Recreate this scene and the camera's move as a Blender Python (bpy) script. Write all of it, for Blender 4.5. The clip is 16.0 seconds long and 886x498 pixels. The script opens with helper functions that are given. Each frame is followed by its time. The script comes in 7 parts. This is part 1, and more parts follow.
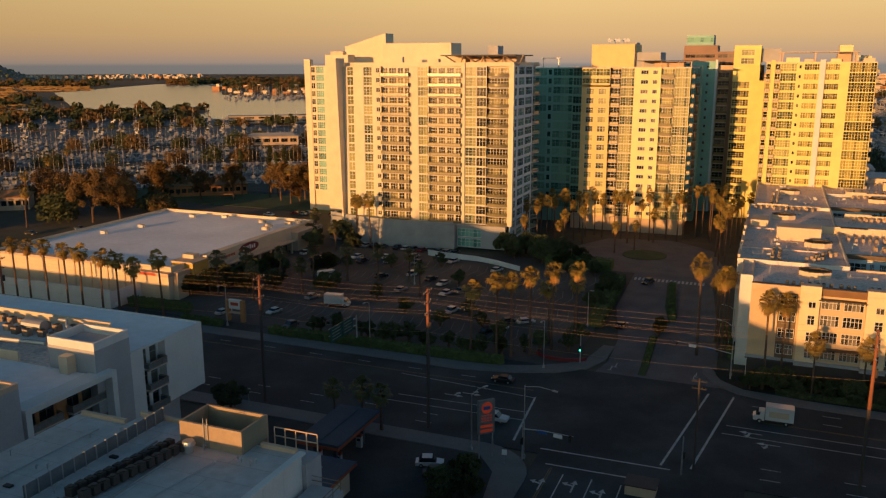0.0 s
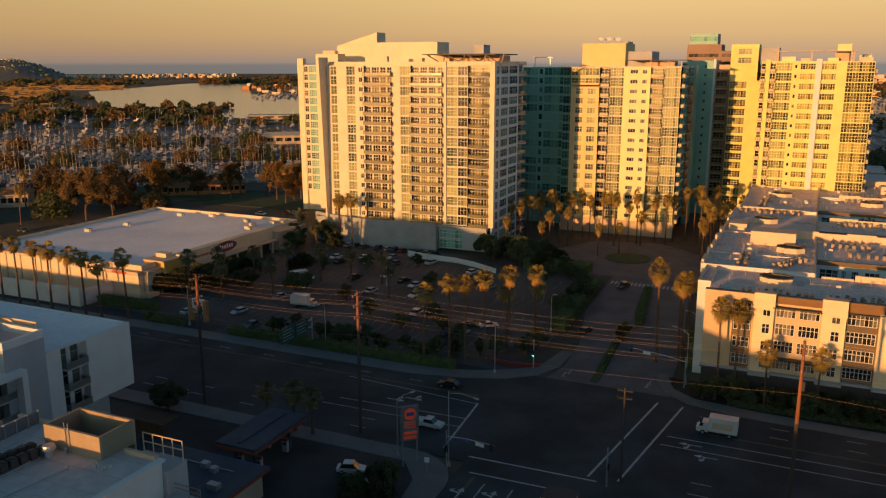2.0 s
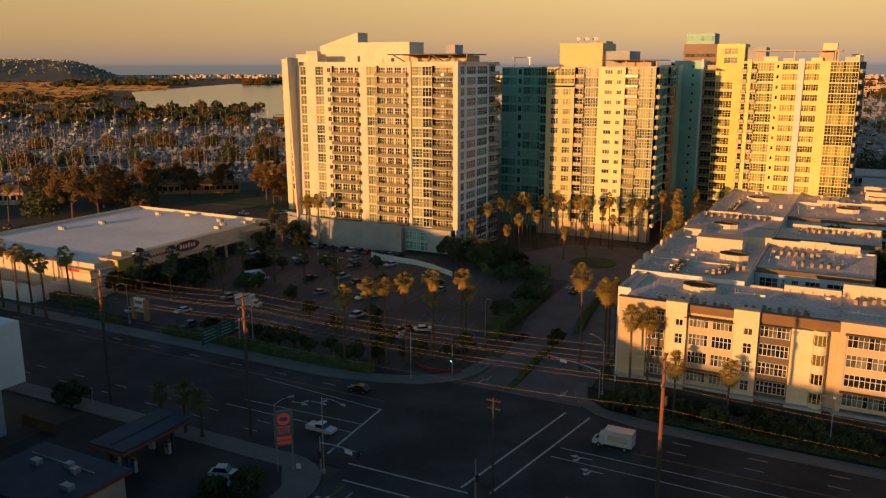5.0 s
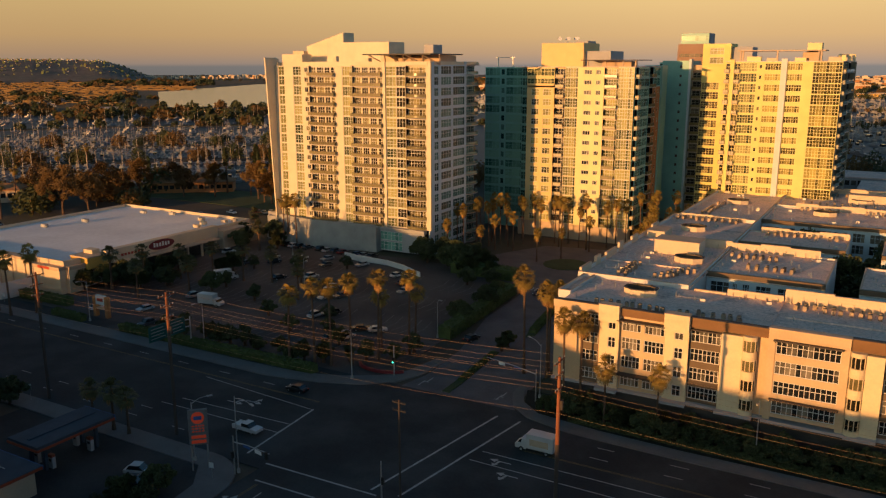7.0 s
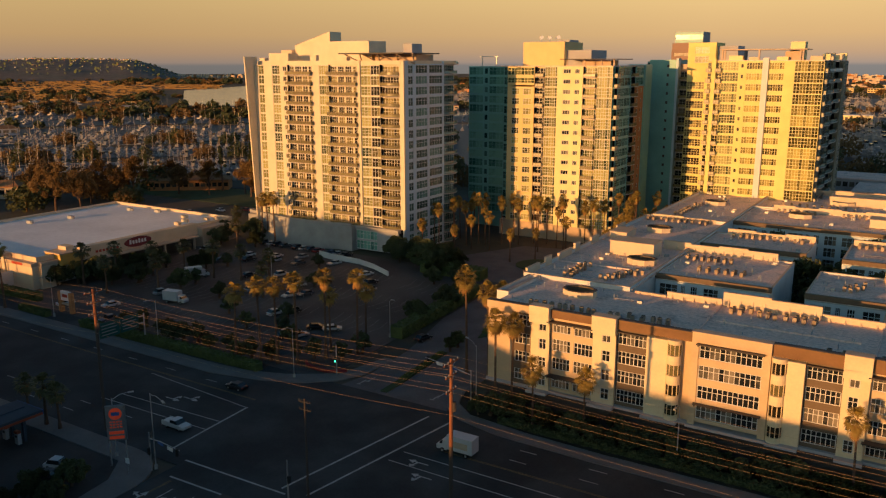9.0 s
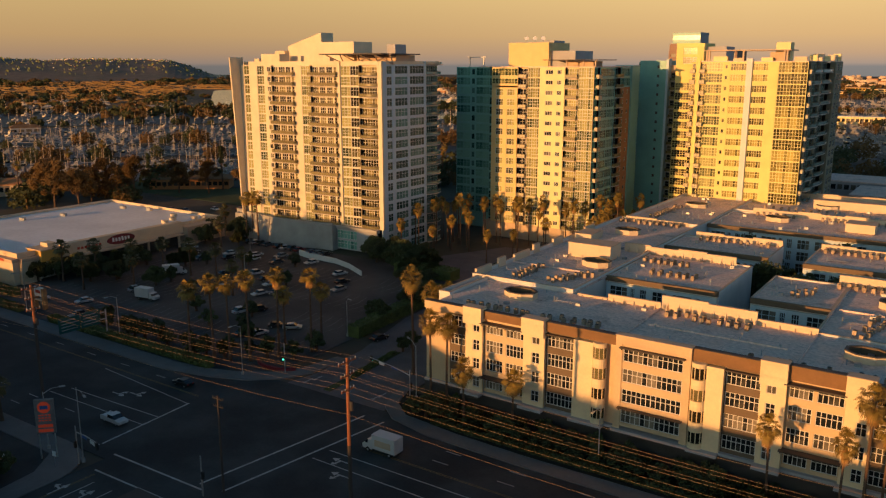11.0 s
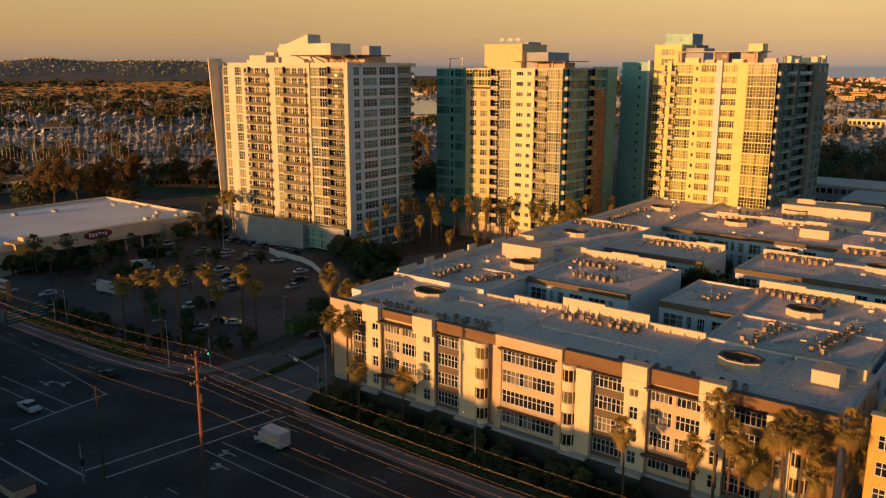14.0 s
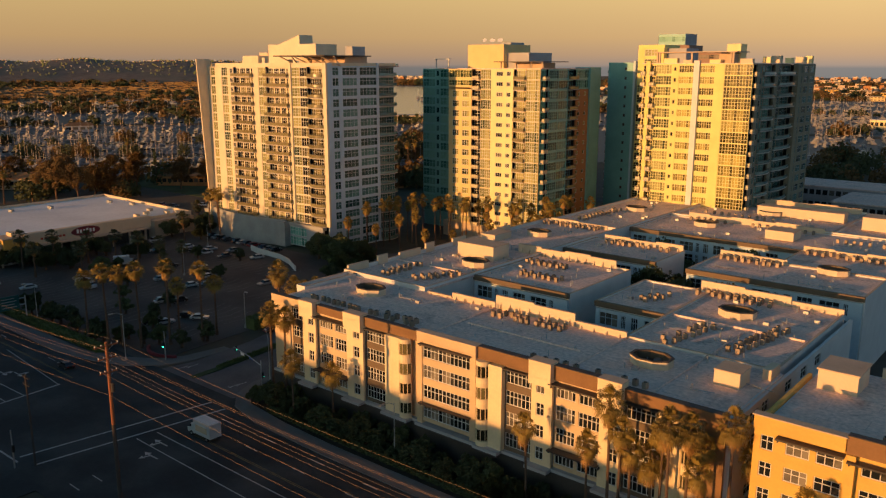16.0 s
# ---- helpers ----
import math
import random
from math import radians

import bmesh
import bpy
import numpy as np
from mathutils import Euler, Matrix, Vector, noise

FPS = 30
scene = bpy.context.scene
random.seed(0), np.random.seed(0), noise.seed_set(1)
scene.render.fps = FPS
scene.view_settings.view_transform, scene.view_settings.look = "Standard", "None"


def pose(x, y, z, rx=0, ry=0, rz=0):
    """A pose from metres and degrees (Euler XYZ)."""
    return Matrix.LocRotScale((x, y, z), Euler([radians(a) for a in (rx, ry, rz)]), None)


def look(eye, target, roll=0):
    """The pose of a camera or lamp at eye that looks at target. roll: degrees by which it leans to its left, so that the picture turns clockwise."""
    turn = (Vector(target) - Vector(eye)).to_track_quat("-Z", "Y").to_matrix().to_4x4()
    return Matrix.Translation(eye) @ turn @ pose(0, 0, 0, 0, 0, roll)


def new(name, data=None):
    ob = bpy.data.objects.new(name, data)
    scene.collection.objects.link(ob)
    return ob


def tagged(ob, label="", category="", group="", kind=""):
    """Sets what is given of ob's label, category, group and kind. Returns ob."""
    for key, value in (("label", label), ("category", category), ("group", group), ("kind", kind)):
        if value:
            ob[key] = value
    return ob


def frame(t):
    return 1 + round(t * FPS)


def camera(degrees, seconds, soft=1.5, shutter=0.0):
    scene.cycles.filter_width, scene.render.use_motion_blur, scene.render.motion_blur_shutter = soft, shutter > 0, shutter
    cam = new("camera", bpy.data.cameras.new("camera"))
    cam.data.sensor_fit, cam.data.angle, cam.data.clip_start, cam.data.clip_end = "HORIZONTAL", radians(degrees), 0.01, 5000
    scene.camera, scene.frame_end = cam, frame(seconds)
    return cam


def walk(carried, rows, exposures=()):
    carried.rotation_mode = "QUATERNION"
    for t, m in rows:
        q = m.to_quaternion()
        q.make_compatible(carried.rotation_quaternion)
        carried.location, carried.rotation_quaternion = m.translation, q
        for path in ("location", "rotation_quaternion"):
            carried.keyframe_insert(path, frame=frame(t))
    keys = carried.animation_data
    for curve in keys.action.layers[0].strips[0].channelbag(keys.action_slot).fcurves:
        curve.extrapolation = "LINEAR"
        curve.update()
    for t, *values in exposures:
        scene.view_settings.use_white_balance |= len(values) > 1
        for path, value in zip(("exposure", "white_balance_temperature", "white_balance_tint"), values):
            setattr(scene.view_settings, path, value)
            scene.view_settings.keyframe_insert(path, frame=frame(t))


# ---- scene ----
cam = camera(56.8, 16.0, soft=1.25)
METRES, EYE, TILT, LEAN, TURN = 140.0, 60.2, 0.0, 0.0, 22.0
ROWS = [
    (0.0, 0.0, 0.0, 0.0, -0.02, -12.75, 0.1),
    (0.5, 0.0307, 0.0057, -0.0, 0.59, -12.76, 0.09),
    (1.0, 0.0615, 0.0114, -0.0003, 1.21, -12.77, 0.09),
    (1.5, 0.0923, 0.017, -0.0006, 1.83, -12.77, 0.09),
    (2.0, 0.123, 0.0225, -0.0011, 2.41, -12.77, 0.08),
    (2.5, 0.1541, 0.0282, -0.0016, 2.96, -12.75, 0.09),
    (3.0, 0.1853, 0.0337, -0.0019, 3.47, -12.74, 0.09),
    (3.5, 0.2164, 0.0392, -0.0025, 4.01, -12.72, 0.09),
    (4.0, 0.2474, 0.0451, -0.0026, 4.59, -12.72, 0.1),
    (6.5, 0.4015, 0.0717, -0.0038, 7.31, -12.68, 0.09),
    (7.0, 0.4325, 0.0773, -0.0041, 7.8, -12.68, 0.08),
    (7.5, 0.4633, 0.0831, -0.0043, 8.28, -12.69, 0.07),
    (8.0, 0.494, 0.0888, -0.0043, 8.79, -12.71, 0.06),
    (8.5, 0.5249, 0.0945, -0.0043, 9.34, -12.73, 0.07),
    (9.0, 0.5557, 0.1001, -0.0042, 9.92, -12.74, 0.07),
    (11.5, 0.7076, 0.1275, -0.0043, 12.85, -12.68, 0.02),
    (12.0, 0.7383, 0.1331, -0.0043, 13.41, -12.67, 0.01),
    (12.5, 0.769, 0.1385, -0.0043, 13.98, -12.65, -0.01),
    (13.0, 0.7998, 0.1442, -0.0043, 14.57, -12.63, -0.02),
    (13.5, 0.8305, 0.1497, -0.0042, 15.16, -12.61, -0.03),
    (14.0, 0.8611, 0.1552, -0.0043, 15.73, -12.6, -0.04),
    (14.5, 0.8918, 0.1603, -0.0042, 16.3, -12.59, -0.05),
    (15.0, 0.9227, 0.1654, -0.0041, 16.86, -12.59, -0.05),
    (15.5, 0.9536, 0.1706, -0.0039, 17.42, -12.59, -0.05),
    (16.0, 0.9843, 0.1759, -0.0039, 17.98, -12.59, -0.05),
]
walk(cam, [(t, pose(0, 0, EYE, TILT, LEAN, TURN) @ pose(METRES * x, METRES * y, METRES * z, 90 + pitch, roll, yaw)) for t, x, y, z, yaw, pitch, roll in ROWS])

# ---- light: low morning sun behind the camera, hazy sky ahead ----
SUN_AZ, SUN_EL = 17.0, 4.5          # travels towards +y, leaning to +x
sun_way = Vector((math.sin(radians(SUN_AZ)) * math.cos(radians(SUN_EL)), math.cos(radians(SUN_AZ)) * math.cos(radians(SUN_EL)), -math.sin(radians(SUN_EL))))
sun_data = bpy.data.lights.new("sun", "SUN")
sun_data.energy, sun_data.angle, sun_data.color = 5.4, radians(0.6), (1.0, 0.465, 0.145)
sun = new("sun", sun_data)
sun.matrix_world = look((0, -300, 200), Vector((0, -300, 200)) + sun_way)

world = bpy.data.worlds.new("morning_sky")
scene.world = world
world.use_nodes = True
wn, wl = world.node_tree.nodes, world.node_tree.links
wn.clear()
w_out, w_bg = wn.new("ShaderNodeOutputWorld"), wn.new("ShaderNodeBackground")
w_sky = wn.new("ShaderNodeTexSky")
w_sky.sky_type, w_sky.sun_disc = "NISHITA", False
w_sky.sun_elevation, w_sky.sun_rotation = radians(6.0), radians(180 + SUN_AZ)
w_sky.dust_density, w_sky.air_density = 3.0, 1.2
w_gain = wn.new("ShaderNodeMixRGB")
w_gain.blend_type = "MULTIPLY"
w_gain.inputs[0].default_value, w_gain.inputs[2].default_value = 1.0, (0.045, 0.085, 0.124, 1)
wl.new(w_sky.outputs[0], w_gain.inputs[1])
w_co, w_sep = wn.new("ShaderNodeTexCoord"), wn.new("ShaderNodeSeparateXYZ")
wl.new(w_co.outputs["Generated"], w_sep.inputs[0])
w_map = wn.new("ShaderNodeMapRange")
w_map.inputs[1].default_value, w_map.inputs[2].default_value = -0.05, 0.20
wl.new(w_sep.outputs["Z"], w_map.inputs[0])
w_ramp = wn.new("ShaderNodeValToRGB")
wl.new(w_map.outputs[0], w_ramp.inputs[0])
HAZE = [(0.10, (0.20, 0.195, 0.19)), (0.192, (0.25, 0.23, 0.215)), (0.206, (0.41, 0.305, 0.24)), (0.25, (0.56, 0.36, 0.215)),
        (0.33, (0.72, 0.45, 0.205)), (0.50, (0.85, 0.57, 0.24)), (1.0, (0.58, 0.57, 0.54))]
for i, (at, c) in enumerate(HAZE):
    e = w_ramp.color_ramp.elements[i] if i < 2 else w_ramp.color_ramp.elements.new(at)
    e.position, e.color = at, (*c, 1)
w_fade = wn.new("ShaderNodeMapRange")
w_fade.interpolation_type = "SMOOTHSTEP"
w_fade.inputs[1].default_value, w_fade.inputs[2].default_value = 0.12, 0.32
wl.new(w_sep.outputs["Z"], w_fade.inputs[0])
w_mix = wn.new("ShaderNodeMixRGB")
wl.new(w_fade.outputs[0], w_mix.inputs[0])
w_side = wn.new("ShaderNodeMapRange")            # the haze is denser and greyer away to the west
w_side.inputs[1].default_value, w_side.inputs[2].default_value = -0.8, -0.25
w_side.inputs[3].default_value, w_side.inputs[4].default_value = 0.72, 1.0
wl.new(w_sep.outputs["X"], w_side.inputs[0])
w_dim = wn.new("ShaderNodeMixRGB")
w_dim.blend_type, w_dim.inputs[0].default_value = "MULTIPLY", 1.0
wl.new(w_ramp.outputs[0], w_dim.inputs[1])
wl.new(w_side.outputs[0], w_dim.inputs[2])
w_cool, w_tint = wn.new("ShaderNodeMapRange"), wn.new("ShaderNodeMixRGB")      # pale blue at right angles to the sun
w_cool.inputs[1].default_value, w_cool.inputs[2].default_value = 0.15, 0.6
wl.new(w_sep.outputs["X"], w_cool.inputs[0])
wl.new(w_cool.outputs[0], w_tint.inputs[0])
wl.new(w_dim.outputs[0], w_tint.inputs[1])
w_tint.inputs[2].default_value = (0.34, 0.44, 0.52, 1)
w_near, w_glow = wn.new("ShaderNodeMapRange"), wn.new("ShaderNodeMixRGB")      # brighter haze round the sun
w_near.inputs[1].default_value, w_near.inputs[2].default_value = -0.2, -0.95
w_near.inputs[3].default_value, w_near.inputs[4].default_value = 1.0, 1.8
wl.new(w_sep.outputs["Y"], w_near.inputs[0])
w_glow.blend_type, w_glow.inputs[0].default_value = "MULTIPLY", 1.0
wl.new(w_tint.outputs[0], w_glow.inputs[1])
wl.new(w_near.outputs[0], w_glow.inputs[2])
wl.new(w_glow.outputs[0], w_mix.inputs[1])
wl.new(w_gain.outputs[0], w_mix.inputs[2])
wl.new(w_mix.outputs[0], w_bg.inputs[0])
w_bg.inputs[1].default_value = 1.0
wl.new(w_bg.outputs[0], w_out.inputs[0])


# ---- materials ----
def material(name, colour, rough=0.8, metal=0.0, var=0.12, scale=0.4, fine=6.0, bump=0.0, rand=0.0, spec=0.4, tint=None, streak=False, seams=None):
    """Principled surface with blotches (scale per metre), grain (fine per metre), a random shift per object and optional bump."""
    m = bpy.data.materials.new(name)
    m.use_nodes = True
    nt = m.node_tree
    N, L = nt.nodes, nt.links
    b = N["Principled BSDF"]
    b.inputs["Roughness"].default_value, b.inputs["Metallic"].default_value = rough, metal
    b.inputs["Specular IOR Level"].default_value = spec
    co = N.new("ShaderNodeTexCoord")
    src = co.outputs["Object"]
    if streak:
        mp = N.new("ShaderNodeMapping")
        mp.inputs["Scale"].default_value = (1, 1, 0.12)
        L.new(src, mp.inputs[0])
        src = mp.outputs[0]
    n1, n2 = N.new("ShaderNodeTexNoise"), N.new("ShaderNodeTexNoise")
    n1.inputs["Scale"].default_value, n1.inputs["Detail"].default_value = scale, 5
    n2.inputs["Scale"].default_value, n2.inputs["Detail"].default_value = fine, 3
    L.new(src, n1.inputs["Vector"])
    L.new(co.outputs["Object"], n2.inputs["Vector"])
    add = N.new("ShaderNodeMath")
    add.operation = "MULTIPLY_ADD"
    L.new(n2.outputs["Fac"], add.inputs[0])
    add.inputs[1].default_value = 0.5
    L.new(n1.outputs["Fac"], add.inputs[2])
    ramp = N.new("ShaderNodeMapRange")
    ramp.inputs[1].default_value, ramp.inputs[2].default_value = 0.45, 1.05
    ramp.inputs[3].default_value, ramp.inputs[4].default_value = 1 - var, 1 + var
    L.new(add.outputs[0], ramp.inputs[0])
    val = ramp.outputs[0]
    if seams:
        bt, sm = N.new("ShaderNodeTexBrick"), N.new("ShaderNodeMath")
        bt.inputs["Color1"].default_value, bt.inputs["Color2"].default_value, bt.inputs["Mortar"].default_value = (1, 1, 1, 1), (0.92, 0.92, 0.92, 1), (seams[2],) * 3 + (1,)
        bt.inputs["Scale"].default_value, bt.inputs["Mortar Size"].default_value = 1.0, 0.05
        bt.inputs["Brick Width"].default_value, bt.inputs["Row Height"].default_value = seams[0], seams[1]
        L.new(co.outputs["Object"], bt.inputs["Vector"])
        sm.operation = "MULTIPLY"
        L.new(val, sm.inputs[0]), L.new(bt.outputs["Color"], sm.inputs[1])
        val = sm.outputs[0]
    if rand:
        oi = N.new("ShaderNodeObjectInfo")
        mr = N.new("ShaderNodeMapRange")
        mr.inputs[3].default_value, mr.inputs[4].default_value = 1 - rand, 1 + rand
        L.new(oi.outputs["Random"], mr.inputs[0])
        mu = N.new("ShaderNodeMath")
        mu.operation = "MULTIPLY"
        L.new(val, mu.inputs[0]), L.new(mr.outputs[0], mu.inputs[1])
        val = mu.outputs[0]
    mix = N.new("ShaderNodeMixRGB")
    mix.blend_type = "MULTIPLY"
    mix.inputs[0].default_value = 1
    mix.inputs[1].default_value = (*colour, 1)
    if tint:
        t = N.new("ShaderNodeMixRGB")
        t.inputs[1].default_value, t.inputs[2].default_value = (*colour, 1), (*tint, 1)
        tr = N.new("ShaderNodeMapRange")
        tr.inputs[1].default_value, tr.inputs[2].default_value = 0.42, 0.62
        L.new(n1.outputs["Fac"], tr.inputs[0])
        L.new(tr.outputs[0], t.inputs[0])
        L.new(t.outputs[0], mix.inputs[1])
    L.new(val, mix.inputs[2])
    L.new(mix.outputs[0], b.inputs["Base Color"])
    if bump:
        bp = N.new("ShaderNodeBump")
        bp.inputs["Strength"].default_value, bp.inputs["Distance"].default_value = bump, 0.05
        L.new(add.outputs[0], bp.inputs["Height"])
        L.new(bp.outputs[0], b.inputs["Normal"])
    return m


def glass(name, dark, light, lo, hi, rough=0.10, spec=0.5):
    """Window glass over dark rooms (random below lo) or pale drawn blinds (above hi), chosen per window and pane."""
    m = bpy.data.materials.new(name)
    m.use_nodes = True
    N, L = m.node_tree.nodes, m.node_tree.links
    b = N["Principled BSDF"]
    b.inputs["Roughness"].default_value, b.inputs["Specular IOR Level"].default_value = rough, spec
    oi, r = N.new("ShaderNodeObjectInfo"), N.new("ShaderNodeValToRGB")
    r.color_ramp.interpolation = "LINEAR"
    r.color_ramp.elements[0].color, r.color_ramp.elements[1].color = (*dark, 1), (*light, 1)
    r.color_ramp.elements[0].position, r.color_ramp.elements[1].position = lo, hi
    n = N.new("ShaderNodeTexNoise")
    co = N.new("ShaderNodeTexCoord")
    n.inputs["Scale"].default_value = 0.7
    L.new(co.outputs["Object"], n.inputs["Vector"])
    ma = N.new("ShaderNodeMath")
    ma.operation = "MULTIPLY_ADD"
    L.new(n.outputs["Fac"], ma.inputs[0])
    ma.inputs[1].default_value = 0.35
    sub = N.new("ShaderNodeMath")
    sub.operation = "SUBTRACT"
    geo, wr = N.new("ShaderNodeNewGeometry"), N.new("ShaderNodeMath")
    wr.operation = "MULTIPLY_ADD"
    L.new(geo.outputs["Random Per Island"], wr.inputs[0])
    wr.inputs[1].default_value = 0.45
    sc = N.new("ShaderNodeMath")
    sc.operation = "MULTIPLY"
    sc.inputs[1].default_value = 0.6
    L.new(oi.outputs["Random"], sc.inputs[0])
    L.new(sc.outputs[0], wr.inputs[2])
    L.new(wr.outputs[0], sub.inputs[0])
    sub.inputs[1].default_value = 0.17
    L.new(sub.outputs[0], ma.inputs[2])
    L.new(ma.outputs[0], r.inputs[0])
    L.new(r.outputs[0], b.inputs["Base Color"])
    bp = N.new("ShaderNodeBump")
    bp.inputs["Strength"].default_value, bp.inputs["Distance"].default_value = 0.06, 0.05
    L.new(n.outputs["Fac"], bp.inputs["Height"])
    L.new(bp.outputs[0], b.inputs["Normal"])
    return m


def emitter(name, colour, power):
    m = bpy.data.materials.new(name)
    m.use_nodes = True
    b = m.node_tree.nodes["Principled BSDF"]
    b.inputs["Base Color"].default_value = (*colour, 1)
    b.inputs["Emission Color"].default_value = (*colour, 1)
    b.inputs["Emission Strength"].default_value = power
    return m


# white with the blue of skylit shade mixed into its colour
SKYLITW = material("skylit_white_panel", (0.53, 0.65, 0.72), 0.7, var=0.10, scale=0.25, fine=3)
IVORY = material("ivory_stucco", (0.73, 0.63, 0.45), 0.85, var=0.10, scale=0.25, fine=3, bump=0.1)
WHITE = material("white_stucco", (0.68, 0.67, 0.64), 0.85, var=0.10, scale=0.25, fine=3, bump=0.1)
CREAM = material("cream_stucco", (0.68, 0.555, 0.39), 0.85, var=0.10, scale=0.25, fine=3, bump=0.1)
TEALC = material("golden_cream_stucco", (0.76, 0.565, 0.26), 0.85, var=0.10, scale=0.25, fine=3, bump=0.1)
PALEY = material("pale_yellow_stucco", (0.86, 0.72, 0.37), 0.85, var=0.10, scale=0.25, fine=3, bump=0.1)
YELLOWC = material("yellow_cream_stucco", (0.68, 0.425, 0.105), 0.85, var=0.12, scale=0.25, fine=3, bump=0.1)
YELLOW = material("yellow_stucco", (0.80, 0.68, 0.25), 0.85, var=0.10, scale=0.25, fine=3, bump=0.1)
GREYW = material("grey_stucco", (0.40, 0.40, 0.41), 0.85, var=0.12, scale=0.3, fine=3, bump=0.1)
# tan toned down for the shade on the roof enclosure
DUSKTAN = material("shaded_tan_panel", (0.36, 0.27, 0.18), 0.85, var=0.15, scale=0.4, fine=3, bump=0.1)
DUSK = material("dark_brown_panel", (0.16, 0.115, 0.075), 0.85, var=0.15, scale=0.3, fine=3)
BROWN = material("brown_stucco", (0.225, 0.125, 0.058), 0.85, var=0.15, scale=0.3, fine=3, bump=0.1)
RUST = material("rust_stucco", (0.42, 0.20, 0.08), 0.85, var=0.12, scale=0.3, fine=3)
TAN = material("tan_stucco", (0.55, 0.42, 0.30), 0.85, var=0.12, scale=0.3, fine=3)
TEAL = material("teal_cladding", (0.20, 0.45, 0.41), 0.4, var=0.2, scale=0.15, fine=2, spec=0.35)
CONCRETE = material("concrete", (0.36, 0.35, 0.33), 0.9, var=0.18, scale=0.3, fine=4, bump=0.2)
SLAB = material("balcony_slab", (0.52, 0.48, 0.42), 0.9, var=0.12, scale=0.5, fine=4)
# near-black that stands for the darkness of unlit rooms behind glazing
DARK = material("unlit_room_black", (0.025, 0.025, 0.028), 0.9, var=0.2)
TRIM = material("dark_trim", (0.06, 0.05, 0.045), 0.6, var=0.2)
FRAME = material("window_frame_paint", (0.66, 0.65, 0.62), 0.5, var=0.06)
FRAMEY = material("pale_yellow_frame", (0.80, 0.72, 0.36), 0.6, var=0.08)
FRAMEG = material("grey_window_frame", (0.33, 0.34, 0.33), 0.45, metal=0.3, var=0.08)
RAIL = material("rail_metal", (0.24, 0.19, 0.12), 0.6, metal=0.1, var=0.1)
FENCEM = material("screen_fence", (0.16, 0.18, 0.19), 0.6, metal=0.3, var=0.2, scale=1.5)
STATIONROOF = material("station_roof", (0.042, 0.06, 0.085), 0.7, var=0.25, scale=0.4)
RAILGLASS = material("rail_glass", (0.18, 0.26, 0.23), 0.12, var=0.15, spec=0.8, rand=0.3)
RAILGOLD = material("olive_rail_glass", (0.21, 0.18, 0.085), 0.2, var=0.2, scale=0.6, spec=0.7, rand=0.25)
RAILWHITE = material("white_rail_panel", (0.52, 0.46, 0.30), 0.5, var=0.1, scale=0.6)
APT = material("tan_apartment_stucco", (0.62, 0.455, 0.28), 0.88, var=0.13, scale=0.25, fine=3, bump=0.15)
APTP = material("pale_apartment_stucco", (0.78, 0.63, 0.40), 0.88, var=0.11, scale=0.25, fine=3, bump=0.15)
OFFICE = material("brown_office_wall", (0.30, 0.20, 0.15), 0.85, var=0.12, scale=0.2, fine=2)
# dark tone for right-hand sides turned away from the sun
SIDEG = material("shaded_side_panel", (0.25, 0.225, 0.15), 0.8, var=0.15, scale=0.3, fine=3)
LITSIGN = emitter("lit_orange_sign", (0.75, 0.08, 0.03), 0.09)
# sign orange darkened for the shadow over the service station
DIMORANGE = material("shaded_orange_fascia", (0.30, 0.06, 0.025), 0.6, var=0.15)
GLASS = glass("tower_glass", (0.040, 0.058, 0.026), (0.42, 0.39, 0.15), 0.30, 0.85)
GLASSG = glass("gold_blind_glass", (0.035, 0.045, 0.025), (0.44, 0.41, 0.15), 0.42, 0.90)
GLASST = glass("teal_glass", (0.03, 0.12, 0.10), (0.22, 0.46, 0.37), 0.3, 0.8, 0.14, 0.3)
GLASSC = glass("dark_teal_glass", (0.012, 0.050, 0.046), (0.13, 0.28, 0.25), 0.38, 1.0, 0.14, 0.22)
GLASSB = glass("balcony_glass", (0.022, 0.02, 0.012), (0.36, 0.31, 0.13), 0.55, 1.0)
GLASSY = glass("pale_blind_glass", (0.045, 0.04, 0.01), (0.50, 0.42, 0.12), 0.34, 0.95)
GLASSD = glass("dark_glass", (0.015, 0.018, 0.02), (0.26, 0.23, 0.18), 0.62, 1.0)
ROOFW = material("white_roof_membrane", (0.80, 0.80, 0.81), 0.9, var=0.14, scale=0.06, fine=0.8, bump=0.1)
ROOFG = material("grey_roof_membrane", (0.95, 0.745, 0.64), 0.92, var=0.62, scale=0.22, fine=1.6, bump=0.9, tint=(0.66, 0.485, 0.40), seams=(11.0, 3.2, 0.74))
ROOFL = material("weathered_roof_membrane", (0.60, 0.57, 0.56), 0.92, var=0.30, scale=0.13, fine=1.0, bump=0.8, tint=(0.44, 0.41, 0.39), seams=(11.0, 3.2, 0.74))
ASPHALT = material("asphalt", (0.031, 0.037, 0.041), 0.9, var=0.32, scale=0.10, fine=2, bump=0.2, tint=(0.047, 0.053, 0.055))
LOT = material("parking_asphalt", (0.074, 0.067, 0.065), 0.9, var=0.3, scale=0.06, fine=2, bump=0.2, tint=(0.096, 0.084, 0.078))
FORECOURT = material("dark_forecourt_asphalt", (0.030, 0.032, 0.034), 0.9, var=0.32, scale=0.10, fine=2, bump=0.2, tint=(0.044, 0.044, 0.044))
PAVE = material("pavement_concrete", (0.16, 0.155, 0.15), 0.92, var=0.2, scale=0.2, fine=2, bump=0.2)
BRICKPAVE = material("red_brick_paving", (0.130, 0.120, 0.124), 0.9, var=0.25, scale=0.2, fine=2, bump=0.2)
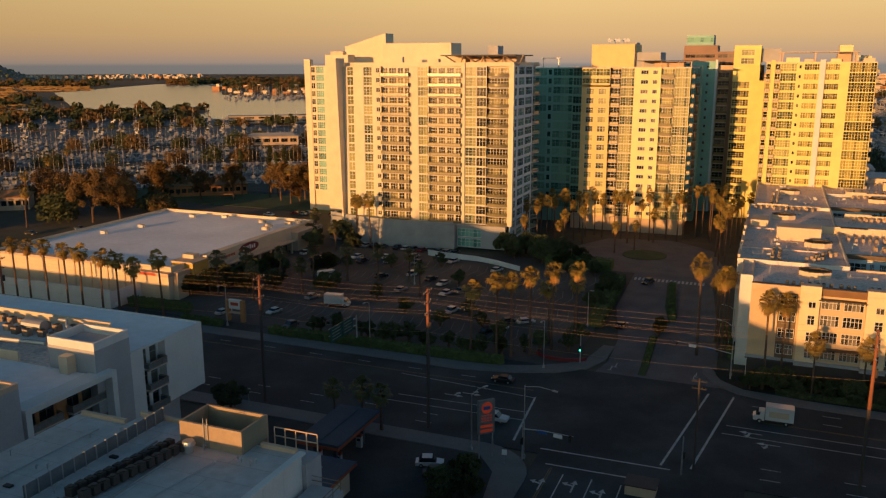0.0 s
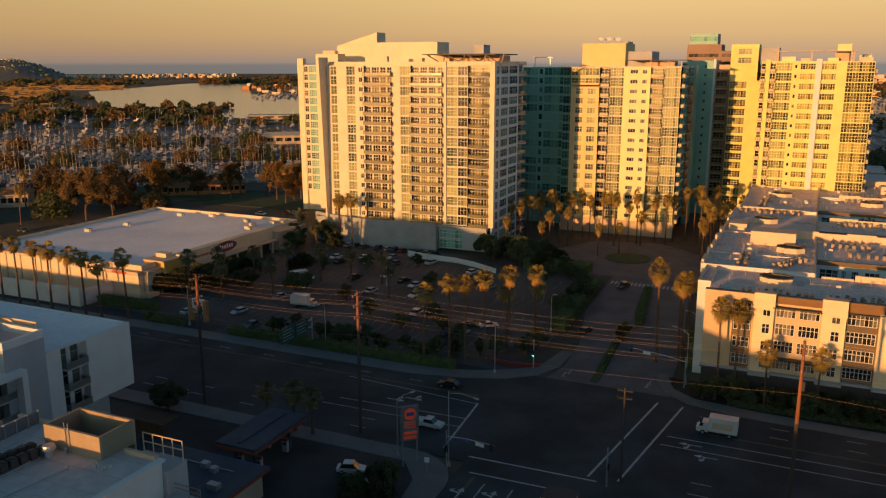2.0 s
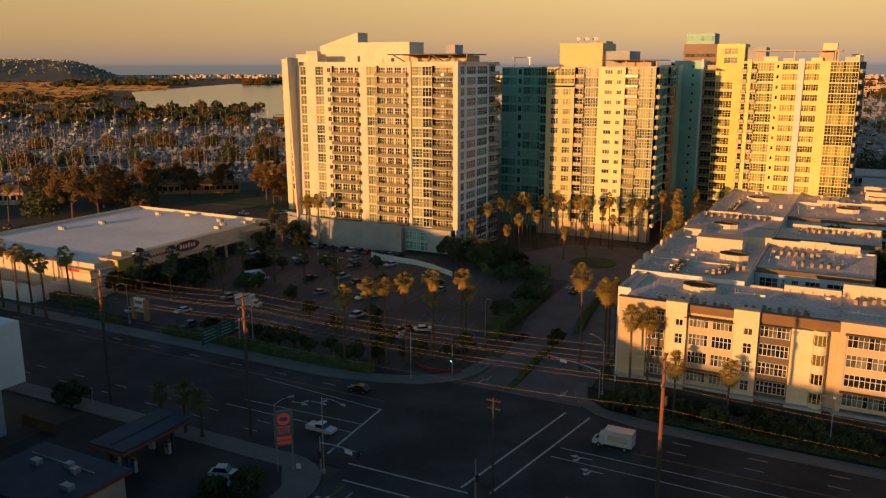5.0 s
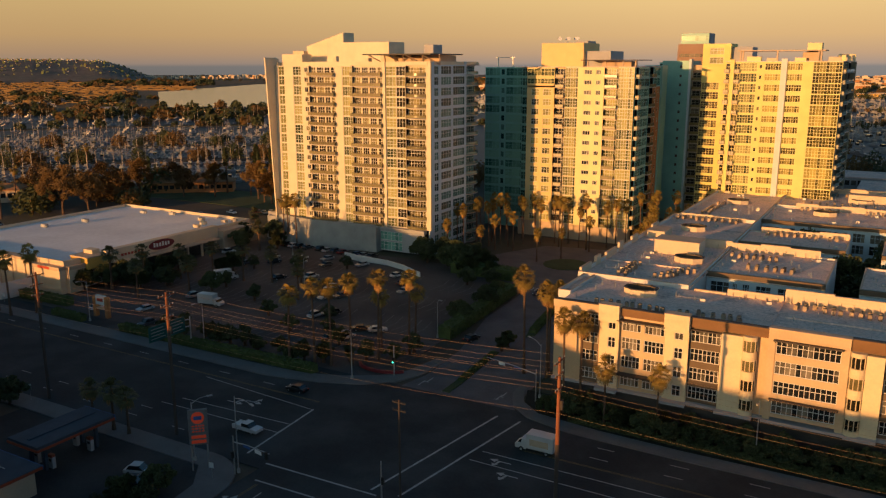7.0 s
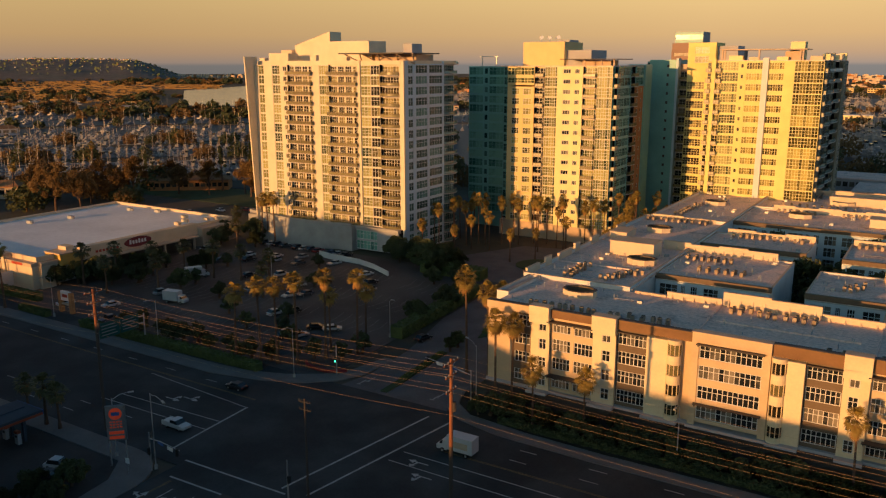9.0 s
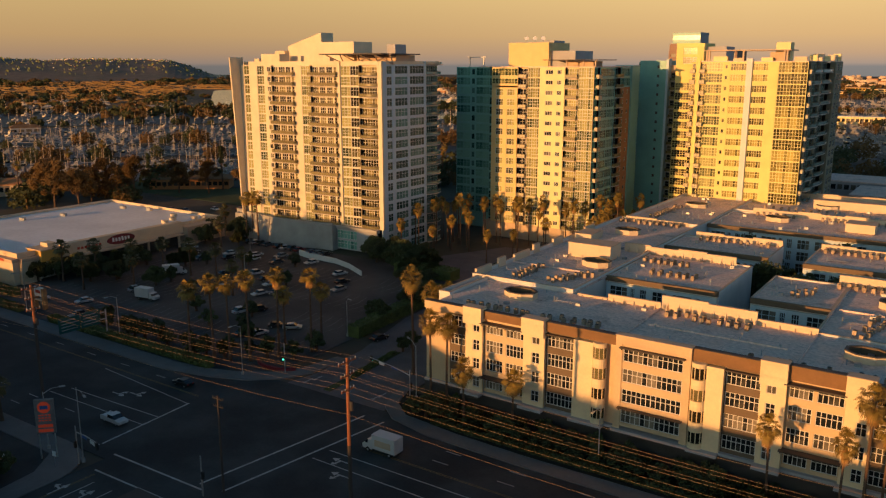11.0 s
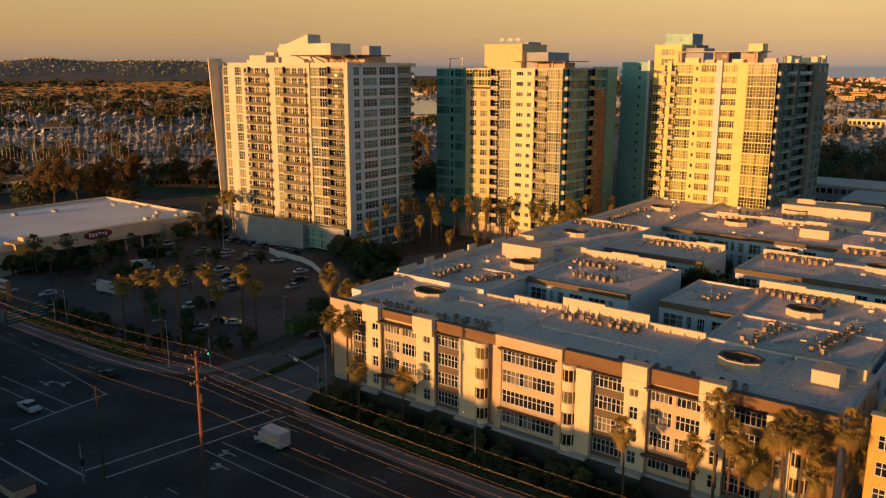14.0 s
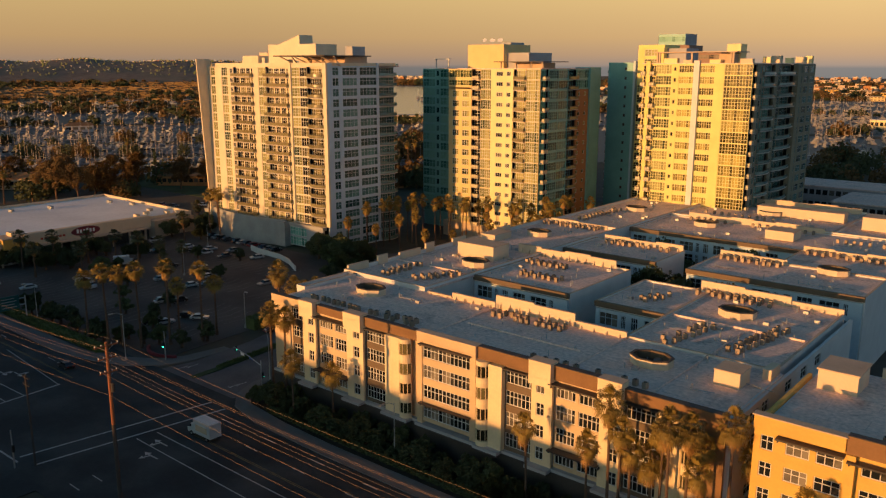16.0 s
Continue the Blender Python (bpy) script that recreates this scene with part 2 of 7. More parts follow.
PAINT = material("road_paint", (0.42, 0.42, 0.40), 0.8, var=0.3, scale=0.8, fine=5)
PAINTF = material("faded_stall_paint", (0.20, 0.19, 0.18), 0.85, var=0.4, scale=0.5, fine=5)
PAINTY = material("yellow_road_paint", (0.19, 0.145, 0.06), 0.8, var=0.3, scale=0.8, fine=5)
EARTH = material("dry_ground", (0.10, 0.082, 0.062), 0.95, var=0.4, scale=0.01, fine=0.2, tint=(0.05, 0.055, 0.035))
MARSH = material("brown_marsh", (0.17, 0.105, 0.05), 0.95, var=0.35, scale=0.012, fine=0.15, tint=(0.10, 0.075, 0.04))
GRASS = material("lawn", (0.055, 0.08, 0.03), 0.95, var=0.35, scale=0.15, fine=3, bump=0.3)
HILLM = material("hill_scrub", (0.19, 0.155, 0.13), 0.95, var=0.5, scale=0.008, fine=0.04, tint=(0.10, 0.10, 0.085))
# bed ground with the shade under the apartment fronts in its colour
BEDSHADE = material("shaded_bed_ground", (0.026, 0.023, 0.016), 0.95, var=0.4, scale=0.3, fine=3, bump=0.4)
LEAF = material("tree_leaf", (0.058, 0.068, 0.023), 0.7, var=0.35, scale=0.5, fine=3, rand=0.25)
LEAFO = material("olive_leaf", (0.145, 0.085, 0.025), 0.7, var=0.35, scale=0.5, fine=3, rand=0.25)
HEDGE = material("hedge_leaf", (0.082, 0.110, 0.030), 0.7, var=0.35, scale=0.7, fine=4)
PALM = material("palm_frond", (0.225, 0.155, 0.029), 0.6, var=0.3, scale=0.8, fine=4, rand=0.2)
# darker copy of the frond colour, for palms standing in shade
SHADEPALM = material("shaded_palm_frond", (0.075, 0.072, 0.024), 0.6, var=0.3, scale=0.8, fine=4, rand=0.2)
PALMDRY = material("dry_palm_frond", (0.30, 0.165, 0.05), 0.8, var=0.3, scale=0.8, fine=4, rand=0.2)
BARK = material("bark", (0.115, 0.072, 0.048), 0.95, var=0.3, scale=1.5, fine=8, bump=0.4)
POLEWOOD = material("pole_timber", (0.26, 0.095, 0.045), 0.9, var=0.25, scale=1.0, fine=8, bump=0.3, streak=True)
# dark copy of the pole timber, for lengths below the sunlight
POLEDARK = material("shaded_pole_timber", (0.06, 0.05, 0.045), 0.9, var=0.25, scale=1.0, fine=8, bump=0.3, streak=True)
WIRE = material("copper_wire", (0.58, 0.38, 0.20), 0.5, metal=0.4, var=0.1)
GALV = material("galvanised_steel", (0.42, 0.43, 0.43), 0.5, metal=0.7, var=0.12)
BLACK = material("black_paint", (0.02, 0.02, 0.02), 0.5, var=0.1)
MAROON = material("dark_red_sign", (0.20, 0.025, 0.03), 0.5, var=0.08)
REDSIGN = material("red_sign", (0.48, 0.06, 0.03), 0.5, var=0.08)
BLUESIGN = material("blue_sign", (0.03, 0.10, 0.30), 0.5, var=0.08)
GREENSIGN = material("green_sign", (0.015, 0.09, 0.085), 0.4, var=0.08)
WHITESIGN = material("white_sign", (0.75, 0.75, 0.73), 0.5, var=0.04)
ACM = material("condenser_metal", (0.34, 0.26, 0.19), 0.6, metal=0.3, var=0.2, rand=0.3)
CARGLASS = material("car_glass", (0.02, 0.025, 0.03), 0.08, var=0.1, spec=0.8)
TYRE = material("tyre_rubber", (0.02, 0.02, 0.02), 0.9, var=0.1)
HULL = material("boat_gelcoat", (0.24, 0.24, 0.25), 0.35, var=0.06, rand=0.2)
MAST = material("mast_aluminium", (0.46, 0.39, 0.32), 0.5, metal=0.2, var=0.1)
GREENLAMP = emitter("green_signal", (0.05, 0.9, 0.55), 6.0)
water = bpy.data.materials.new("harbour_water")
water.use_nodes = True
_b = water.node_tree.nodes["Principled BSDF"]
_b.inputs["Base Color"].default_value, _b.inputs["Roughness"].default_value = (0.10, 0.13, 0.165, 1), 0.14
_n, _bp = water.node_tree.nodes.new("ShaderNodeTexNoise"), water.node_tree.nodes.new("ShaderNodeBump")
_n.inputs["Scale"].default_value = 900.0
_bp.inputs["Strength"].default_value, _bp.inputs["Distance"].default_value = 0.2, 0.2
water.node_tree.links.new(_n.outputs["Fac"], _bp.inputs["Height"])
water.node_tree.links.new(_bp.outputs[0], _b.inputs["Normal"])
basin = material("berth_water", (0.030, 0.036, 0.042), 0.5, var=0.3, scale=0.02, fine=0.4, bump=0.5, spec=0.25)


# ---- mesh helpers ----
class MB:
    """Collects boxes, prisms, tubes and quads; every face carries a material slot."""

    def __init__(self, *mats):
        self.v, self.f, self.m, self.mats = [], [], [], list(mats)

    base = 0.0                                # where a box that stands on 0 really starts

    def box(self, x0, y0, z0, x1, y1, z1, s=0):
        z0 = self.base if z0 == 0 else z0
        i = len(self.v)
        self.v += [(x0, y0, z0), (x1, y0, z0), (x1, y1, z0), (x0, y1, z0), (x0, y0, z1), (x1, y0, z1), (x1, y1, z1), (x0, y1, z1)]
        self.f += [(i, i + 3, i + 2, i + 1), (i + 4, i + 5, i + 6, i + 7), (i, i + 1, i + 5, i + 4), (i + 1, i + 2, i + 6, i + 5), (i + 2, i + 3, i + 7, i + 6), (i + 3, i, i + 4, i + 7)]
        self.m += [s] * 6
        return self

    def lattice(self, xs, zs, y0, y1, s=0):
        """One welded frame of bars: every second cell between the lines xs and zs is an opening."""
        i, nx, nz = len(self.v), len(xs), len(zs)
        for y in (y0, y1):
            self.v += [(x, y, z) for z in zs for x in xs]
        def at(a, c, back):
            return i + back * nx * nz + c * nx + a
        def full(a, c):
            return 0 <= a < nx - 1 and 0 <= c < nz - 1 and not (a % 2 and c % 2)
        for c in range(nz - 1):
            for a in range(nx - 1):
                if not full(a, c):
                    continue
                p, q, r, t = (a, c), (a + 1, c), (a + 1, c + 1), (a, c + 1)
                self.f += [tuple(at(*k, 0) for k in (p, q, r, t)), tuple(at(*k, 1) for k in (t, r, q, p))]
                self.m += [s, s]
                for (da, dc), (k, l) in (((0, -1), (q, p)), ((1, 0), (r, q)), ((0, 1), (t, r)), ((-1, 0), (p, t))):
                    if not full(a + da, c + dc):
                        self.f.append((at(*k, 0), at(*l, 0), at(*l, 1), at(*k, 1)))
                        self.m.append(s)
        return self

    def ring(self, o, q, z0, z1, s=0):
        """A closed upright band between an outer and an inner outline."""
        i, n = len(self.v), len(o)
        for z in (z0, z1):
            self.v += [(p[0], p[1], z) for p in o] + [(p[0], p[1], z) for p in q]
        for k in range(n):
            j = (k + 1) % n
            self.f += [(i + k, i + j, i + 2 * n + j, i + 2 * n + k), (i + n + j, i + n + k, i + 3 * n + k, i + 3 * n + j),
                       (i + 2 * n + k, i + 2 * n + j, i + 3 * n + j, i + 3 * n + k), (i + j, i + k, i + n + k, i + n + j)]
            self.m += [s] * 4
        return self

    def quad(self, a, b, c, d, s=0):
        i = len(self.v)
        self.v += [a, b, c, d]
        self.f.append((i, i + 1, i + 2, i + 3))
        self.m.append(s)
        return self

    def tri(self, a, b, c, s=0):
        i = len(self.v)
        self.v += [a, b, c]
        self.f.append((i, i + 1, i + 2))
        self.m.append(s)
        return self

    def prism(self, pts, z0, z1, s=0, top=None):
        """Upright prism over a counter-clockwise outline; top: slot of the upper face."""
        i, n = len(self.v), len(pts)
        self.v += [(p[0], p[1], z0) for p in pts] + [(p[0], p[1], z1) for p in pts]
        self.f += [tuple(i + n + k for k in range(n)), tuple(i + n - 1 - k for k in range(n))]
        self.m += [s if top is None else top, s]
        for k in range(n):
            j = (k + 1) % n
            self.f.append((i + k, i + j, i + n + j, i + n + k))
            self.m.append(s)
        return self

    def tube(self, path, radii, n=8, s=0, cap=True):
        """A tube along points; radii: one for each point."""
        i = len(self.v)
        P = [Vector(p) for p in path]
        for k, p in enumerate(P):
            d = (P[min(k + 1, len(P) - 1)] - P[max(k - 1, 0)]).normalized()
            a = d.cross(Vector((0, 0, 1)) if abs(d.z) < 0.9 else Vector((1, 0, 0))).normalized()
            b = d.cross(a)
            for q in range(n):
                w = 2 * math.pi * q / n
                self.v.append(tuple(p + (a * math.cos(w) + b * math.sin(w)) * radii[k]))
        for k in range(len(P) - 1):
            for q in range(n):
                r = (q + 1) % n
                self.f.append((i + k * n + q, i + k * n + r, i + (k + 1) * n + r, i + (k + 1) * n + q))
                self.m.append(s)
        if cap:
            self.f += [tuple(i + q for q in range(n)), tuple(i + (len(P) - 1) * n + n - 1 - q for q in range(n))]
            self.m += [s, s]
        return self

    def mesh(self, name):
        me = bpy.data.meshes.new(name)
        me.from_pydata(self.v, [], self.f)
        for m in self.mats:
            me.materials.append(m)
        if len(self.mats) > 1:
            me.polygons.foreach_set("material_index", self.m)
        me.update()
        return me


def part(name, shape, parent, label="", at=None):
    """Links a shape (MB or mesh) as one mesh object under a thing or part."""
    ob = new(name, shape.mesh(name) if isinstance(shape, MB) else shape)
    ob.parent = parent
    if at is not None:
        ob.matrix_basis = at
    if label:
        tagged(ob, label)
    return ob


def thing(name, at, label, category, group="", kind=""):
    ob = new(name)
    ob.matrix_basis = at
    ob.empty_display_size = 0.5
    return tagged(ob, label, category, group, kind)


def solid(name, shape, label, category, group="", kind="", at=None):
    """A thing that is one mesh."""
    ob = new(name, shape.mesh(name))
    if at is not None:
        ob.matrix_basis = at
    return tagged(ob, label, category, group, kind)


def polar(az, dist):
    """The place at an azimuth (degrees to the left of +y) and distance from the first eye."""
    return -math.sin(radians(az)) * dist, math.cos(radians(az)) * dist


# ---- ground, water, roads ----
STREET = -2.4                                 # the boulevard lies below the towers' forecourt


def gz(y):
    """Height of the ground: the street level, rising across the car park to the towers."""
    return STREET + (0 - STREET) * max(0.0, min(1.0, (y - 168.0) / 70.0))


ground = MB(EARTH)
for y0, y1 in ((-4700, 168), (168, 238), (238, 4700)):
    ground.quad((-4700, y0, gz(y0) - 0.18), (4700, y0, gz(y0) - 0.18), (4700, y1, gz(y1) - 0.18), (-4700, y1, gz(y1) - 0.18))
solid("ground", ground, "dry dark earth and verges under the whole district", "ground", kind="structure")


def sheet(name, pts, z, mat, label, category, thick=0.12, slope=False):
    """A flat slab over an outline, or one that follows the sloping ground."""
    mb = MB(mat)
    if not slope:
        mb.prism(pts, z - thick, z)
    else:
        n = len(pts)
        mb.v += [(p[0], p[1], gz(p[1]) + z - thick) for p in pts] + [(p[0], p[1], gz(p[1]) + z) for p in pts]
        mb.f += [tuple(n + k for k in range(n)), tuple(n - 1 - k for k in range(n))] + [(k, (k + 1) % n, n + (k + 1) % n, n + k) for k in range(n)]
        mb.m += [0] * (n + 2)
    return solid(name, mb, label, category, kind="structure")


def rect(x0, y0, x1, y1):
    return [(x0, y0), (x1, y0), (x1, y1), (x0, y1)]


def arc(cx, cy, r, a0, a1, n=8):
    return [(cx + r * math.cos(radians(a0 + (a1 - a0) * k / n)), cy + r * math.sin(radians(a0 + (a1 - a0) * k / n))) for k in range(n + 1)]


sheet("road", rect(-900, 121, 900, 161), STREET, ASPHALT, "wide dark asphalt boulevard with worn lane markings", "road")
sheet("road_side_street", rect(-32, 16, 0, 121), STREET, ASPHALT, "dark asphalt side street meeting the boulevard", "road")
sheet("road_entrance", [(-31, 161), (-6.5, 161), (-7.5, 168), (-29.5, 168)], STREET, BRICKPAVE, "reddish paved entrance apron at the boulevard", "road")
sheet("road_drive", [(-29.5, 168), (-7.5, 168), (-8.0, 186), (-13.5, 238), (-35.2, 238), (-34.6, 205), (-30, 183)], 0.0, BRICKPAVE, "reddish paved entrance drive leading to the towers", "road", slope=True)
sheet("road_court", [(-46, 238.05), (-12, 238.05), (-11, 252), (-16, 276), (-30, 288), (-52, 284), (-62, 262), (-58, 240)], 0.0, BRICKPAVE, "round paved forecourt between the towers", "road")
sheet("parking_lot", rect(-146, 168, -36.6, 238), -0.05, LOT, "large asphalt car park with faded stall lines", "car park", slope=True)
sheet("parking_lot_front", rect(-146, 155.7, -36.6, 168), STREET - 0.05, LOT, "asphalt edge of the car park", "car park")
sheet("parking_lot_rear", rect(-146, 238, -62, 245), -0.05, LOT, "asphalt stalls below the podium wall", "car park")
# pavements with kerb faces
PV = "pale concrete pavement with a raised kerb"
S15 = STREET + 0.15
sheet("pavement_1", [(-900, 151.4), (-58, 151.6), (-46, 154.0), (-38, 157.2), (-33, 161.5), (-30.2, 168), (-29.8, 178), (-32.4, 178), (-34, 168), (-37.5, 163.2), (-44, 159.2), (-52, 156.6), (-60, 156.0), (-900, 155.8)], S15, PAVE, PV, "pavement", 0.3)
sheet("pavement_2", [(-10.6, 174), (-10.0, 168), (-7.4, 162.6), (-3, 159.0), (6, 156.8), (24, 156.2), (900, 155.4), (900, 158.8), (24, 159.6), (10, 160.2), (-1.9, 161.7), (-6.3, 165.2), (-8.4, 170), (-8.8, 174)], S15, PAVE, PV, "pavement", 0.3)
sheet("pavement_3", [(-900, 117)] + [(-41, 117), (-37, 112), (-35.4, 102), (-35.4, -300), (-31.6, -300), (-31.6, 110)] + arc(-41.4, 111.4, 9.8, 0, 90, 8) + [(-900, 121.2)], S15, PAVE, PV, "pavement", 0.3)
sheet("pavement_4", [(-0.2, -300), (3.5, -300), (3.5, 110)] + [(7, 116.5), (900, 116.5), (900, 121.2), (7, 121.2), (2.5, 118), (-0.2, 112)], S15, PAVE, PV, "pavement", 0.3)
sheet("forecourt", rect(-86, 60, -35.5, 116.9), STREET + 0.06, FORECOURT, "dark asphalt service station forecourt", "forecourt")
sheet("lawn", [(-300, 292), (-150, 292), (-150, 320), (-195, 326), (-300, 326)], -0.02, GRASS, "dark green strip of lawn under trees", "lawn")
sheet("lawn_front", [(-8.2, 171), (-6.2, 165.4), (-1.8, 161.9), (10, 160.4), (24, 159.8), (900, 159.0), (900, 168), (-1.0, 168), (-2.4, 171)], STREET + 0.12, BEDSHADE, "planted strip coloured dark for shade in front of the apartment blocks", "lawn", 0.25)
sheet("road_far", [(-700, 327), (-196, 327), (-150, 321), (-40, 420), (-52, 424), (-155, 330), (-700, 340)], -0.03, ASPHALT, "curving road beyond the lawn", "road")

# harbour water: berths, channel and far basin
sheet("water", [polar(74, 520), polar(56, 430), polar(42, 415), polar(30, 455), polar(14, 560), polar(2, 600), polar(-20, 650), polar(-22, 1660), polar(0, 1660), polar(16, 1660), polar(17, 1300), polar(31, 1050), polar(46, 1180), polar(62, 1150), polar(76, 1000)], -0.10, basin, "still grey harbour water between the berths", "water")
sheet("water_channel", [polar(46, 1300), polar(37, 960), polar(30, 900), polar(17.2, 1310), polar(17.2, 1900), polar(30, 3100), polar(41, 2700), polar(47, 2000)], -0.08, water, "broad harbour channel reflecting the pale sky", "water")
sheet("spit", [polar(36.8, 1720), polar(33, 1560), polar(27, 1720), polar(17.3, 1800), polar(17.3, 2600), polar(36, 2600), polar(36.9, 2200)][::-1], 0.15, EARTH, "low wooded spit of land in the channel", "spit", 0.4)
sheet("marsh", [polar(80, 1250), polar(47.5, 1330), polar(48.2, 2000), polar(43, 2700), polar(41, 3300), polar(80, 3300)], -0.09, MARSH, "flat brown marshland beyond the harbour", "marsh")


def strip(mb, x0, y0, x1, y1, w, z=0.012, s=0):
    d = Vector((x1 - x0, y1 - y0, 0))
    n = Vector((-d.y, d.x, 0)).normalized() * w / 2
    a, b = Vector((x0, y0, z)), Vector((x1, y1, z))
    mb.quad(tuple(a - n), tuple(b - n), tuple(b + n), tuple(a + n), s)


def dashes(mb, x0, y0, x1, y1, w, on, off, z=0.012):
    d = Vector((x1 - x0, y1 - y0, 0))
    n, L = int(d.length / (on + off)), d.length
    for k in range(n):
        a, b = k * (on + off) / L, (k * (on + off) + on) / L
        strip(mb, x0 + d.x * a, y0 + d.y * a, x0 + d.x * b, y0 + d.y * b, w, z)


MZ = STREET + 0.012
marks = MB(PAINT)
for x0, y0, x1, y1, w in [(-8.0, 157.4, -12.8, 124.2, 0.4), (-3.4, 157.2, -8.2, 124.6, 0.4), (-38.8, 143.2, -37.2, 124.0, 0.4),
                          (-32.2, 122.8, -11.2, 123.2, 0.35), (-30, 117.9, -13.2, 118.3, 0.35),
                          (-38.8, 142.9, -68, 145.2, 0.2), (-38, 136.0, -64, 135.0, 0.2), (-38, 132.4, -66, 131.8, 0.2),
                          (-4, 143.6, 60, 143.6, 0.22), (-4.5, 140.0, 56, 139.6, 0.22)]:
    strip(marks, x0, y0, x1, y1, w, MZ)
for y in (125.2, 128.8):
    dashes(marks, -260, y, -40, y, 0.18, 3, 9, MZ)
    dashes(marks, 2, y, 300, y, 0.18, 3, 9, MZ)
for y in (148.8, 152.6):
    dashes(marks, -260, y, -40, y, 0.18, 3, 9, MZ)
    dashes(marks, 0, y + 1.5, 300, y + 1.2, 0.18, 3, 9, MZ)
dashes(marks, 60, 141.3, 300, 141, 0.18, 3, 9, MZ)
for x in (-26.5, -22, -17.5):
    strip(marks, x, 115.5, x, 60, 0.2, MZ)
for x, y in ((-28.2, 163), (-27.5, 165), (-11.5, 164), (-11.2, 165.4)):
    strip(marks, x, y, x, y + 2.5, 0.2, MZ)
    strip(marks, x - 0.5, y, x + 0.5, y, 0.2, MZ)


def arrow(mb, x, y, a, hook=True):
    c, s = math.cos(radians(a)), math.sin(radians(a))
    def tr(u, v):
        return (x + u * c - v * s, y + u * s + v * c, MZ + 0.002)
    mb.quad(tr(-1.6, -0.14), tr(1.0, -0.14), tr(1.0, 0.14), tr(-1.6, 0.14))
    mb.tri(tr(1.0, -0.6), tr(2.2, 0), tr(1.0, 0.6))
    if hook:
        mb.quad(tr(0.2, 0.14), tr(0.6, 0.14), tr(0.9, 1.2), tr(0.5, 1.2))
        mb.tri(tr(0.2, 1.1), tr(1.4, 1.0), tr(0.9, 1.9))


for x, y, a in [(-51, 140.2, 0), (-54, 138.4, 0), (0.4, 141.8, 180), (3.3, 138.2, 180), (-24.2, 112, 90), (-19.8, 111, 90), (-29, 111, 90)]:
    arrow(marks, x, y, a)
solid("lane_markings", marks, "worn white lane lines, stop bars and turn arrows on asphalt", "road marking", kind="structure")
zebra = MB(PAINT)
for k in range(18):
    x = -34.4 + k * 1.1
    zebra.quad((x, 231.0, gz(231) + 0.012), (x + 0.6, 231.0, gz(231) + 0.012), (x + 0.6, 233.6, gz(233.6) + 0.012), (x, 233.6, gz(233.6) + 0.012))
solid("zebra_crossing", zebra, "white striped crossing on the entrance drive", "road marking", kind="structure")
ymarks = MB(PAINTY)
for dy in (-0.15, 0.15):
    strip(ymarks, -40, 146.4 + dy, -260, 147.0 + dy, 0.13, MZ)
    strip(ymarks, 1, 147.2 + dy, 300, 146.2 + dy, 0.13, MZ)
    strip(ymarks, -28.8 + dy, 117, -28.8 + dy, 60, 0.13, MZ)
solid("median_lines", ymarks, "faded yellow double centre lines on asphalt", "road marking", kind="structure")
stalls = MB(PAINTF)
for row in range(4):
    y = 170 + row * 16.5
    for k in range(34):
        x = -136 + k * 2.75
        for a, b, c, d in ((x, y, x + 1.1, y + 5.2), (x + 1.1, y + 5.2, x, y + 10.4)):
            if not -66 < x < -60:
                stalls.quad((a, b, gz(b) - 0.036), (a + 0.14, b, gz(b) - 0.036), (c + 0.14, d, gz(d) - 0.036), (c, d, gz(d) - 0.036))
solid("stall_lines", stalls, "faded white slanted stall lines in the car park", "road marking", kind="structure")
sheet("median_island", [(-22.4, 162.2), (-20.8, 162.2), (-20.9, 168), (-22.6, 168)], STREET + 0.16, GRASS, "tip of a planted island at the drive entrance", "traffic island", 0.3)
sheet("median_island_2", [(-22.6, 168.05), (-20.9, 168.05), (-21.6, 186), (-23.4, 186)], 0.16, GRASS, "narrow planted island along the entrance drive", "traffic island", 0.3, True)
sheet("median_island_3", [(-20.4, 197), (-18.9, 199), (-22.6, 230), (-24.8, 230), (-22.8, 208)], 0.16, GRASS, "narrow planted island along the entrance drive", "traffic island", 0.3, True)
sheet("roundabout_island", arc(-36, 262, 7, 0, 360, 24)[:-1], 0.2, GRASS, "round planted island in the forecourt", "traffic island", 0.3)

# ---- facades ----
CACHE = {}


def window_meshes(w, h, cols, rows, fm, gm):
    key = (round(w, 2), round(h, 2), cols, rows, fm.name, gm.name)
    if key not in CACHE:
        f, b = MB(fm), 0.105
        xs, zs = [0.0, b], [0.001, b]
        for c in range(1, cols):
            xs += [w * c / cols - 0.05, w * c / cols + 0.05]
        for r in range(1, rows):
            z = b + (h - 2 * b) * (r / rows if rows != 2 else 0.62)
            zs += [z - 0.045, z + 0.045]
        f.lattice(xs + [w - b, w], zs + [h - b, h], -0.06, 0.06)
        p = MB(gm)
        for c in range(cols):
            p.box(b / 2 + (w - b) * c / cols, -0.012, b / 2, b / 2 + (w - b) * (c + 1) / cols - 0.004, 0.012, h - b / 2)
        CACHE[key] = (f.mesh("window"), p.mesh("pane"))
    return CACHE[key]


def window(parent, M, u, z, w, h, cols=2, rows=1, depth=0.18, fm=None, gm=None, group_panes=1):
    """A window with its own frame and panes, set back into the wall."""
    fr, panes = window_meshes(w, h, cols, rows, fm or FRAME, gm or GLASS)
    ob = part("window", fr, parent, at=M @ pose(u, depth, z))
    part("pane", panes, ob)
    return ob


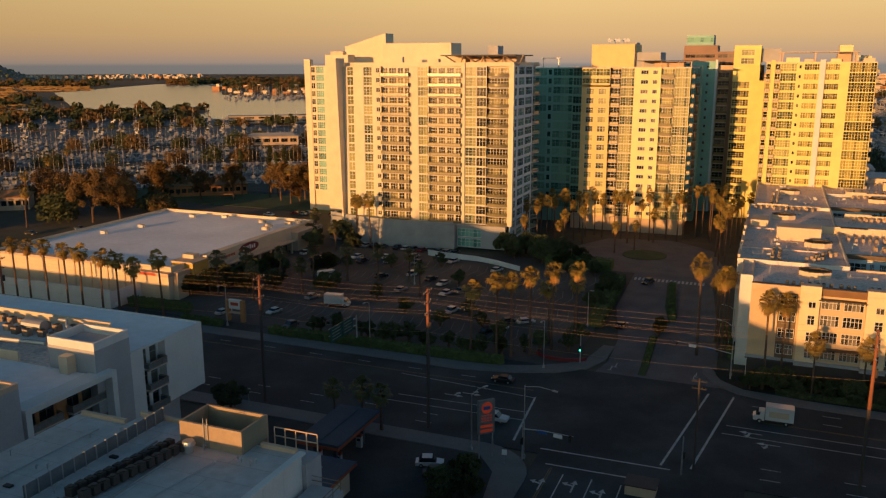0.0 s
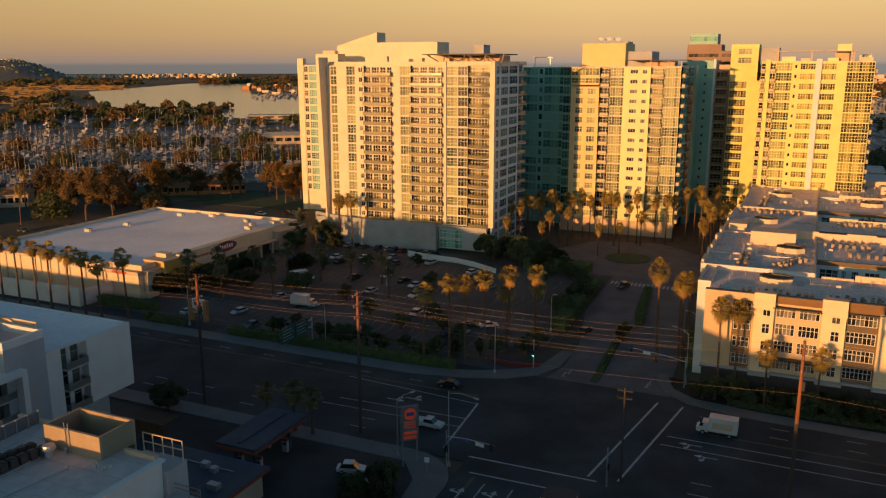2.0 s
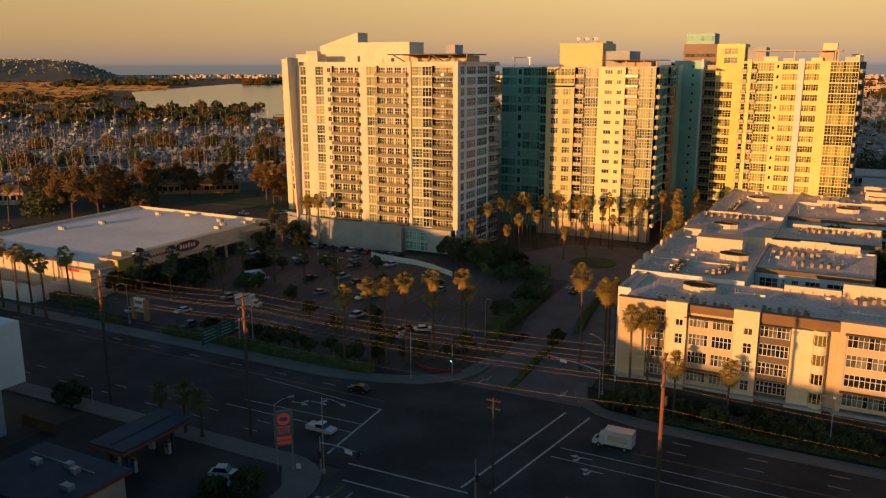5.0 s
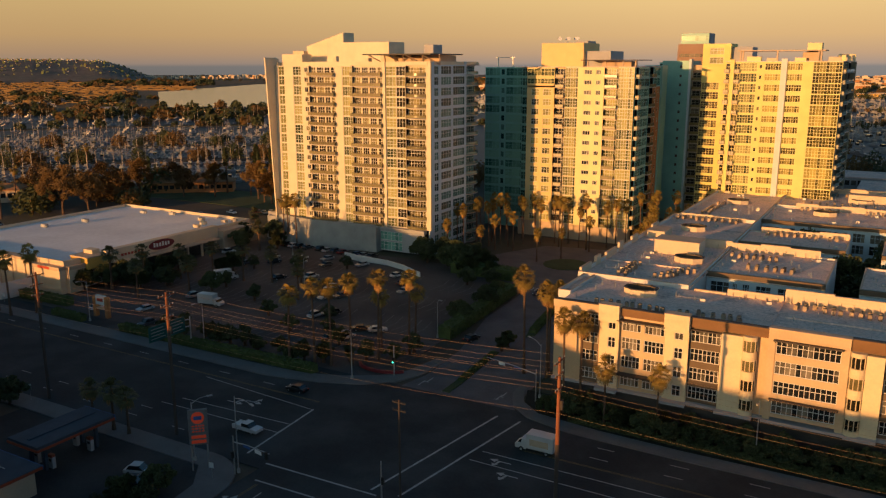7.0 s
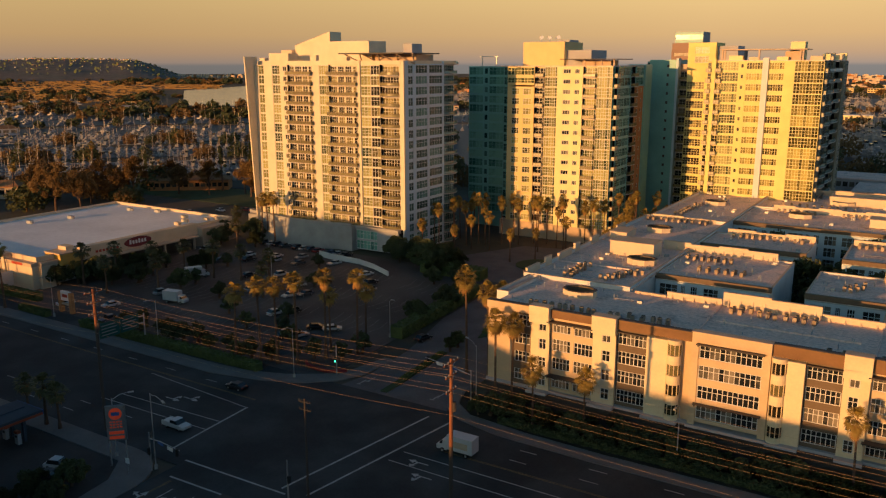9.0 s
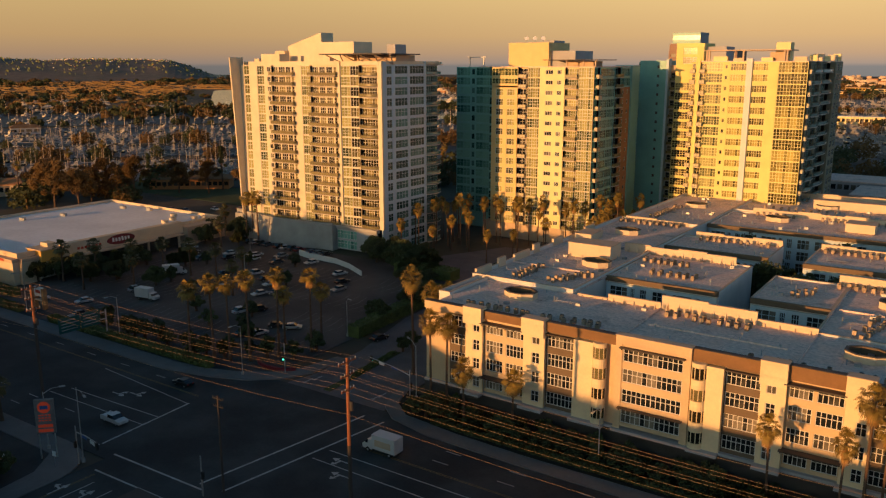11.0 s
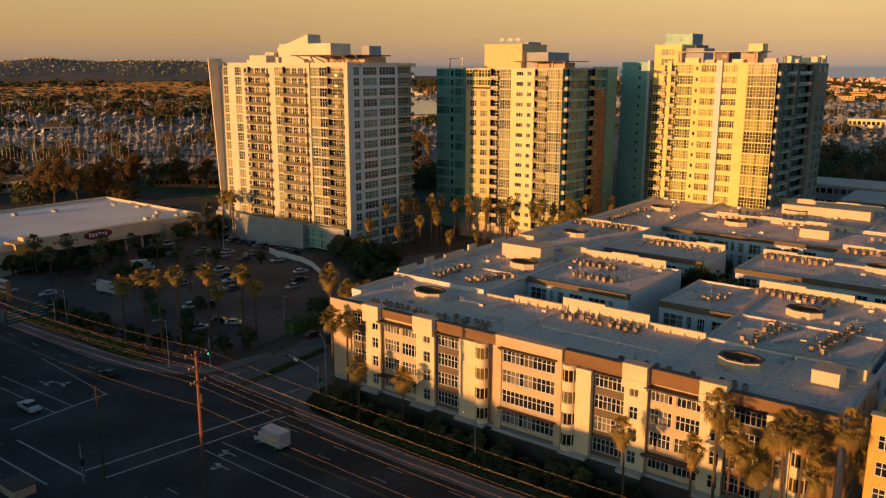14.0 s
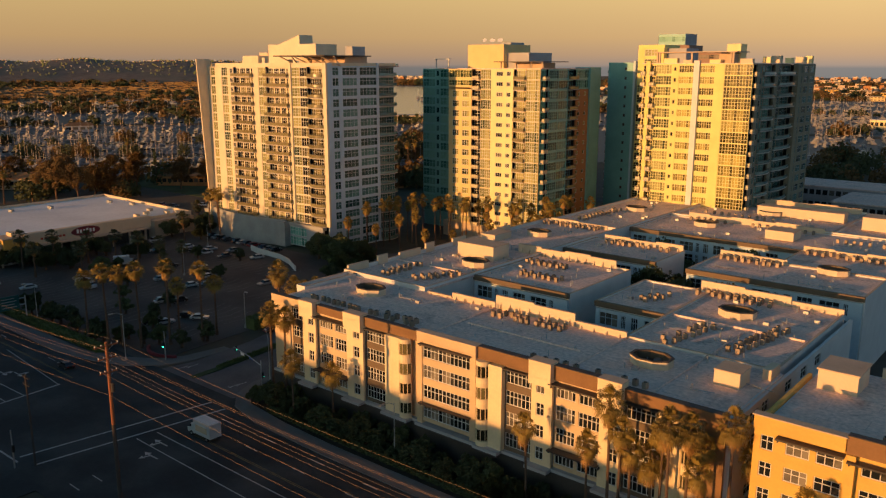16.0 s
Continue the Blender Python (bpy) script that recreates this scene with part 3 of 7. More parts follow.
def balcony(parent, M, u, z, w, proj=1.1, back=1.2, glassy=False, curved=False, panel=None):
    """A slab with a rail of panels between two bars, straight or bowed; glassy: clear panels with no bars."""
    panel = panel or (RAILGLASS if glassy else RAILGOLD)
    key = ("balcony", round(w, 2), proj, back, glassy, curved, panel.name)
    if key not in CACHE:
        n = 8 if curved else 1
        def edge(k):
            s = k / n
            return w * s, -proj * (math.sin(math.pi * (0.15 + 0.7 * s)) if curved else 1)
        pts = [edge(k) for k in range(n + 1)]
        slab = MB(SLAB).prism(pts + [(w, back), (0, back)], -0.22, 0)
        line = [(0.03, 0.0)] + [(min(max(x, 0.03), w - 0.03), y + 0.06) for x, y in pts] + [(w - 0.03, 0.0)]
        rail, fill = MB(RAIL), MB(panel)
        fill.prism(line + [(x - 0.04 * (1 if x > w / 2 else -1), y + 0.04) for x, y in line[::-1]], 0.14, 0.94)
        if curved:
            rail.tube([(x, y, 1.08) for x, y in line], [0.06] * len(line), 4)
        else:
            m = max(2, int(w / 0.9))
            xs = [e for k in range(m + 1) for e in (0.0 + (w - 0.07) * k / m, 0.07 + (w - 0.07) * k / m)]
            rail.lattice(xs, [0.001, 0.10, 1.02, 1.12], -proj + 0.02, -proj + 0.09)
            rail.box(0, -proj + 0.09, 1.02, 0.07, 0, 1.12), rail.box(w - 0.07, -proj + 0.09, 1.02, w, 0, 1.12)
        CACHE[key] = (slab.mesh("balcony"), rail.mesh("railing"), fill.mesh("rail_panel"))
    s, r, p = CACHE[key]
    ob = part("balcony", s, parent, at=M @ pose(u, 0, z))
    part("railing", r, ob)
    part("rail_panel", p, ob)
    return ob


def facade(parent, M, z0, fh, n, bays, mat, fm=None, gm=None, spandrel=None, name="wall"):
    """A storeyed wall. Bays run along local x; outward is -y. wall: blank; win: punched openings;
    glass: floor-high glazing with slim floor bands; balc: recessed glazing behind a balcony."""
    H = z0 + n * fh
    wall, band = MB(mat), MB(spandrel or mat)
    for u0, u1, kind, o in bays:
        top = o.get("top", H)
        if kind == "wall":
            wall.box(u0, o.get("y", 0), o.get("z0", z0), u1, 0.5, top)
            continue
        t = band if o.get("band") else wall
        for k in range(n):
            z = z0 + k * fh
            if k in o.get("skip", ()):
                t.box(u0, 0, z, u1, 0.45, z + fh)
                continue
            sill, head = o.get("sill", 0.9), o.get("head", fh - 0.45)
            d = o.get("d", 0.18)
            if kind == "balc":
                d = o.get("d", 1.4)
                t.box(u0, d - 0.1, z + head, u1, d + 0.4, z + fh + 0.0)
                t.box(u0, -0.15, z - 0.25, u1, d + 0.4, z)
                if k < o.get("upto", 99):
                    bu0, bu1 = o.get("b", (0, u1 - u0))
                    balcony(parent, M, u0 + bu0, z + 0.01, bu1 - bu0, o.get("proj", 1.1), 0.0, o.get("glassy", False), o.get("curved", False), o.get("panel"))
                w = o.get("w", [(0.05, u1 - u0 - 0.05)])
                sill = 0.05
                c = 0.0
                for a, b in w + [(u1 - u0, 0)]:
                    if a > c + 0.06:
                        t.box(u0 + c, d - 0.1, z + sill, u0 + a, d + 0.3, z + head)
                    c = b
            else:
                t.box(u0, 0, z, u1, 0.45, z + sill)
                t.box(u0, 0, z + head, u1, 0.45, z + fh)
                w = o.get("w", [(0.15, u1 - u0 - 0.15)])
                c = 0.0
                for a, b in w + [(u1 - u0, 0)]:
                    if a > c + 0.01:
                        t.box(u0 + c, 0, z + sill, u0 + a, 0.45, z + head)
                    c = b
            for a, b in w:
                cols = o.get("cols") or max(1, round((b - a) / o.get("cw", 1.25)))
                window(parent, M, u0 + a + 0.01, z + sill + 0.01, b - a - 0.02, head - sill - 0.02, cols, o.get("rows", 2), d, o.get("fm", fm), o.get("gm", gm))
        if top > H:
            t.box(u0, 0, H, u1, 0.5, top)
    if wall.v:
        part(name, wall, parent, at=M)
    if band.v:
        part("spandrel", band, parent, at=M)


def W(u0, u1, **o):
    return (u0, u1, "wall", o)


def WIN(u0, u1, **o):
    return (u0, u1, "win", o)


def GL(u0, u1, **o):
    return (u0, u1, "win", {**dict(sill=0.35, head=3.0, w=[(0.05, u1 - u0 - 0.05)]), **o})


def BAL(u0, u1, **o):
    return (u0, u1, "balc", o)


# ---- tower with a white frame, nearest the car park ----
def white_tower():
    t = thing("apartment_tower", pose(-108, 268, 0), "white sixteen-storey apartment tower with stacked balconies and a sloped roof room", "tower")
    fh, z0, n = 3.19, 8.3, 16
    F = pose(-29.0, -18.9, 0, 0, 0, 2.3)          # front, turned a little to the boulevard
    facade(t, F, z0, fh, n, [
        W(0, 1.5), GL(1.5, 3.9, cw=1.1, sill=0.12, head=3.02, rows=2), W(3.9, 7.5), GL(7.5, 10.8, cw=1.0, sill=0.12, head=3.02, rows=3),
        W(10.8, 11.9), WIN(11.9, 14.0, w=[(0.25, 1.7)], sill=1.1, head=2.7, cols=2, rows=1, gm=GLASSB),
        BAL(14.0, 24.2, b=(0.1, 10.3), w=[(0.2, 2.0), (2.4, 5.2), (5.5, 7.6), (8.0, 10.0)], cw=0.95, d=1.2, proj=1.4, rows=2, gm=GLASSB), W(24.2, 27.1),
        GL(27.1, 30.9, cw=1.0, sill=0.1, head=3.02, rows=2), BAL(30.9, 42.2, b=(0.0, 11.4), w=[(0.2, 2.6), (3.0, 5.4), (5.9, 8.4), (8.9, 11.1)], cw=0.95, d=1.2, proj=1.4, rows=2, gm=GLASSB),
        W(42.2, 43.4, y=-0.3, top=60.6), GL(43.4, 47.2, cw=1.25, sill=0.15, head=3.0, rows=3), GL(47.2, 50.6, cw=1.1, sill=0.15, head=3.0, rows=2, gm=GLASSB),
        BAL(50.6, 57.9, b=(0.6, 7.4), d=1.5, proj=1.7, curved=True, cw=1.0, gm=GLASSB), W(57.9, 59.6, y=-0.3, top=60.6)], IVORY, spandrel=CREAM)
    Rr = pose(29.9, -16.4, 0, 0, 0, 90)           # right side, tinted blue for skylit shade
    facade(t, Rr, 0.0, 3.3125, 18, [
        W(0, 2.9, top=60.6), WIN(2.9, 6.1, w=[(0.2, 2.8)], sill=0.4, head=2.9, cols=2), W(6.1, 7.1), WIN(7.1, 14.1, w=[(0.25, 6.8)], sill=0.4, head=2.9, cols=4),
        W(14.1, 14.9), WIN(14.9, 23.2, w=[(0.2, 8.0)], sill=0.4, head=2.95, cols=5), W(23.2, 24.0, top=60.6)], SKYLITW, fm=SKYLITW, gm=GLASSC)
    facade(t, pose(28.6, 7.7, 0, 0, 0, 90), 0.0, 3.3125, 18, [BAL(0, 9.0, b=(0.2, 8.8), d=0.6, proj=2.4, glassy=True, curved=True, gm=GLASSC)], SKYLITW)
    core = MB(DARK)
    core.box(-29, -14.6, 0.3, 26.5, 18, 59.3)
    part("core", core, t, "solid black core standing in for unlit rooms")
    top = MB(IVORY, ROOFG)
    top.box(-29.5, -16.6, 59.34, 29.5, 18, 59.6, 1)
    top.box(-29.5, -17, 59.34, 29.5, -16.6, 60.6), top.box(29.1, -16.6, 59.34, 29.5, 16, 60.6), top.box(-29.5, -16.6, 59.34, -29.1, 18, 60.4), top.box(-29.1, 17.6, 59.34, 29.1, 18, 60.4)
    part("roof", top, t)
    # rear left wing: glazed strip, tall blade wall, leaning outer edge; and the blade at the front corner
    part("wing", MB(IVORY).box(-71, 29.6, 0, -29.3, 42, 59.5), t)
    part("wing", MB(IVORY).box(-52, 18.05, 0, 8, 29.55, 59.3), t)
    facade(t, pose(-70.4, 29.0, 0), 8.3, fh, 16, [WIN(0, 2.6, w=[(0.4, 2.2)], sill=0.5, head=2.8, cols=2, gm=GLASSB), GL(2.6, 6.4, cw=1.0, gm=GLASST, rows=3), W(6.4, 14.4)], IVORY)
    part("blade_wall", MB(IVORY).box(-56, 16.5, 3, -46, 22, 63.6), t)
    for x0, x1, xt, y0, y1, yt in ((-72.6, -70.2, -73.0, 28.8, 31, 28.8), (-29.5, -29.05, -29.5, -20.6, -17.6, -23.4)):
        fin, i = MB(IVORY), 0
        fin.v += [(x0, y0, 0), (x1, y0, 0), (x1, y1, 0), (x0, y1, 0), (xt, yt, 62), (x1, yt, 62), (x1, y1, 62), (xt, y1, 62)]
        fin.f += [(i, i + 3, i + 2, i + 1), (i + 4, i + 5, i + 6, i + 7), (i, i + 1, i + 5, i + 4), (i + 1, i + 2, i + 6, i + 5), (i + 2, i + 3, i + 7, i + 6), (i + 3, i, i + 4, i + 7)]
        fin.m += [0] * 6
        part("leaning_blade", fin, t)
    # roof rooms
    room = MB(IVORY, CREAM)
    i = len(room.v)
    x0, x1, y0, y1 = -54.5, -36.4, 30, 37
    room.v += [(x0, y0, 59.6), (x1, y0, 59.6), (x1, y1, 59.6), (x0, y1, 59.6), (x0, y0, 66.8), (x1, y0, 71.8), (x1, y1, 71.8), (x0, y1, 66.8)]
    room.f += [(0, 3, 2, 1), (4, 5, 6, 7), (0, 1, 5, 4), (1, 2, 6, 5), (2, 3, 7, 6), (3, 0, 4, 7)]
    room.m += [0] * 6
    part("roof_room", room, t, "sloped white roof room")
    for x0, y0, x1, y1, h, m in ((-26, 6, 0.5, 16, 67.3, IVORY), (-36.4, 28, -26, 36, 66.5, IVORY), (-60, 28, -54.5, 36, 65, CREAM), (4.5, -5, 10, 6, 63, CREAM), (13.5, 8, 17, 14, 66.2, GREYW), (-14, -6.5, -12.5, -5, 62.5, IVORY), (-2, -7, 1, -5, 61.8, IVORY)):
        part("roof_room", MB(m).box(x0, y0, 59.6, x1, y1, h), t)
    perg = MB(TAN, TRIM)
    perg.box(6, -17.5, 62.6, 31, 3, 62.95, 1)
    for x in (10, 17, 24, 30):
        perg.tube([(x, -10, 59.6), (x - 3, -15.5, 62.6)], [0.22, 0.22], 6), perg.tube([(x, -10, 59.6), (x + 3, -15.5, 62.6)], [0.22, 0.22], 6)
    perg.box(12, -6, 59.6, 28, 4, 62.5, 0)
    part("roof_canopy", perg, t, "dark flat canopy on slanted struts")
    # podium: leaning curved wall and lobby glazing
    pod = MB(CONCRETE)
    seg = 14
    for k in range(seg):
        a, b = k / seg, (k + 1) / seg
        def P(s, z):
            return (-36 + (47 - 4.2 * (1 - z)) * s, -22.5 + 4.0 * (s - 0.55) ** 2 * 4 - 1.2 * (1 - z) , 9.2 * z - 0.4 * s * z)
        p = [P(a, 0), P(b, 0), P(b, 1), P(a, 1)]
        q = [(v[0], v[1] + 1.0, v[2]) for v in p]
        pod.quad(*p), pod.quad(p[3], p[2], q[2], q[3]), pod.quad(q[1], q[0], q[3], q[2])
        if k == 0:
            pod.quad(p[0], p[3], q[3], q[0])
        if k == seg - 1:
            pod.quad(p[1], q[1], q[2], p[2])
    part("podium_wall", pod, t, "smooth curved grey podium wall")
    deck = MB(CONCRETE)
    deck.box(-34, -20.5, 0, 12, -16.9, 8.2), deck.box(12, -18.6, 7.2, 29, -16.9, 8.25)
    part("terrace", deck, t)
    facade(t, pose(12.2, -18.4, 0), 0.6, 3.3, 2, [GL(0, 8.5, cw=1.4, gm=GLASST, sill=0.2), W(8.5, 16.8)], GREYW)
    leaf, line = MB(WHITE), ((7.0, -31.0), (12.0, -32.4), (18.0, -32.6), (25.0, -33.2), (32.0, -35.6), (40.4, -40.2))
    for k in range(5):
        (ax, ay), (bx, by) = line[k], line[k + 1]
        ln = math.hypot(bx - ax, by - ay)
        nx, ny = -(by - ay) / ln * 0.35, (bx - ax) / ln * 0.35
        leaf.prism([(ax, ay), (bx, by), (bx + nx, by + ny), (ax + nx, ay + ny)], -0.1, 1.7 - 0.1 * k)
    part("ramp_wall", leaf, t, "pale low ramp parapet")
    return t


white_tower()


# ---- middle tower: yellow and teal ----
def teal_tower():
    t = thing("apartment_tower", pose(-45, 315, 0), "yellow and teal sixteen-storey apartment tower with a flat roof canopy", "tower")
    fh, z0, n = 3.33, 5.4, 16
    H = z0 + fh * n
    F = pose(0, -17, 0)
    facade(t, F, z0, fh, 14, [
        W(-21.3, -20.3, top=53.3), WIN(-20.3, -11.2, w=[(0.7, 3.5), (5.0, 8.0)], sill=0.6, head=2.75, cols=3, top=53.3, gm=GLASSG),
        BAL(-11.2, -7.4, d=1.8, proj=0.9, gm=GLASSD, panel=RAILWHITE, b=(0.6, 3.6)), GL(-7.4, -2.6, cw=0.95, rows=3, sill=0.1, head=3.2)], TEALC)
    facade(t, F, z0 + 14 * fh, fh, 2, [GL(-21.3, -11.2, cw=1.2, rows=2, sill=0.5, fm=FRAMEY), BAL(-11.2, -7.4, d=1.8, proj=0.9, gm=GLASSD, panel=RAILWHITE, b=(0.6, 3.6)), GL(-7.4, -2.6, cw=0.95, rows=3, sill=0.1, head=3.2)], TEALC, fm=FRAME)
    facade(t, pose(0, -17.6, 0), z0, fh, n, [W(-2.6, -0.9), WIN(-0.9, 6.5, w=[(0.5, 3.1), (4.6, 6.2)], sill=1.1, head=2.5, cols=3, rows=1, gm=GLASSD)], PALEY)
    facade(t, F, z0, fh, n, [BAL(6.5, 11.0, d=0.9, proj=1.0, b=(0.1, 4.4), cw=0.9), GL(11.0, 16.4, cw=0.9, sill=0.06, head=3.25, rows=3)], TEALC, fm=FRAME, gm=GLASS)
    # right side: balconies at the corner, teal glass, dark balconies, then a rust wall and a teal blade
    S = pose(16.7, -16.6, 0, 0, 0, 90)
    facade(t, S, z0, fh, n, [BAL(0.2, 4.4, d=1.2, proj=1.1, gm=GLASST, panel=RAILWHITE, b=(0.4, 3.0)), GL(4.4, 10.2, cw=1.2, gm=GLASSC, rows=3), GL(10.2, 16.2, cw=1.5, gm=GLASSC, rows=2), BAL(16.2, 21.6, d=1.6, proj=0.9, gm=GLASSD)], TEAL, fm=TEAL)
    facade(t, S, z0, fh, 14, [WIN(21.6, 29.6, w=[(1.0, 2.4), (5.0, 6.4)], sill=1.1, head=2.4, cols=1, rows=1)], RUST)
    facade(t, S, z0 + 14 * fh, fh, 2, [GL(21.6, 29.6, cw=1.3, gm=GLASST)], TEAL, fm=TEAL)
    part("teal_wing", MB(TEAL).box(11, 13.1, 0, 17.2, 20.2, H + 0.6), t, "teal panelled wing")
    part("teal_wing", MB(TEAL).box(-43.2, -5, 0, -26.0, 14, H), t, "teal panelled wing")
    facade(t, pose(-43.3, -5.5, 0), z0, fh, n, [GL(0, 6.0, cw=1.5, rows=2, sill=0.3), WIN(6.0, 8.4, w=[(0.5, 1.9)], sill=0.6, head=2.7, cols=1, rows=1, gm=GLASSC), GL(8.4, 17.4, cw=1.5, rows=2, sill=0.3)], TEAL, fm=TEAL, gm=GLASST)
    facade(t, pose(-25.9, -11, 0, 0, 0, 0), z0, fh, n, [GL(0, 4.6, cw=1.2, gm=GLASSC)], TEAL, fm=TEAL)
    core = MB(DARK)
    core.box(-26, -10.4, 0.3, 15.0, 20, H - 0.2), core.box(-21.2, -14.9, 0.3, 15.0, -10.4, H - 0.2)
    part("core", core, t, "solid black core standing in for unlit rooms")
    base = MB(TAN)
    base.box(-24, -16.6, 0, 16.5, -14, z0)
    part("base", base, t)
    top = MB(TEALC, ROOFG, TRIM)
    top.box(-26, -16.8, H - 0.02, 16.6, 20, H + 0.25, 1)
    part("roof", top, t)
    part("roof_room", MB(TEALC).box(-20, -8, H + 0.25, -4.5, 8, H + 8.2), t)
    part("roof_room", MB(GREYW).box(-4.5, -6, H + 0.25, 4.5, 8, H + 5.4), t)
    part("roof_room", MB(GREYW).box(-9, -4, H + 8.2, -4.5, 4, H + 8.9), t)
    can = MB(TRIM, TAN)
    can.box(-2, -17, H + 2.2, 17.6, -2, H + 2.45)
    for x in (0, 6, 12, 16.2):
        can.box(x - 0.2, -15.8, H + 0.25, x + 0.2, -15.4, H + 2.2, 1)
    can.box(3, -10, H + 0.25, 13, -3, H + 2.0, 1)
    part("roof_canopy", can, t, "thin dark flat canopy")
    dish = MB(WHITESIGN, GALV)
    for k in range(5):
        x, y = -14 + k * 1.6, -6 + (k % 2) * 3
        dish.tube([(x, y, H + 8.2), (x, y, H + 9.3)], [0.08, 0.08], 6, 1)
        dish.tube([(x, y - 0.1, H + 9.4), (x + 0.1, y - 0.35, H + 9.6), (x + 0.15, y - 0.5, H + 9.7)], [0.1, 0.55, 0.75], 10, 0)
    dish.tube([(-19, -4, H + 0.25), (-19, -4, H + 3)], [0.08, 0.08], 6, 1)
    part("dish_antenna", dish, t, "cluster of small white dish antennas")
    fr = MB(GALV)
    fr.box(-40, -2, H, -39.7, -1.7, H + 3.4), fr.box(-34, -2, H, -33.7, -1.7, H + 3.4), fr.box(-40.5, -2.2, H + 3.4, -33, -1.5, H + 3.6)
    part("roof_davit", fr, t)
    return t


teal_tower()


# ---- right tower: bright yellow ----
def yellow_tower():
    t = thing("apartment_tower", pose(13.3, 340, 0), "bright yellow sixteen-storey apartment tower with a white centre pier", "tower")
    fh, z0, n = 3.36, 6.6, 16
    H = z0 + fh * n
    F = pose(0, -19, 0)
    facade(t, F, z0, fh, n, [
        BAL(-18.4, -16.8, d=1.2, proj=1.0, panel=RAILWHITE, gm=GLASSB), W(-16.8, -15.4, y=-0.3, top=H + 0.8), BAL(-15.4, -13.6, d=0.8, proj=1.1, gm=GLASSB, cw=0.9, panel=RAILWHITE),
        GL(-13.6, -8.2, cw=0.9, sill=0.3, head=3.1, rows=3, gm=GLASS), WIN(-8.2, -5.9, w=[(0.6, 1.5)], sill=1.2, head=2.5, cols=1, rows=1, gm=GLASSB),
        GL(-5.9, -0.9, cw=0.85, sill=0.75, head=2.9, rows=2, gm=GLASSY), GL(0.9, 5.6, cw=0.8, sill=0.75, head=2.9, rows=2, gm=GLASSY), W(5.6, 8.5), GL(8.5, 17.0, cw=0.95, sill=0.06, head=3.3, rows=3, gm=GLASSY)], YELLOW, fm=FRAMEY, gm=GLASSY)
    part("centre_pier", MB(WHITE).box(-0.9, -19.6, 0, 0.9, -18.5, H + 1.0), t, "bright white centre pier")
    # right side, its shade put into the grey-brown wall colour
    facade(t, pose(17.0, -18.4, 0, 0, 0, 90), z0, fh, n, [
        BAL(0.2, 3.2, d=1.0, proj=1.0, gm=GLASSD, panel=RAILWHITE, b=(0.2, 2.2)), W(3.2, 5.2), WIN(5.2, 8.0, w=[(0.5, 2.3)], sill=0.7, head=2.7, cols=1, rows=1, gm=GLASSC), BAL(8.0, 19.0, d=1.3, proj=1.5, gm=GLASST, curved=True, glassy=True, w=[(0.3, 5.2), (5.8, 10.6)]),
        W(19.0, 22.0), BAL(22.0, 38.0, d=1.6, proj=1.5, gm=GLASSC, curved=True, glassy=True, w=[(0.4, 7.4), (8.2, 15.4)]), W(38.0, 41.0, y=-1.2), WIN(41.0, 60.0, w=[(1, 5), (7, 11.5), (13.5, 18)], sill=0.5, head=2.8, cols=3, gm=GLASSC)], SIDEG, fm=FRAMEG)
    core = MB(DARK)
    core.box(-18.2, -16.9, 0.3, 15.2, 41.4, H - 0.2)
    part("core", core, t, "solid black core standing in for unlit rooms")
    part("teal_wing", MB(TEAL).box(-47.9, 13, 0, -37.9, 32, H + 0.6), t, "plain teal panelled wing")
    part("wing_edge", MB(SKYLITW).box(-37.9, 13, 0, -37.0, 16, H + 1.2), t, "pale edge strip of the teal wing")
    for k in range(n):
        part("teal_window", MB(TRIM).box(-41.2, 12.94, z0 + k * fh + 1.2, -40.4, 13.02, z0 + k * fh + 2.2), t)
    facade(t, pose(-50.6, 18, 0), z0, fh, n, [BAL(0, 2.7, d=0.6, proj=1.8, curved=True, glassy=True, gm=GLASSC)], TEAL, fm=TEAL)
    part("link_wing", MB(TAN).box(-37.0, 16, 0, -19.8, 28, H - 1), t)
    facade(t, pose(-36.9, 15.4, 0), z0, fh, 15, [BAL(0, 4.4, d=0.5, proj=0.9, gm=GLASSD), W(4.4, 7.4), BAL(7.4, 16.8, d=0.5, proj=0.9, gm=GLASSD)], OFFICE, fm=FRAMEG)
    top = MB(YELLOW, ROOFG)
    top.box(-18.4, -18.9, H - 0.02, 16.9, 41.5, H + 0.25, 1)
    part("roof", top, t)
    part("roof_room", MB(YELLOW).box(-30.6, 2, H - 7, -20.9, 14, H + 6.4), t)
    facade(t, pose(-30.4, 1.7, 0), z0, fh, 14, [GL(0, 6.2, cw=1.0, sill=0.4, rows=3, gm=GLASSB), W(6.2, 11.6)], YELLOW, fm=FRAMEY)
    part("stair_tower", MB(YELLOW).box(-30.4, 2.4, 0, -18.8, 14, H - 7.1), t)
    part("roof_room", MB(GREYW).box(-20.8, 4, H + 0.25, -14, 14, H + 5.2), t)
    part("roof_room", MB(PALEY).box(5.3, -10, H + 0.25, 9.6, -5, H + 6.0), t)
    for k, (x, y, w, h) in enumerate(((-12, -17, 4.4, 1.7), (-6, -16, 3.0, 1.2), (2.5, -16, 3.4, 1.3), (12.6, -17.8, 3.6, 1.5), (14, -3, 2.4, 2.2), (13.6, 6, 3.0, 2.6), (14, 18, 2.4, 2.0), (13.6, 30, 3.2, 2.4), (14.2, 38, 2.4, 2.8))):
        part("roof_unit", MB(CREAM if k % 2 else PALEY).box(x, y, H + 0.25, x + w, y + 1.8, H + h), t)
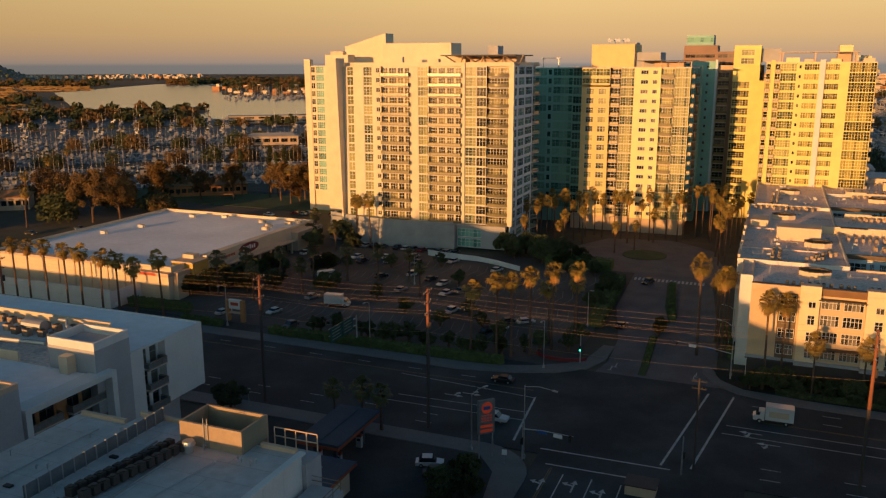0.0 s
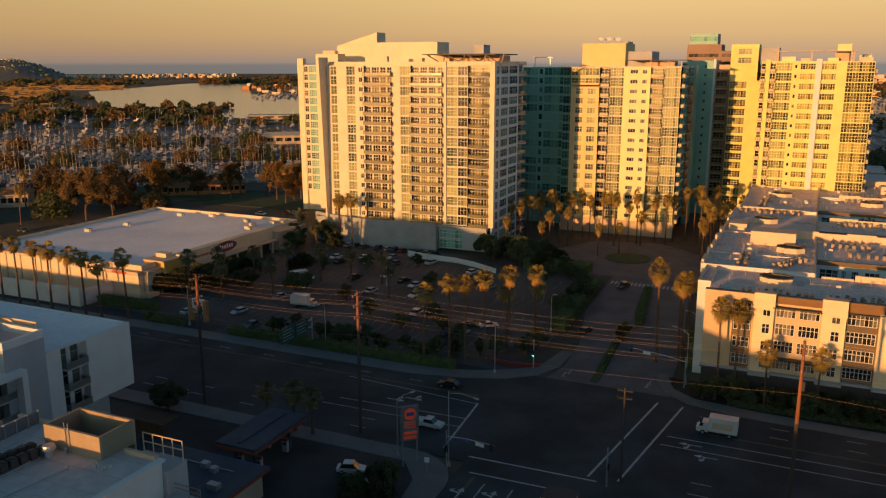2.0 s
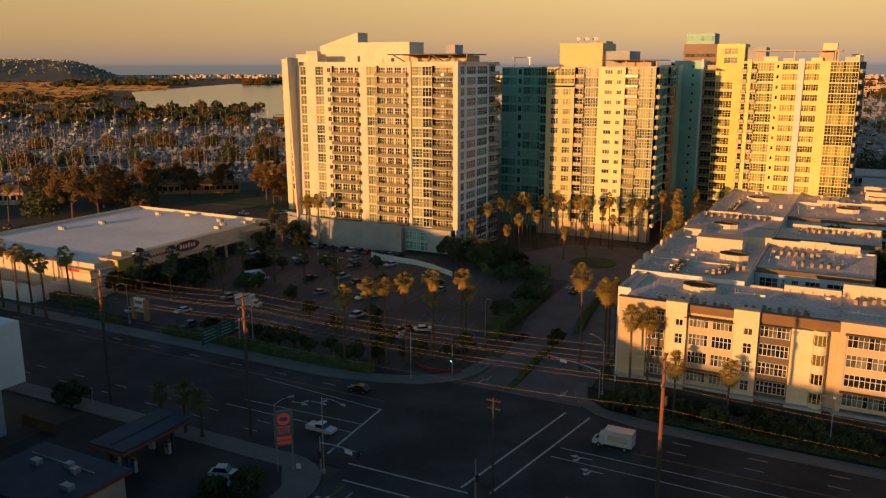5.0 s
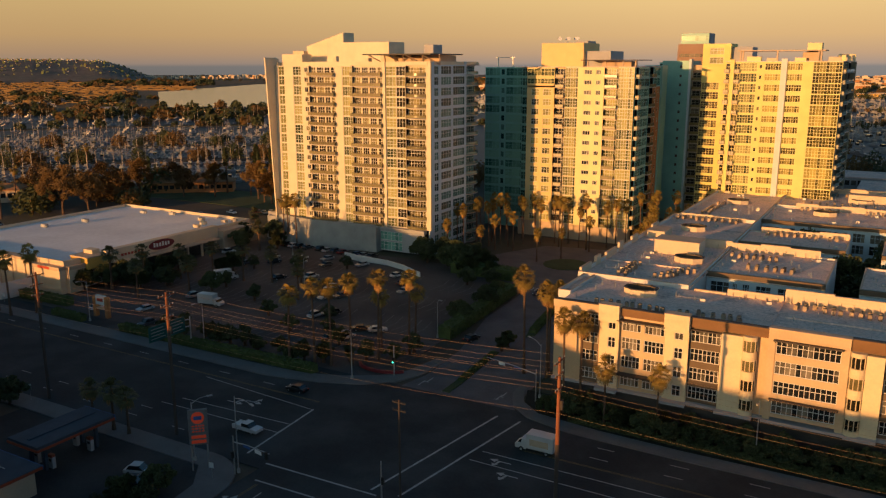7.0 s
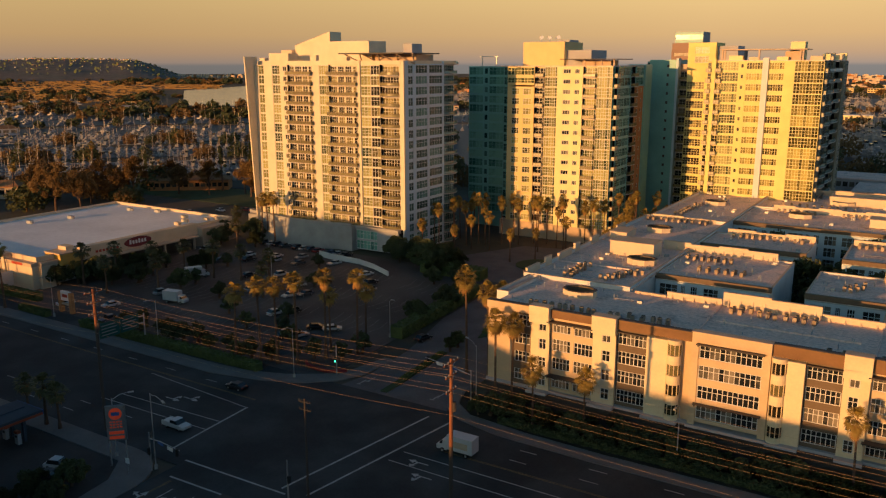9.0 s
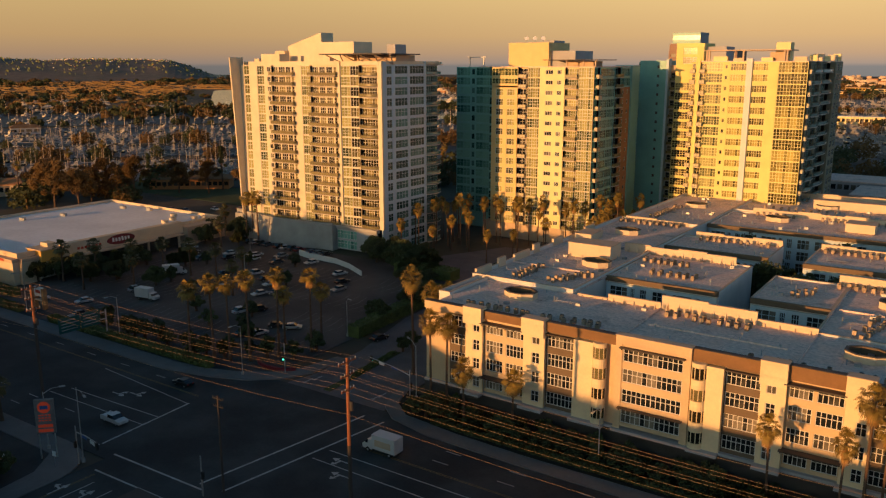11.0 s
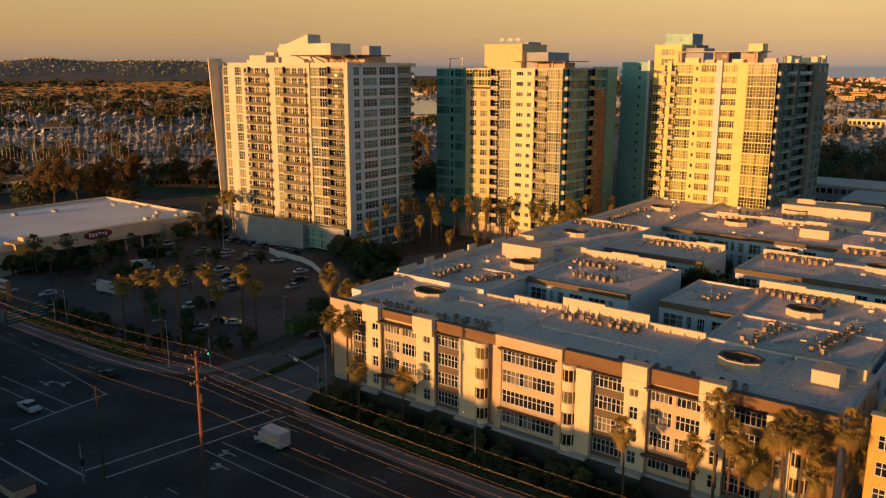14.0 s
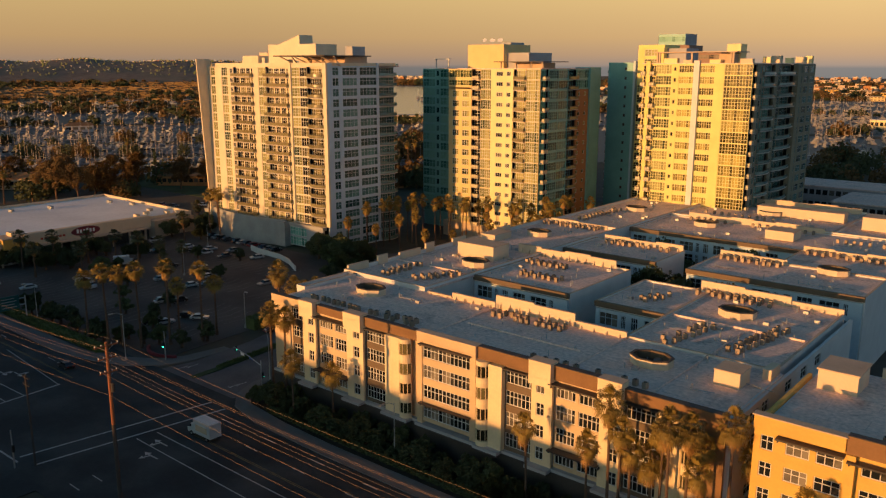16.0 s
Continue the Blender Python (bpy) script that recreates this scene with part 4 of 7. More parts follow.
    facade(t, pose(-30.4, 1.6, 0), H - 1, 3.2, 2, [WIN(0, 9.5, w=[(2.4, 7.2)], sill=0.5, head=2.7, cols=4)], YELLOW)
    can = MB(TAN, TRIM)
    can.box(-15.0, -18, H + 3.4, 11.6, -8, H + 3.7)
    for x in (-14, -13.2, -2.6, 9.6, 10.4):
        can.box(x - 0.25, -17.6, H + 0.25, x + 0.25, -17.1, H + 3.4, 0)
    can.box(4.6, -14, H + 0.25, 9, -9, H + 3.0, 0)
    part("roof_canopy", can, t, "long flat tan roof canopy on posts")
    return t


yellow_tower()


def rear_tower():
    t = thing("office_tower", pose(-30, 414, 0), "brown office block with a green glazed top storey behind the towers", "tower")
    part("wall", MB(OFFICE).box(-13, -6, 0, 2, 8, 68.2).box(2, -6, 0, 16, 8, 65.4), t)
    part("roof_room", MB(GREYW).box(-12, -5, 68.2, 0, 6, 72.9), t)
    facade(t, pose(-12, -5.6, 0), 68.4, 4.4, 1, [GL(0, 12, cw=1.5, gm=GLASST, sill=1.2, head=3.4)], TEAL, fm=TEAL)
    facade(t, pose(-13, -6.6, 0), 4, 3.6, 17, [WIN(0, 29, w=[(0.8, 14), (15.2, 28.2)], sill=1.0, head=2.6, cols=6)], OFFICE, gm=GLASSD, fm=OFFICE)
    return t


rear_tower()


# ---- four-storey apartment block along the boulevard ----
MB.base = STREET - 0.2                       # walls of street-side buildings go down to the street


def block(parent, x0, y0, x1, y1, z=16.8, ph=0.9, wall=None, roof=None, base=0, fascia=False):
    """A wing: walls, roof sheet and parapet."""
    w = MB(wall or WHITE).box(x0, y0, base, x1, y1, z)
    part("wall", w, parent)
    part("roof", MB(roof or ROOFG).box(x0 + 0.3, y0 + 0.3, z, x1 - 0.3, y1 - 0.3, z + 0.06), parent)
    if ph:
        for a, b, c, d in ((x0, y0, x1, y0 + 0.3), (x0, y1 - 0.3, x1, y1), (x0, y0 + 0.3, x0 + 0.3, y1 - 0.3), (x1 - 0.3, y0 + 0.3, x1, y1 - 0.3)):
            p = MB(wall or WHITE, TAN).box(a, b, z, c, d, z + ph)
            p.box(a - 0.05, b - 0.05, z + ph, c + 0.05, d + 0.05, z + ph + 0.08, 1)
            part("parapet", p, parent)
    if fascia:
        part("fascia", MB(DUSK).box(x0 - 0.02, y0 - 0.62, z - 0.55, x1 + 0.02, y0 - 0.004, z + ph + 0.1), parent, "dark brown fascia under the roof edge")


def curved_bay(parent, x, y, z0, n, fh, r=1.15):
    """A rounded glazed corner column, storey by storey."""
    key = ("curved", r)
    if key not in CACHE:
        fr, gl = MB(APTP), MB(GLASSB)
        pts = arc(0, 0, r, 180, 360, 10)
        fr.prism(pts, 0, 0.85), fr.prism(pts, fh - 0.7, fh)
        for p in pts[::2]:
            fr.tube([(p[0], p[1], 0.9), (p[0], p[1], fh - 0.55)], [0.07, 0.07], 4)
        gl.prism(arc(0, 0, r - 0.06, 180, 360, 10), 0.95, fh - 0.6)
        CACHE[key] = (fr.mesh("curved_window"), gl.mesh("pane"))
    for k in range(n):
        ob = part("curved_window", CACHE[key][0], parent, at=pose(x, y, z0 + k * fh))
        part("pane", CACHE[key][1], ob)


def awning(parent, x0, x1, y, z, proj=1.2):
    a = MB(TRIM).box(x0, y - proj, z, x1, y, z + 0.2)
    for k in range(int((x1 - x0) / 1.6) + 1):
        a.box(x0 + 0.2 + k * 1.6, y - proj + 0.2, z - 0.3, x0 + 0.32 + k * 1.6, y, z)
    part("awning", a, parent, "dark flat awning on brackets")


def apartment_front(t, ox, fh=3.4, z0=2.9, y=168.4):
    """Street front: repeated bays of piers, brown glazed bays and curved corners (world coordinates)."""
    H = z0 + 4 * fh
    M = pose(0, y, 0)

    def F(mat, *bays, band=None):
        facade(t, M, z0, fh, 4, list(bays), mat, fm=FRAME, gm=GLASSD, spandrel=band)

    two = dict(sill=0.6, head=2.85, cols=5, rows=2)
    brow = dict(sill=0.6, head=2.85, cols=7, rows=2, w=[(0.15, 5.05)])

    def pier(a, b, top, win=None):
        """A pale pier with a deep head box above the roof line and one narrow window a floor where it has room."""
        if win:
            facade(t, pose(a, y - 0.75, 0), z0, fh, 4, [WIN(0, b - a, w=[(win[0] - a, win[1] - a)], sill=0.75, head=2.75, cols=2, rows=2)], APTP, fm=FRAME, gm=GLASSD)
        else:
            part("pier", MB(APTP).box(a, y - 0.75, z0, b, y - 0.3, H), t)
        part("pier_head", MB(APTP).box(a - 0.1, y - 1.5, 15.4, b + 0.1, y + 0.4, top), t, "deep pale head box on the pier")
        part("coping", MB(TAN).box(a - 0.16, y - 1.56, top, b + 0.16, y + 0.46, top + 0.1), t)

    F(APT, W(-2.0, 3.2), W(6.6, 7.0))
    F(DUSK, WIN(3.2, 6.6, w=[(0.2, 3.25)], sill=0.75, head=2.8, cols=4, rows=2))
    pier(7.0, 10.5, 18.4, (8.5, 9.9))
    F(APT, WIN(10.5, 18.6, w=[(0.3, 3.7), (4.3, 7.8)], **two))
    pier(18.6, 22.6, 18.4, (20.2, 21.7))
    F(DUSK, WIN(22.6, 27.9, **brow))
    part("pier", MB(APTP).box(27.9, y - 0.9, z0, 31.3, y + 0.1, 16.2), t)
    curved_bay(t, 32.4, y - 0.6, z0, 4, fh)
    F(APT, W(31.3, 35.2, y=0.2))
    facade(t, pose(0, y - 0.9, 0), z0 + 0.5, fh, 4, [W(35.2, 36.3, y=-0.15, z0=z0), WIN(36.3, 46.0, w=[(0.1, 9.6)], sill=0.6, head=2.85, cols=12, rows=2), W(46.0, 47.1, y=-0.15, z0=z0)], APT, fm=FRAME, gm=GLASSD)
    part("bay_head", MB(APT, TAN).box(35.2, y - 1.06, H + 0.5, 47.1, y + 0.5, 18.4).box(35.1, y - 1.16, 18.4, 47.2, y + 0.5, 18.52, 1), t)
    part("pier_side", MB(APT).box(35.2, y - 0.44, z0, 36.3, y + 0.5, H + 0.5), t)
    part("pier_side", MB(APT).box(46.0, y - 0.44, z0, 47.1, y + 0.5, H + 0.5), t)
    F(APT, W(47.1, 49.4, y=0.2))
    curved_bay(t, 48.3, y - 0.6, z0, 4, fh)
    part("pier", MB(APTP).box(49.4, y - 0.9, z0, 51.9, y + 0.1, 16.2), t)
    F(DUSK, WIN(51.9, 57.1, **brow))
    pier(57.1, 60.6, 18.9, (57.9, 59.3))
    F(APT, WIN(60.6, 68.2, w=[(0.2, 3.4), (3.9, 7.4)], **two))
    pier(68.2, 71.6, 18.9, (69.7, 71.1))
    F(DUSK, WIN(71.6, 76.8, **brow))
    part("pier", MB(APTP).box(76.8, y - 0.9, z0, 80.0, y + 0.1, 16.2), t)
    F(APT, W(80.0, 82.6, y=0.2))
    curved_bay(t, 81.2, y - 0.6, z0, 4, fh)
    F(BROWN, W(82.6, 85.2))
    for a, b, pz in ((10.5, 18.6, 17.9), (22.6, 35.2, 18.1), (47.1, 57.1, 18.4), (60.6, 68.2, 18.6), (71.6, 85.2, 18.0), (-2.0, 7.0, 17.9)):
        part("parapet", MB(BROWN if a > 0 else APT, TRIM).box(a, y - 0.55, H, b, y + 0.5, pz).box(a, y - 0.65, pz, b, y + 0.55, pz + 0.1, 1), t, "rust brown parapet band" if a > 0 else "")
    for a, b, z in ((10.2, 18.7, 15.75), (36.0, 46.3, 16.5), (36.0, 46.3, 6.5), (10.2, 18.7, 5.8), (60.3, 68.4, 15.9), (60.3, 68.4, 5.8), (51.7, 57.3, 15.9), (22.4, 28.0, 15.9), (71.4, 77, 15.9)):
        awning(t, a, b, y - (1.06 if 35 < a < 40 else 0.02), z, 0.7 if 35 < a < 40 or 51 < a < 52 or 22 < a < 23 or a > 71 else 1.5)
    # base course, stepping with the piers; its greys carry the ground-floor shade
    part("garage_wall", MB(TRIM).box(-1.8, y - 0.9, 0, 85, y - 0.05, 2.35), t, "garage base coloured dark for shade")
    edge = ((-2.2, 6.8, 0.5), (6.8, 10.7, 2.2), (10.7, 18.4, 0.8), (18.4, 22.8, 2.2), (22.8, 27.7, 0.7), (27.7, 33.6, 2.0), (33.6, 35.0, 0.6), (35.0, 47.3, 1.5), (47.3, 51.9, 2.0), (51.9, 57.0, 0.7), (57.0, 60.8, 2.2), (60.8, 68.0, 0.8), (68.0, 71.8, 2.2), (71.8, 76.6, 0.7), (76.6, 82.6, 2.0), (82.6, 85.3, 0.7))
    for a, b, d in edge:
        part("base_moulding", MB(GREYW, TRIM).box(a, y - d, 2.43, b, y + 0.3, 2.9).box(a - 0.02, y - d - 0.14, 2.25, b + 0.02, y + 0.3, 2.43, 1), t, "base moulding greyed for shade over a dark ledge")


def octagon(parent, x, y, z, r=2.5):
    """A raised eight-sided well with a dark rim."""
    p = MB(CREAM, DUSK, TRIM)
    o = [(x + 1.32 * r * math.cos(radians(22.5 + 45 * k)), y + r * math.sin(radians(22.5 + 45 * k))) for k in range(8)]
    q = [(x + (a - x) * 0.9, y + (b - y) * 0.9) for a, b in o]
    p.ring(o, q, z, z + 1.2)
    # lining and floor coloured dark to read as a deep unlit well
    lining = [[(x + (a - x) * f, y + (b - y) * f) for a, b in o] for f in (0.897, 0.87)]
    p.ring(lining[0], lining[1], z + 0.02, z + 1.19, 1)
    p.prism(q, z + 0.06, z + 0.12, 2)
    well = part("roof_well", p, parent, "eight-sided raised parapet with a dark rim")
    rim = [[(x + (v[0] - x) * f, y + (v[1] - y) * f) for v in o] for f in (1.03, 0.86)]
    part("rim", MB(TRIM).ring(rim[0], rim[1], z + 1.2, z + 1.37), well, "dark coping")


def screen(t, x0, x1, y, h, zr=16.8):
    """A stepped screen wall behind a row of plant, in lengths of its own with small buttresses."""
    n = max(1, int((x1 - x0) / 6))
    for k in range(n):
        a, b = x0 + (x1 - x0) * k / n, x0 + (x1 - x0) * (k + 1) / n
        hh = h - 0.3 * (k % 2)
        p = MB(CREAM, TAN).box(a, y - 0.18, zr, b, y + 0.22, hh)
        p.box(a, y - 0.26, hh, b, y + 0.3, hh + 0.1, 1)
        ob = part("screen_wall", p, t, "stepped cream screen wall")
        m = max(2, int((b - a) / 2.0))
        for q in range(m if y < 280 else 0):  # sloping buttresses on the roof side
            x = a + (b - a) * (q + 0.5) / m
            f = MB(CREAM)
            f.v += [(x - 0.12, y - 0.18, zr), (x + 0.12, y - 0.18, zr), (x + 0.12, y - 0.85, zr), (x - 0.12, y - 0.85, zr), (x - 0.12, y - 0.18, zr + 0.62 * (hh - zr)), (x + 0.12, y - 0.18, zr + 0.62 * (hh - zr))]
            f.f += [(0, 1, 5, 4), (3, 2, 1, 0), (2, 3, 4, 5), (1, 2, 5), (3, 0, 4)]
            f.m += [0] * 5
            part("buttress", f, ob)


def court_front(t, ox, y, n, z0=3.2):
    bays, u, k = [], 0.0, 0
    while u + 6.8 < n:
        bays.append(WIN(u, u + 6.6, w=[(0.6, 2.0), (3.2, 6.2)] if k % 2 else [(0.8, 4.6), (5.2, 6.2)], sill=0.1, head=2.6, cols=3))
        u += 6.6
        k += 1
    bays.append(W(u, n))
    # court walls take the same blue shade tint
    facade(t, pose(ox, y - 0.45, 0), z0, 3.15, 4, bays, SKYLITW, fm=SKYLITW, gm=GLASSD)


def long_block():
    t = thing("apartment_block", pose(0, 0, 0), "cream and brown four-storey apartment block with pale flat roofs", "apartment block")
    block(t, -1.9, 168.9, 85, 190, 16.8, 0)
    block(t, -4.4, 176, -1.95, 190, 16.7, 0.7)
    block(t, -5.7, 190.05, 17, 268, 16.75, 0.9)
    block(t, 17.05, 206, 40, 231, 16.7, 0.35, fascia=True)
    block(t, 17.05, 241, 41, 256, 16.7, 0.35, fascia=True)
    block(t, 46, 205.5, 60, 225.4, 16.7, 0.35, fascia=True)
    block(t, 60.05, 190.05, 84, 225.6, 16.75, 0.4)
    block(t, 48.5, 240, 84, 258, 16.65, 0.35, fascia=True)
    block(t, 62.05, 258.05, 84, 274.9, 16.6, 0.5)
    block(t, 17.05, 275, 84, 300, 16.6, 0.35, fascia=True)
    block(t, -4.6, 268.05, 17, 338, 16.7, 0.8)
    block(t, 17.05, 300.05, 62, 338, 16.65, 0.8)
    block(t, 62.05, 300.05, 84, 330, 16.6, 0.8)
    apartment_front(t, 0)
    for y0, y1, h in ((191, 197, 1.5), (200, 203, 2.0), (207, 214, 1.5), (216, 219, 2.1), (226, 231, 1.7), (244, 250, 1.6)):
        part("parapet_step", MB(CREAM, TAN).box(-5.75, y0, 16.8, -5.25, y1, 16.8 + h).box(-5.8, y0 - 0.05, 16.8 + h, -5.2, y1 + 0.05, 16.88 + h, 1), t, "raised step of the roof parapet")
    for x0, x1, y, h in ((24.4, 34.4, 189.7, 18.0), (34.6, 51.0, 189.7, 19.4), (51.1, 60.6, 189.7, 17.9), (18.2, 24.2, 189.7, 17.2), (11, 36.6, 230.7, 18.8), (58, 75, 225.3, 18.9), (75.2, 84, 225.3, 17.9),
                        (49, 64, 257.6, 18.2), (20, 40.8, 255.6, 18.3), (23, 60, 299.7, 18.4), (-3.6, 14, 267.7, 18.1), (62.4, 83, 274.4, 18.2), (20, 60, 337.6, 18.6), (63, 83, 329.6, 18.4), (-3.4, 15, 337.6, 18.3)):
        screen(t, x0, x1, y, h)
    for x, y in ((9.9, 182.4), (11.6, 213.2), (68.8, 181.6), (69.6, 213.2), (4, 250), (32, 290), (74, 256), (6, 300), (40, 318)):
        octagon(t, x, y, 16.85)
    for x0, y0, x1, y1, h in ((2.2, 218.6, 12.4, 224.6, 3.2), (78.8, 180.0, 82.4, 184.0, 2.2), (36, 318, 60, 322, 2.6), (50, 284, 57, 290, 2.2), (-4.4, 236, 0, 243, 1.6), (66, 312, 76, 319, 3.4)):
        part("roof_room", MB(CREAM, TAN).box(x0, y0, 16.8, x1, y1, 16.8 + h).box(x0 - 0.1, y0 - 0.1, 16.8 + h, x1 + 0.1, y1 + 0.1, 16.95 + h, 1), t, "cream stair head on the roof")
    for x0, y0, x1, y1 in ((34.2, 172, 34.6, 189.4), (60.3, 172, 60.6, 189.4), (16.8, 191, 17.3, 231), (36, 179.4, 58, 179.7), (61, 206.4, 83, 206.7), (-5.2, 206, 16, 206.3), (-5.2, 232, 16, 232.3), (73.8, 172, 74.0, 205)):
        part("roof_curb", MB(ROOFG).box(x0, y0, 16.8, x1, y1, 17.12), t)
    part("gate_pier", MB(CREAM).box(83.4, 186, 16.8, 84.6, 189.6, 18.4), t)
    for ox, y, n in ((17.2, 206, 22.6), (46.2, 205.5, 13.6), (17.2, 241, 23.6), (48.7, 240, 35), (17.4, 275, 44), (17.4, 300, 44)):
        if y < 300:
            court_front(t, ox, y, n)
    facade(t, pose(85.45, 170, 0, 0, 0, 90), 2.9, 3.4, 4, [W(0, 5), WIN(5, 14, w=[(1, 4), (5.5, 8.2)], sill=0.7, head=2.5, cols=2), W(14, 19), WIN(19, 40, w=[(1, 4), (8, 11), (15, 18)], sill=0.7, head=2.5, cols=2), W(40, 55.4)], WHITE, gm=GLASSD)
    facade(t, pose(-1.95, 178, 0, 0, 0, -90), -2.4, 3.1, 6, [W(0, 9.0)], WHITE)
    return t


long_block()


def corner_block():
    t = thing("apartment_block", pose(0, 0, 0), "yellow-lit cream four-storey apartment block with dark awnings", "apartment block")
    block(t, 89.0, 169.0, 180, 196, 17.4, 0)
    M = pose(88.6, 168.4, 0)
    facade(t, M, 3.9, 3.4, 4, [W(0, 0.5), WIN(0.5, 2.6, w=[(0.3, 1.8)], sill=0.8, head=2.7, cols=2), W(2.6, 3.2), WIN(3.2, 10.4, w=[(0.5, 3.2), (3.9, 6.8)], sill=0.95, head=2.75, cols=3), W(10.4, 11.4, y=-0.8), WIN(11.4, 21, w=[(0.5, 4.4), (5.1, 9.0)], sill=0.95, head=2.75, cols=4), W(21, 23.5, y=-0.8), WIN(23.5, 31, w=[(0.5, 7.0)], sill=0.95, head=2.75, cols=6), W(31, 60)], YELLOWC, fm=FRAME, gm=GLASSD)
    part("parapet", MB(YELLOWC, TAN).box(88.6, 167.9, 17.5, 98.8, 169.0, 19.3).box(88.4, 167.7, 19.3, 99.0, 169.0, 19.45, 1), t)
    part("parapet", MB(BROWN, TRIM).box(98.9, 168.0, 17.5, 150, 169.0, 19.6).box(98.9, 167.9, 19.6, 150, 169.0, 19.7, 1), t)
    part("parapet", MB(YELLOWC).box(88.4, 169.0, 3.9, 88.9, 190, 17.9), t)
    awning(t, 91.4, 98.9, 168.2, 17.1), awning(t, 99.2, 110, 168.2, 16.7)
    part("roof_room", MB(CREAM, TAN).box(90.6, 186, 17.4, 95.6, 192, 20.2).box(90.4, 185.8, 20.2, 95.8, 192.2, 20.4, 1), t)
    # base wall near black, as the shade at street level
    part("garage_wall", MB(TRIM).box(88.8, 168.0, 0, 150, 168.38, 3.3), t, "garage base coloured dark for shade")
    part("base_moulding", MB(WHITE).box(88.4, 167.5, 3.3, 150, 168.6, 3.9), t)
    screen(t, 96.5, 118, 195.7, 18.8, 17.4)
    return t


corner_block()


# ---- supermarket ----
def supermarket():
    t = thing("supermarket", pose(-180, 208, 0), "long low white supermarket with a pale membrane roof", "shop")
    b = MB(WHITE).box(-33, -36, 0, 31, 38, 5.6)
    part("wall", b, t)
    part("roof", MB(ROOFW).box(-32.6, -35.6, 5.6, 30.6, 37.6, 5.7), t, "smooth white roof membrane")
    p = MB(CREAM)
    for a, b2, c, d in ((-33.2, -36.2, 31.2, -35.7), (-33.2, 37.7, 31.2, 38.2), (-33.2, -35.7, -32.7, 37.7), (30.7, -35.7, 31.2, 37.7)):
        p.box(a, b2, 5.2, c, d, 6.6)
    part("parapet", p, t)
    f = MB(TAN, CREAM, TRIM)
    f.box(31.2, -24, 3.6, 33.6, 20, 7.4, 1), f.box(31.2, 20, 0, 36, 36, 5.8, 0), f.box(31.2, -24, 0, 31.8, 20, 3.6, 2), f.box(33.6, -22, 3.4, 36.6, 18, 3.8, 0)
    for k in range(7):
        f.box(35.6, -20 + k * 6, 0, 36.2, -19.4 + k * 6, 3.4, 0)
    part("shop_front", f, t, "tan shop front with a covered walk")
    part("side_wall", MB(CREAM, TAN).box(-33, -38.5, 0, 19, -36.2, 5.9).box(-33.1, -38.6, 5.9, 19.1, -36.1, 6.6, 1), t)
    part("corner_wall", MB(CREAM, TAN).box(19.05, -38.0, 0, 31.6, -36.2, 4.2).box(19.0, -38.2, 4.2, 31.8, -36.1, 5.2, 1), t)
    part("corner_wall", MB(CREAM, TAN).box(31.25, -36.1, 0, 33.0, -30.8, 4.2).box(31.25, -36.1, 4.2, 33.2, -30.8, 5.2, 1), t)
    part("roof_box", MB(YELLOWC, TAN).box(26.8, -30.7, 3.4, 34.2, -24.2, 6.6).box(26.6, -30.9, 6.6, 34.4, -24.0, 6.9, 1), t, "sunlit box over the shop corner")
    part("roof_box", MB(CREAM).box(27.4, -27.0, 6.9, 31.4, -24.4, 8.0), t)
    for k in range(9):
        part("pilaster", MB(TAN).box(-31 + 6 * k, -38.75, 0, -30.6 + 6 * k, -38.5, 6.5), t)
    s = MB(MAROON, WHITESIGN)
    o = [(33.7, -4 + 5.0 * math.cos(a * math.pi / 12), 5.7 + 1.55 * math.sin(a * math.pi / 12)) for a in range(24)]
    i = len(s.v)
    s.v += o + [(33.85, q[1], q[2]) for q in o]
    s.f += [tuple(i + 24 + k for k in range(24))] + [(i + k, i + (k + 1) % 24, i + 24 + (k + 1) % 24, i + 24 + k) for k in range(24)]
    s.m += [0] * 25
    for k in range(6):
        s.box(33.86, -7.2 + k * 1.1, 5.2, 33.9, -6.5 + k * 1.1, 6.3 + 0.25 * (k % 3 == 0), 1)
    part("oval_sign", s, t, "red oval sign with white bars")
    s2 = MB(REDSIGN)
    for k in range(7):
        s2.box(33.62, -19 + k * 1.2, 4.9, 33.7, -18.2 + k * 1.2, 5.6)
    part("wall_lettering", s2, t, "row of small red bars")
    s3 = MB(REDSIGN)
    s3.box(22.5, -38.32, 4.35, 27.5, -38.2, 5.05)
    part("panel_sign", s3, t)
    for x, y in ((-16, 30), (-4, 33), (14, 30), (20, 25), (22, 20), (-24, -5), (-20, 8), (26, 34), (24, 31)):
        part("roof_vent", MB(CREAM if x > 0 else GALV).box(x, y, 5.7, x + 2.2, y + 1.4, 6.7), t)
        part("vent_pipe", MB(GALV).tube([(x + 3, y, 5.7), (x + 3, y, 6.6)], [0.2, 0.2], 6), t)
    return t


supermarket()
fence = MB(WHITE)
fence.box(-260, 158.6, 0, -158, 159.1, 2.6)
fence.box(-158.4, 159.1, 0, -158, 172, 2.0)
solid("boundary_wall", fence, "tall plain white boundary wall beside the pavement", "wall", kind="structure")


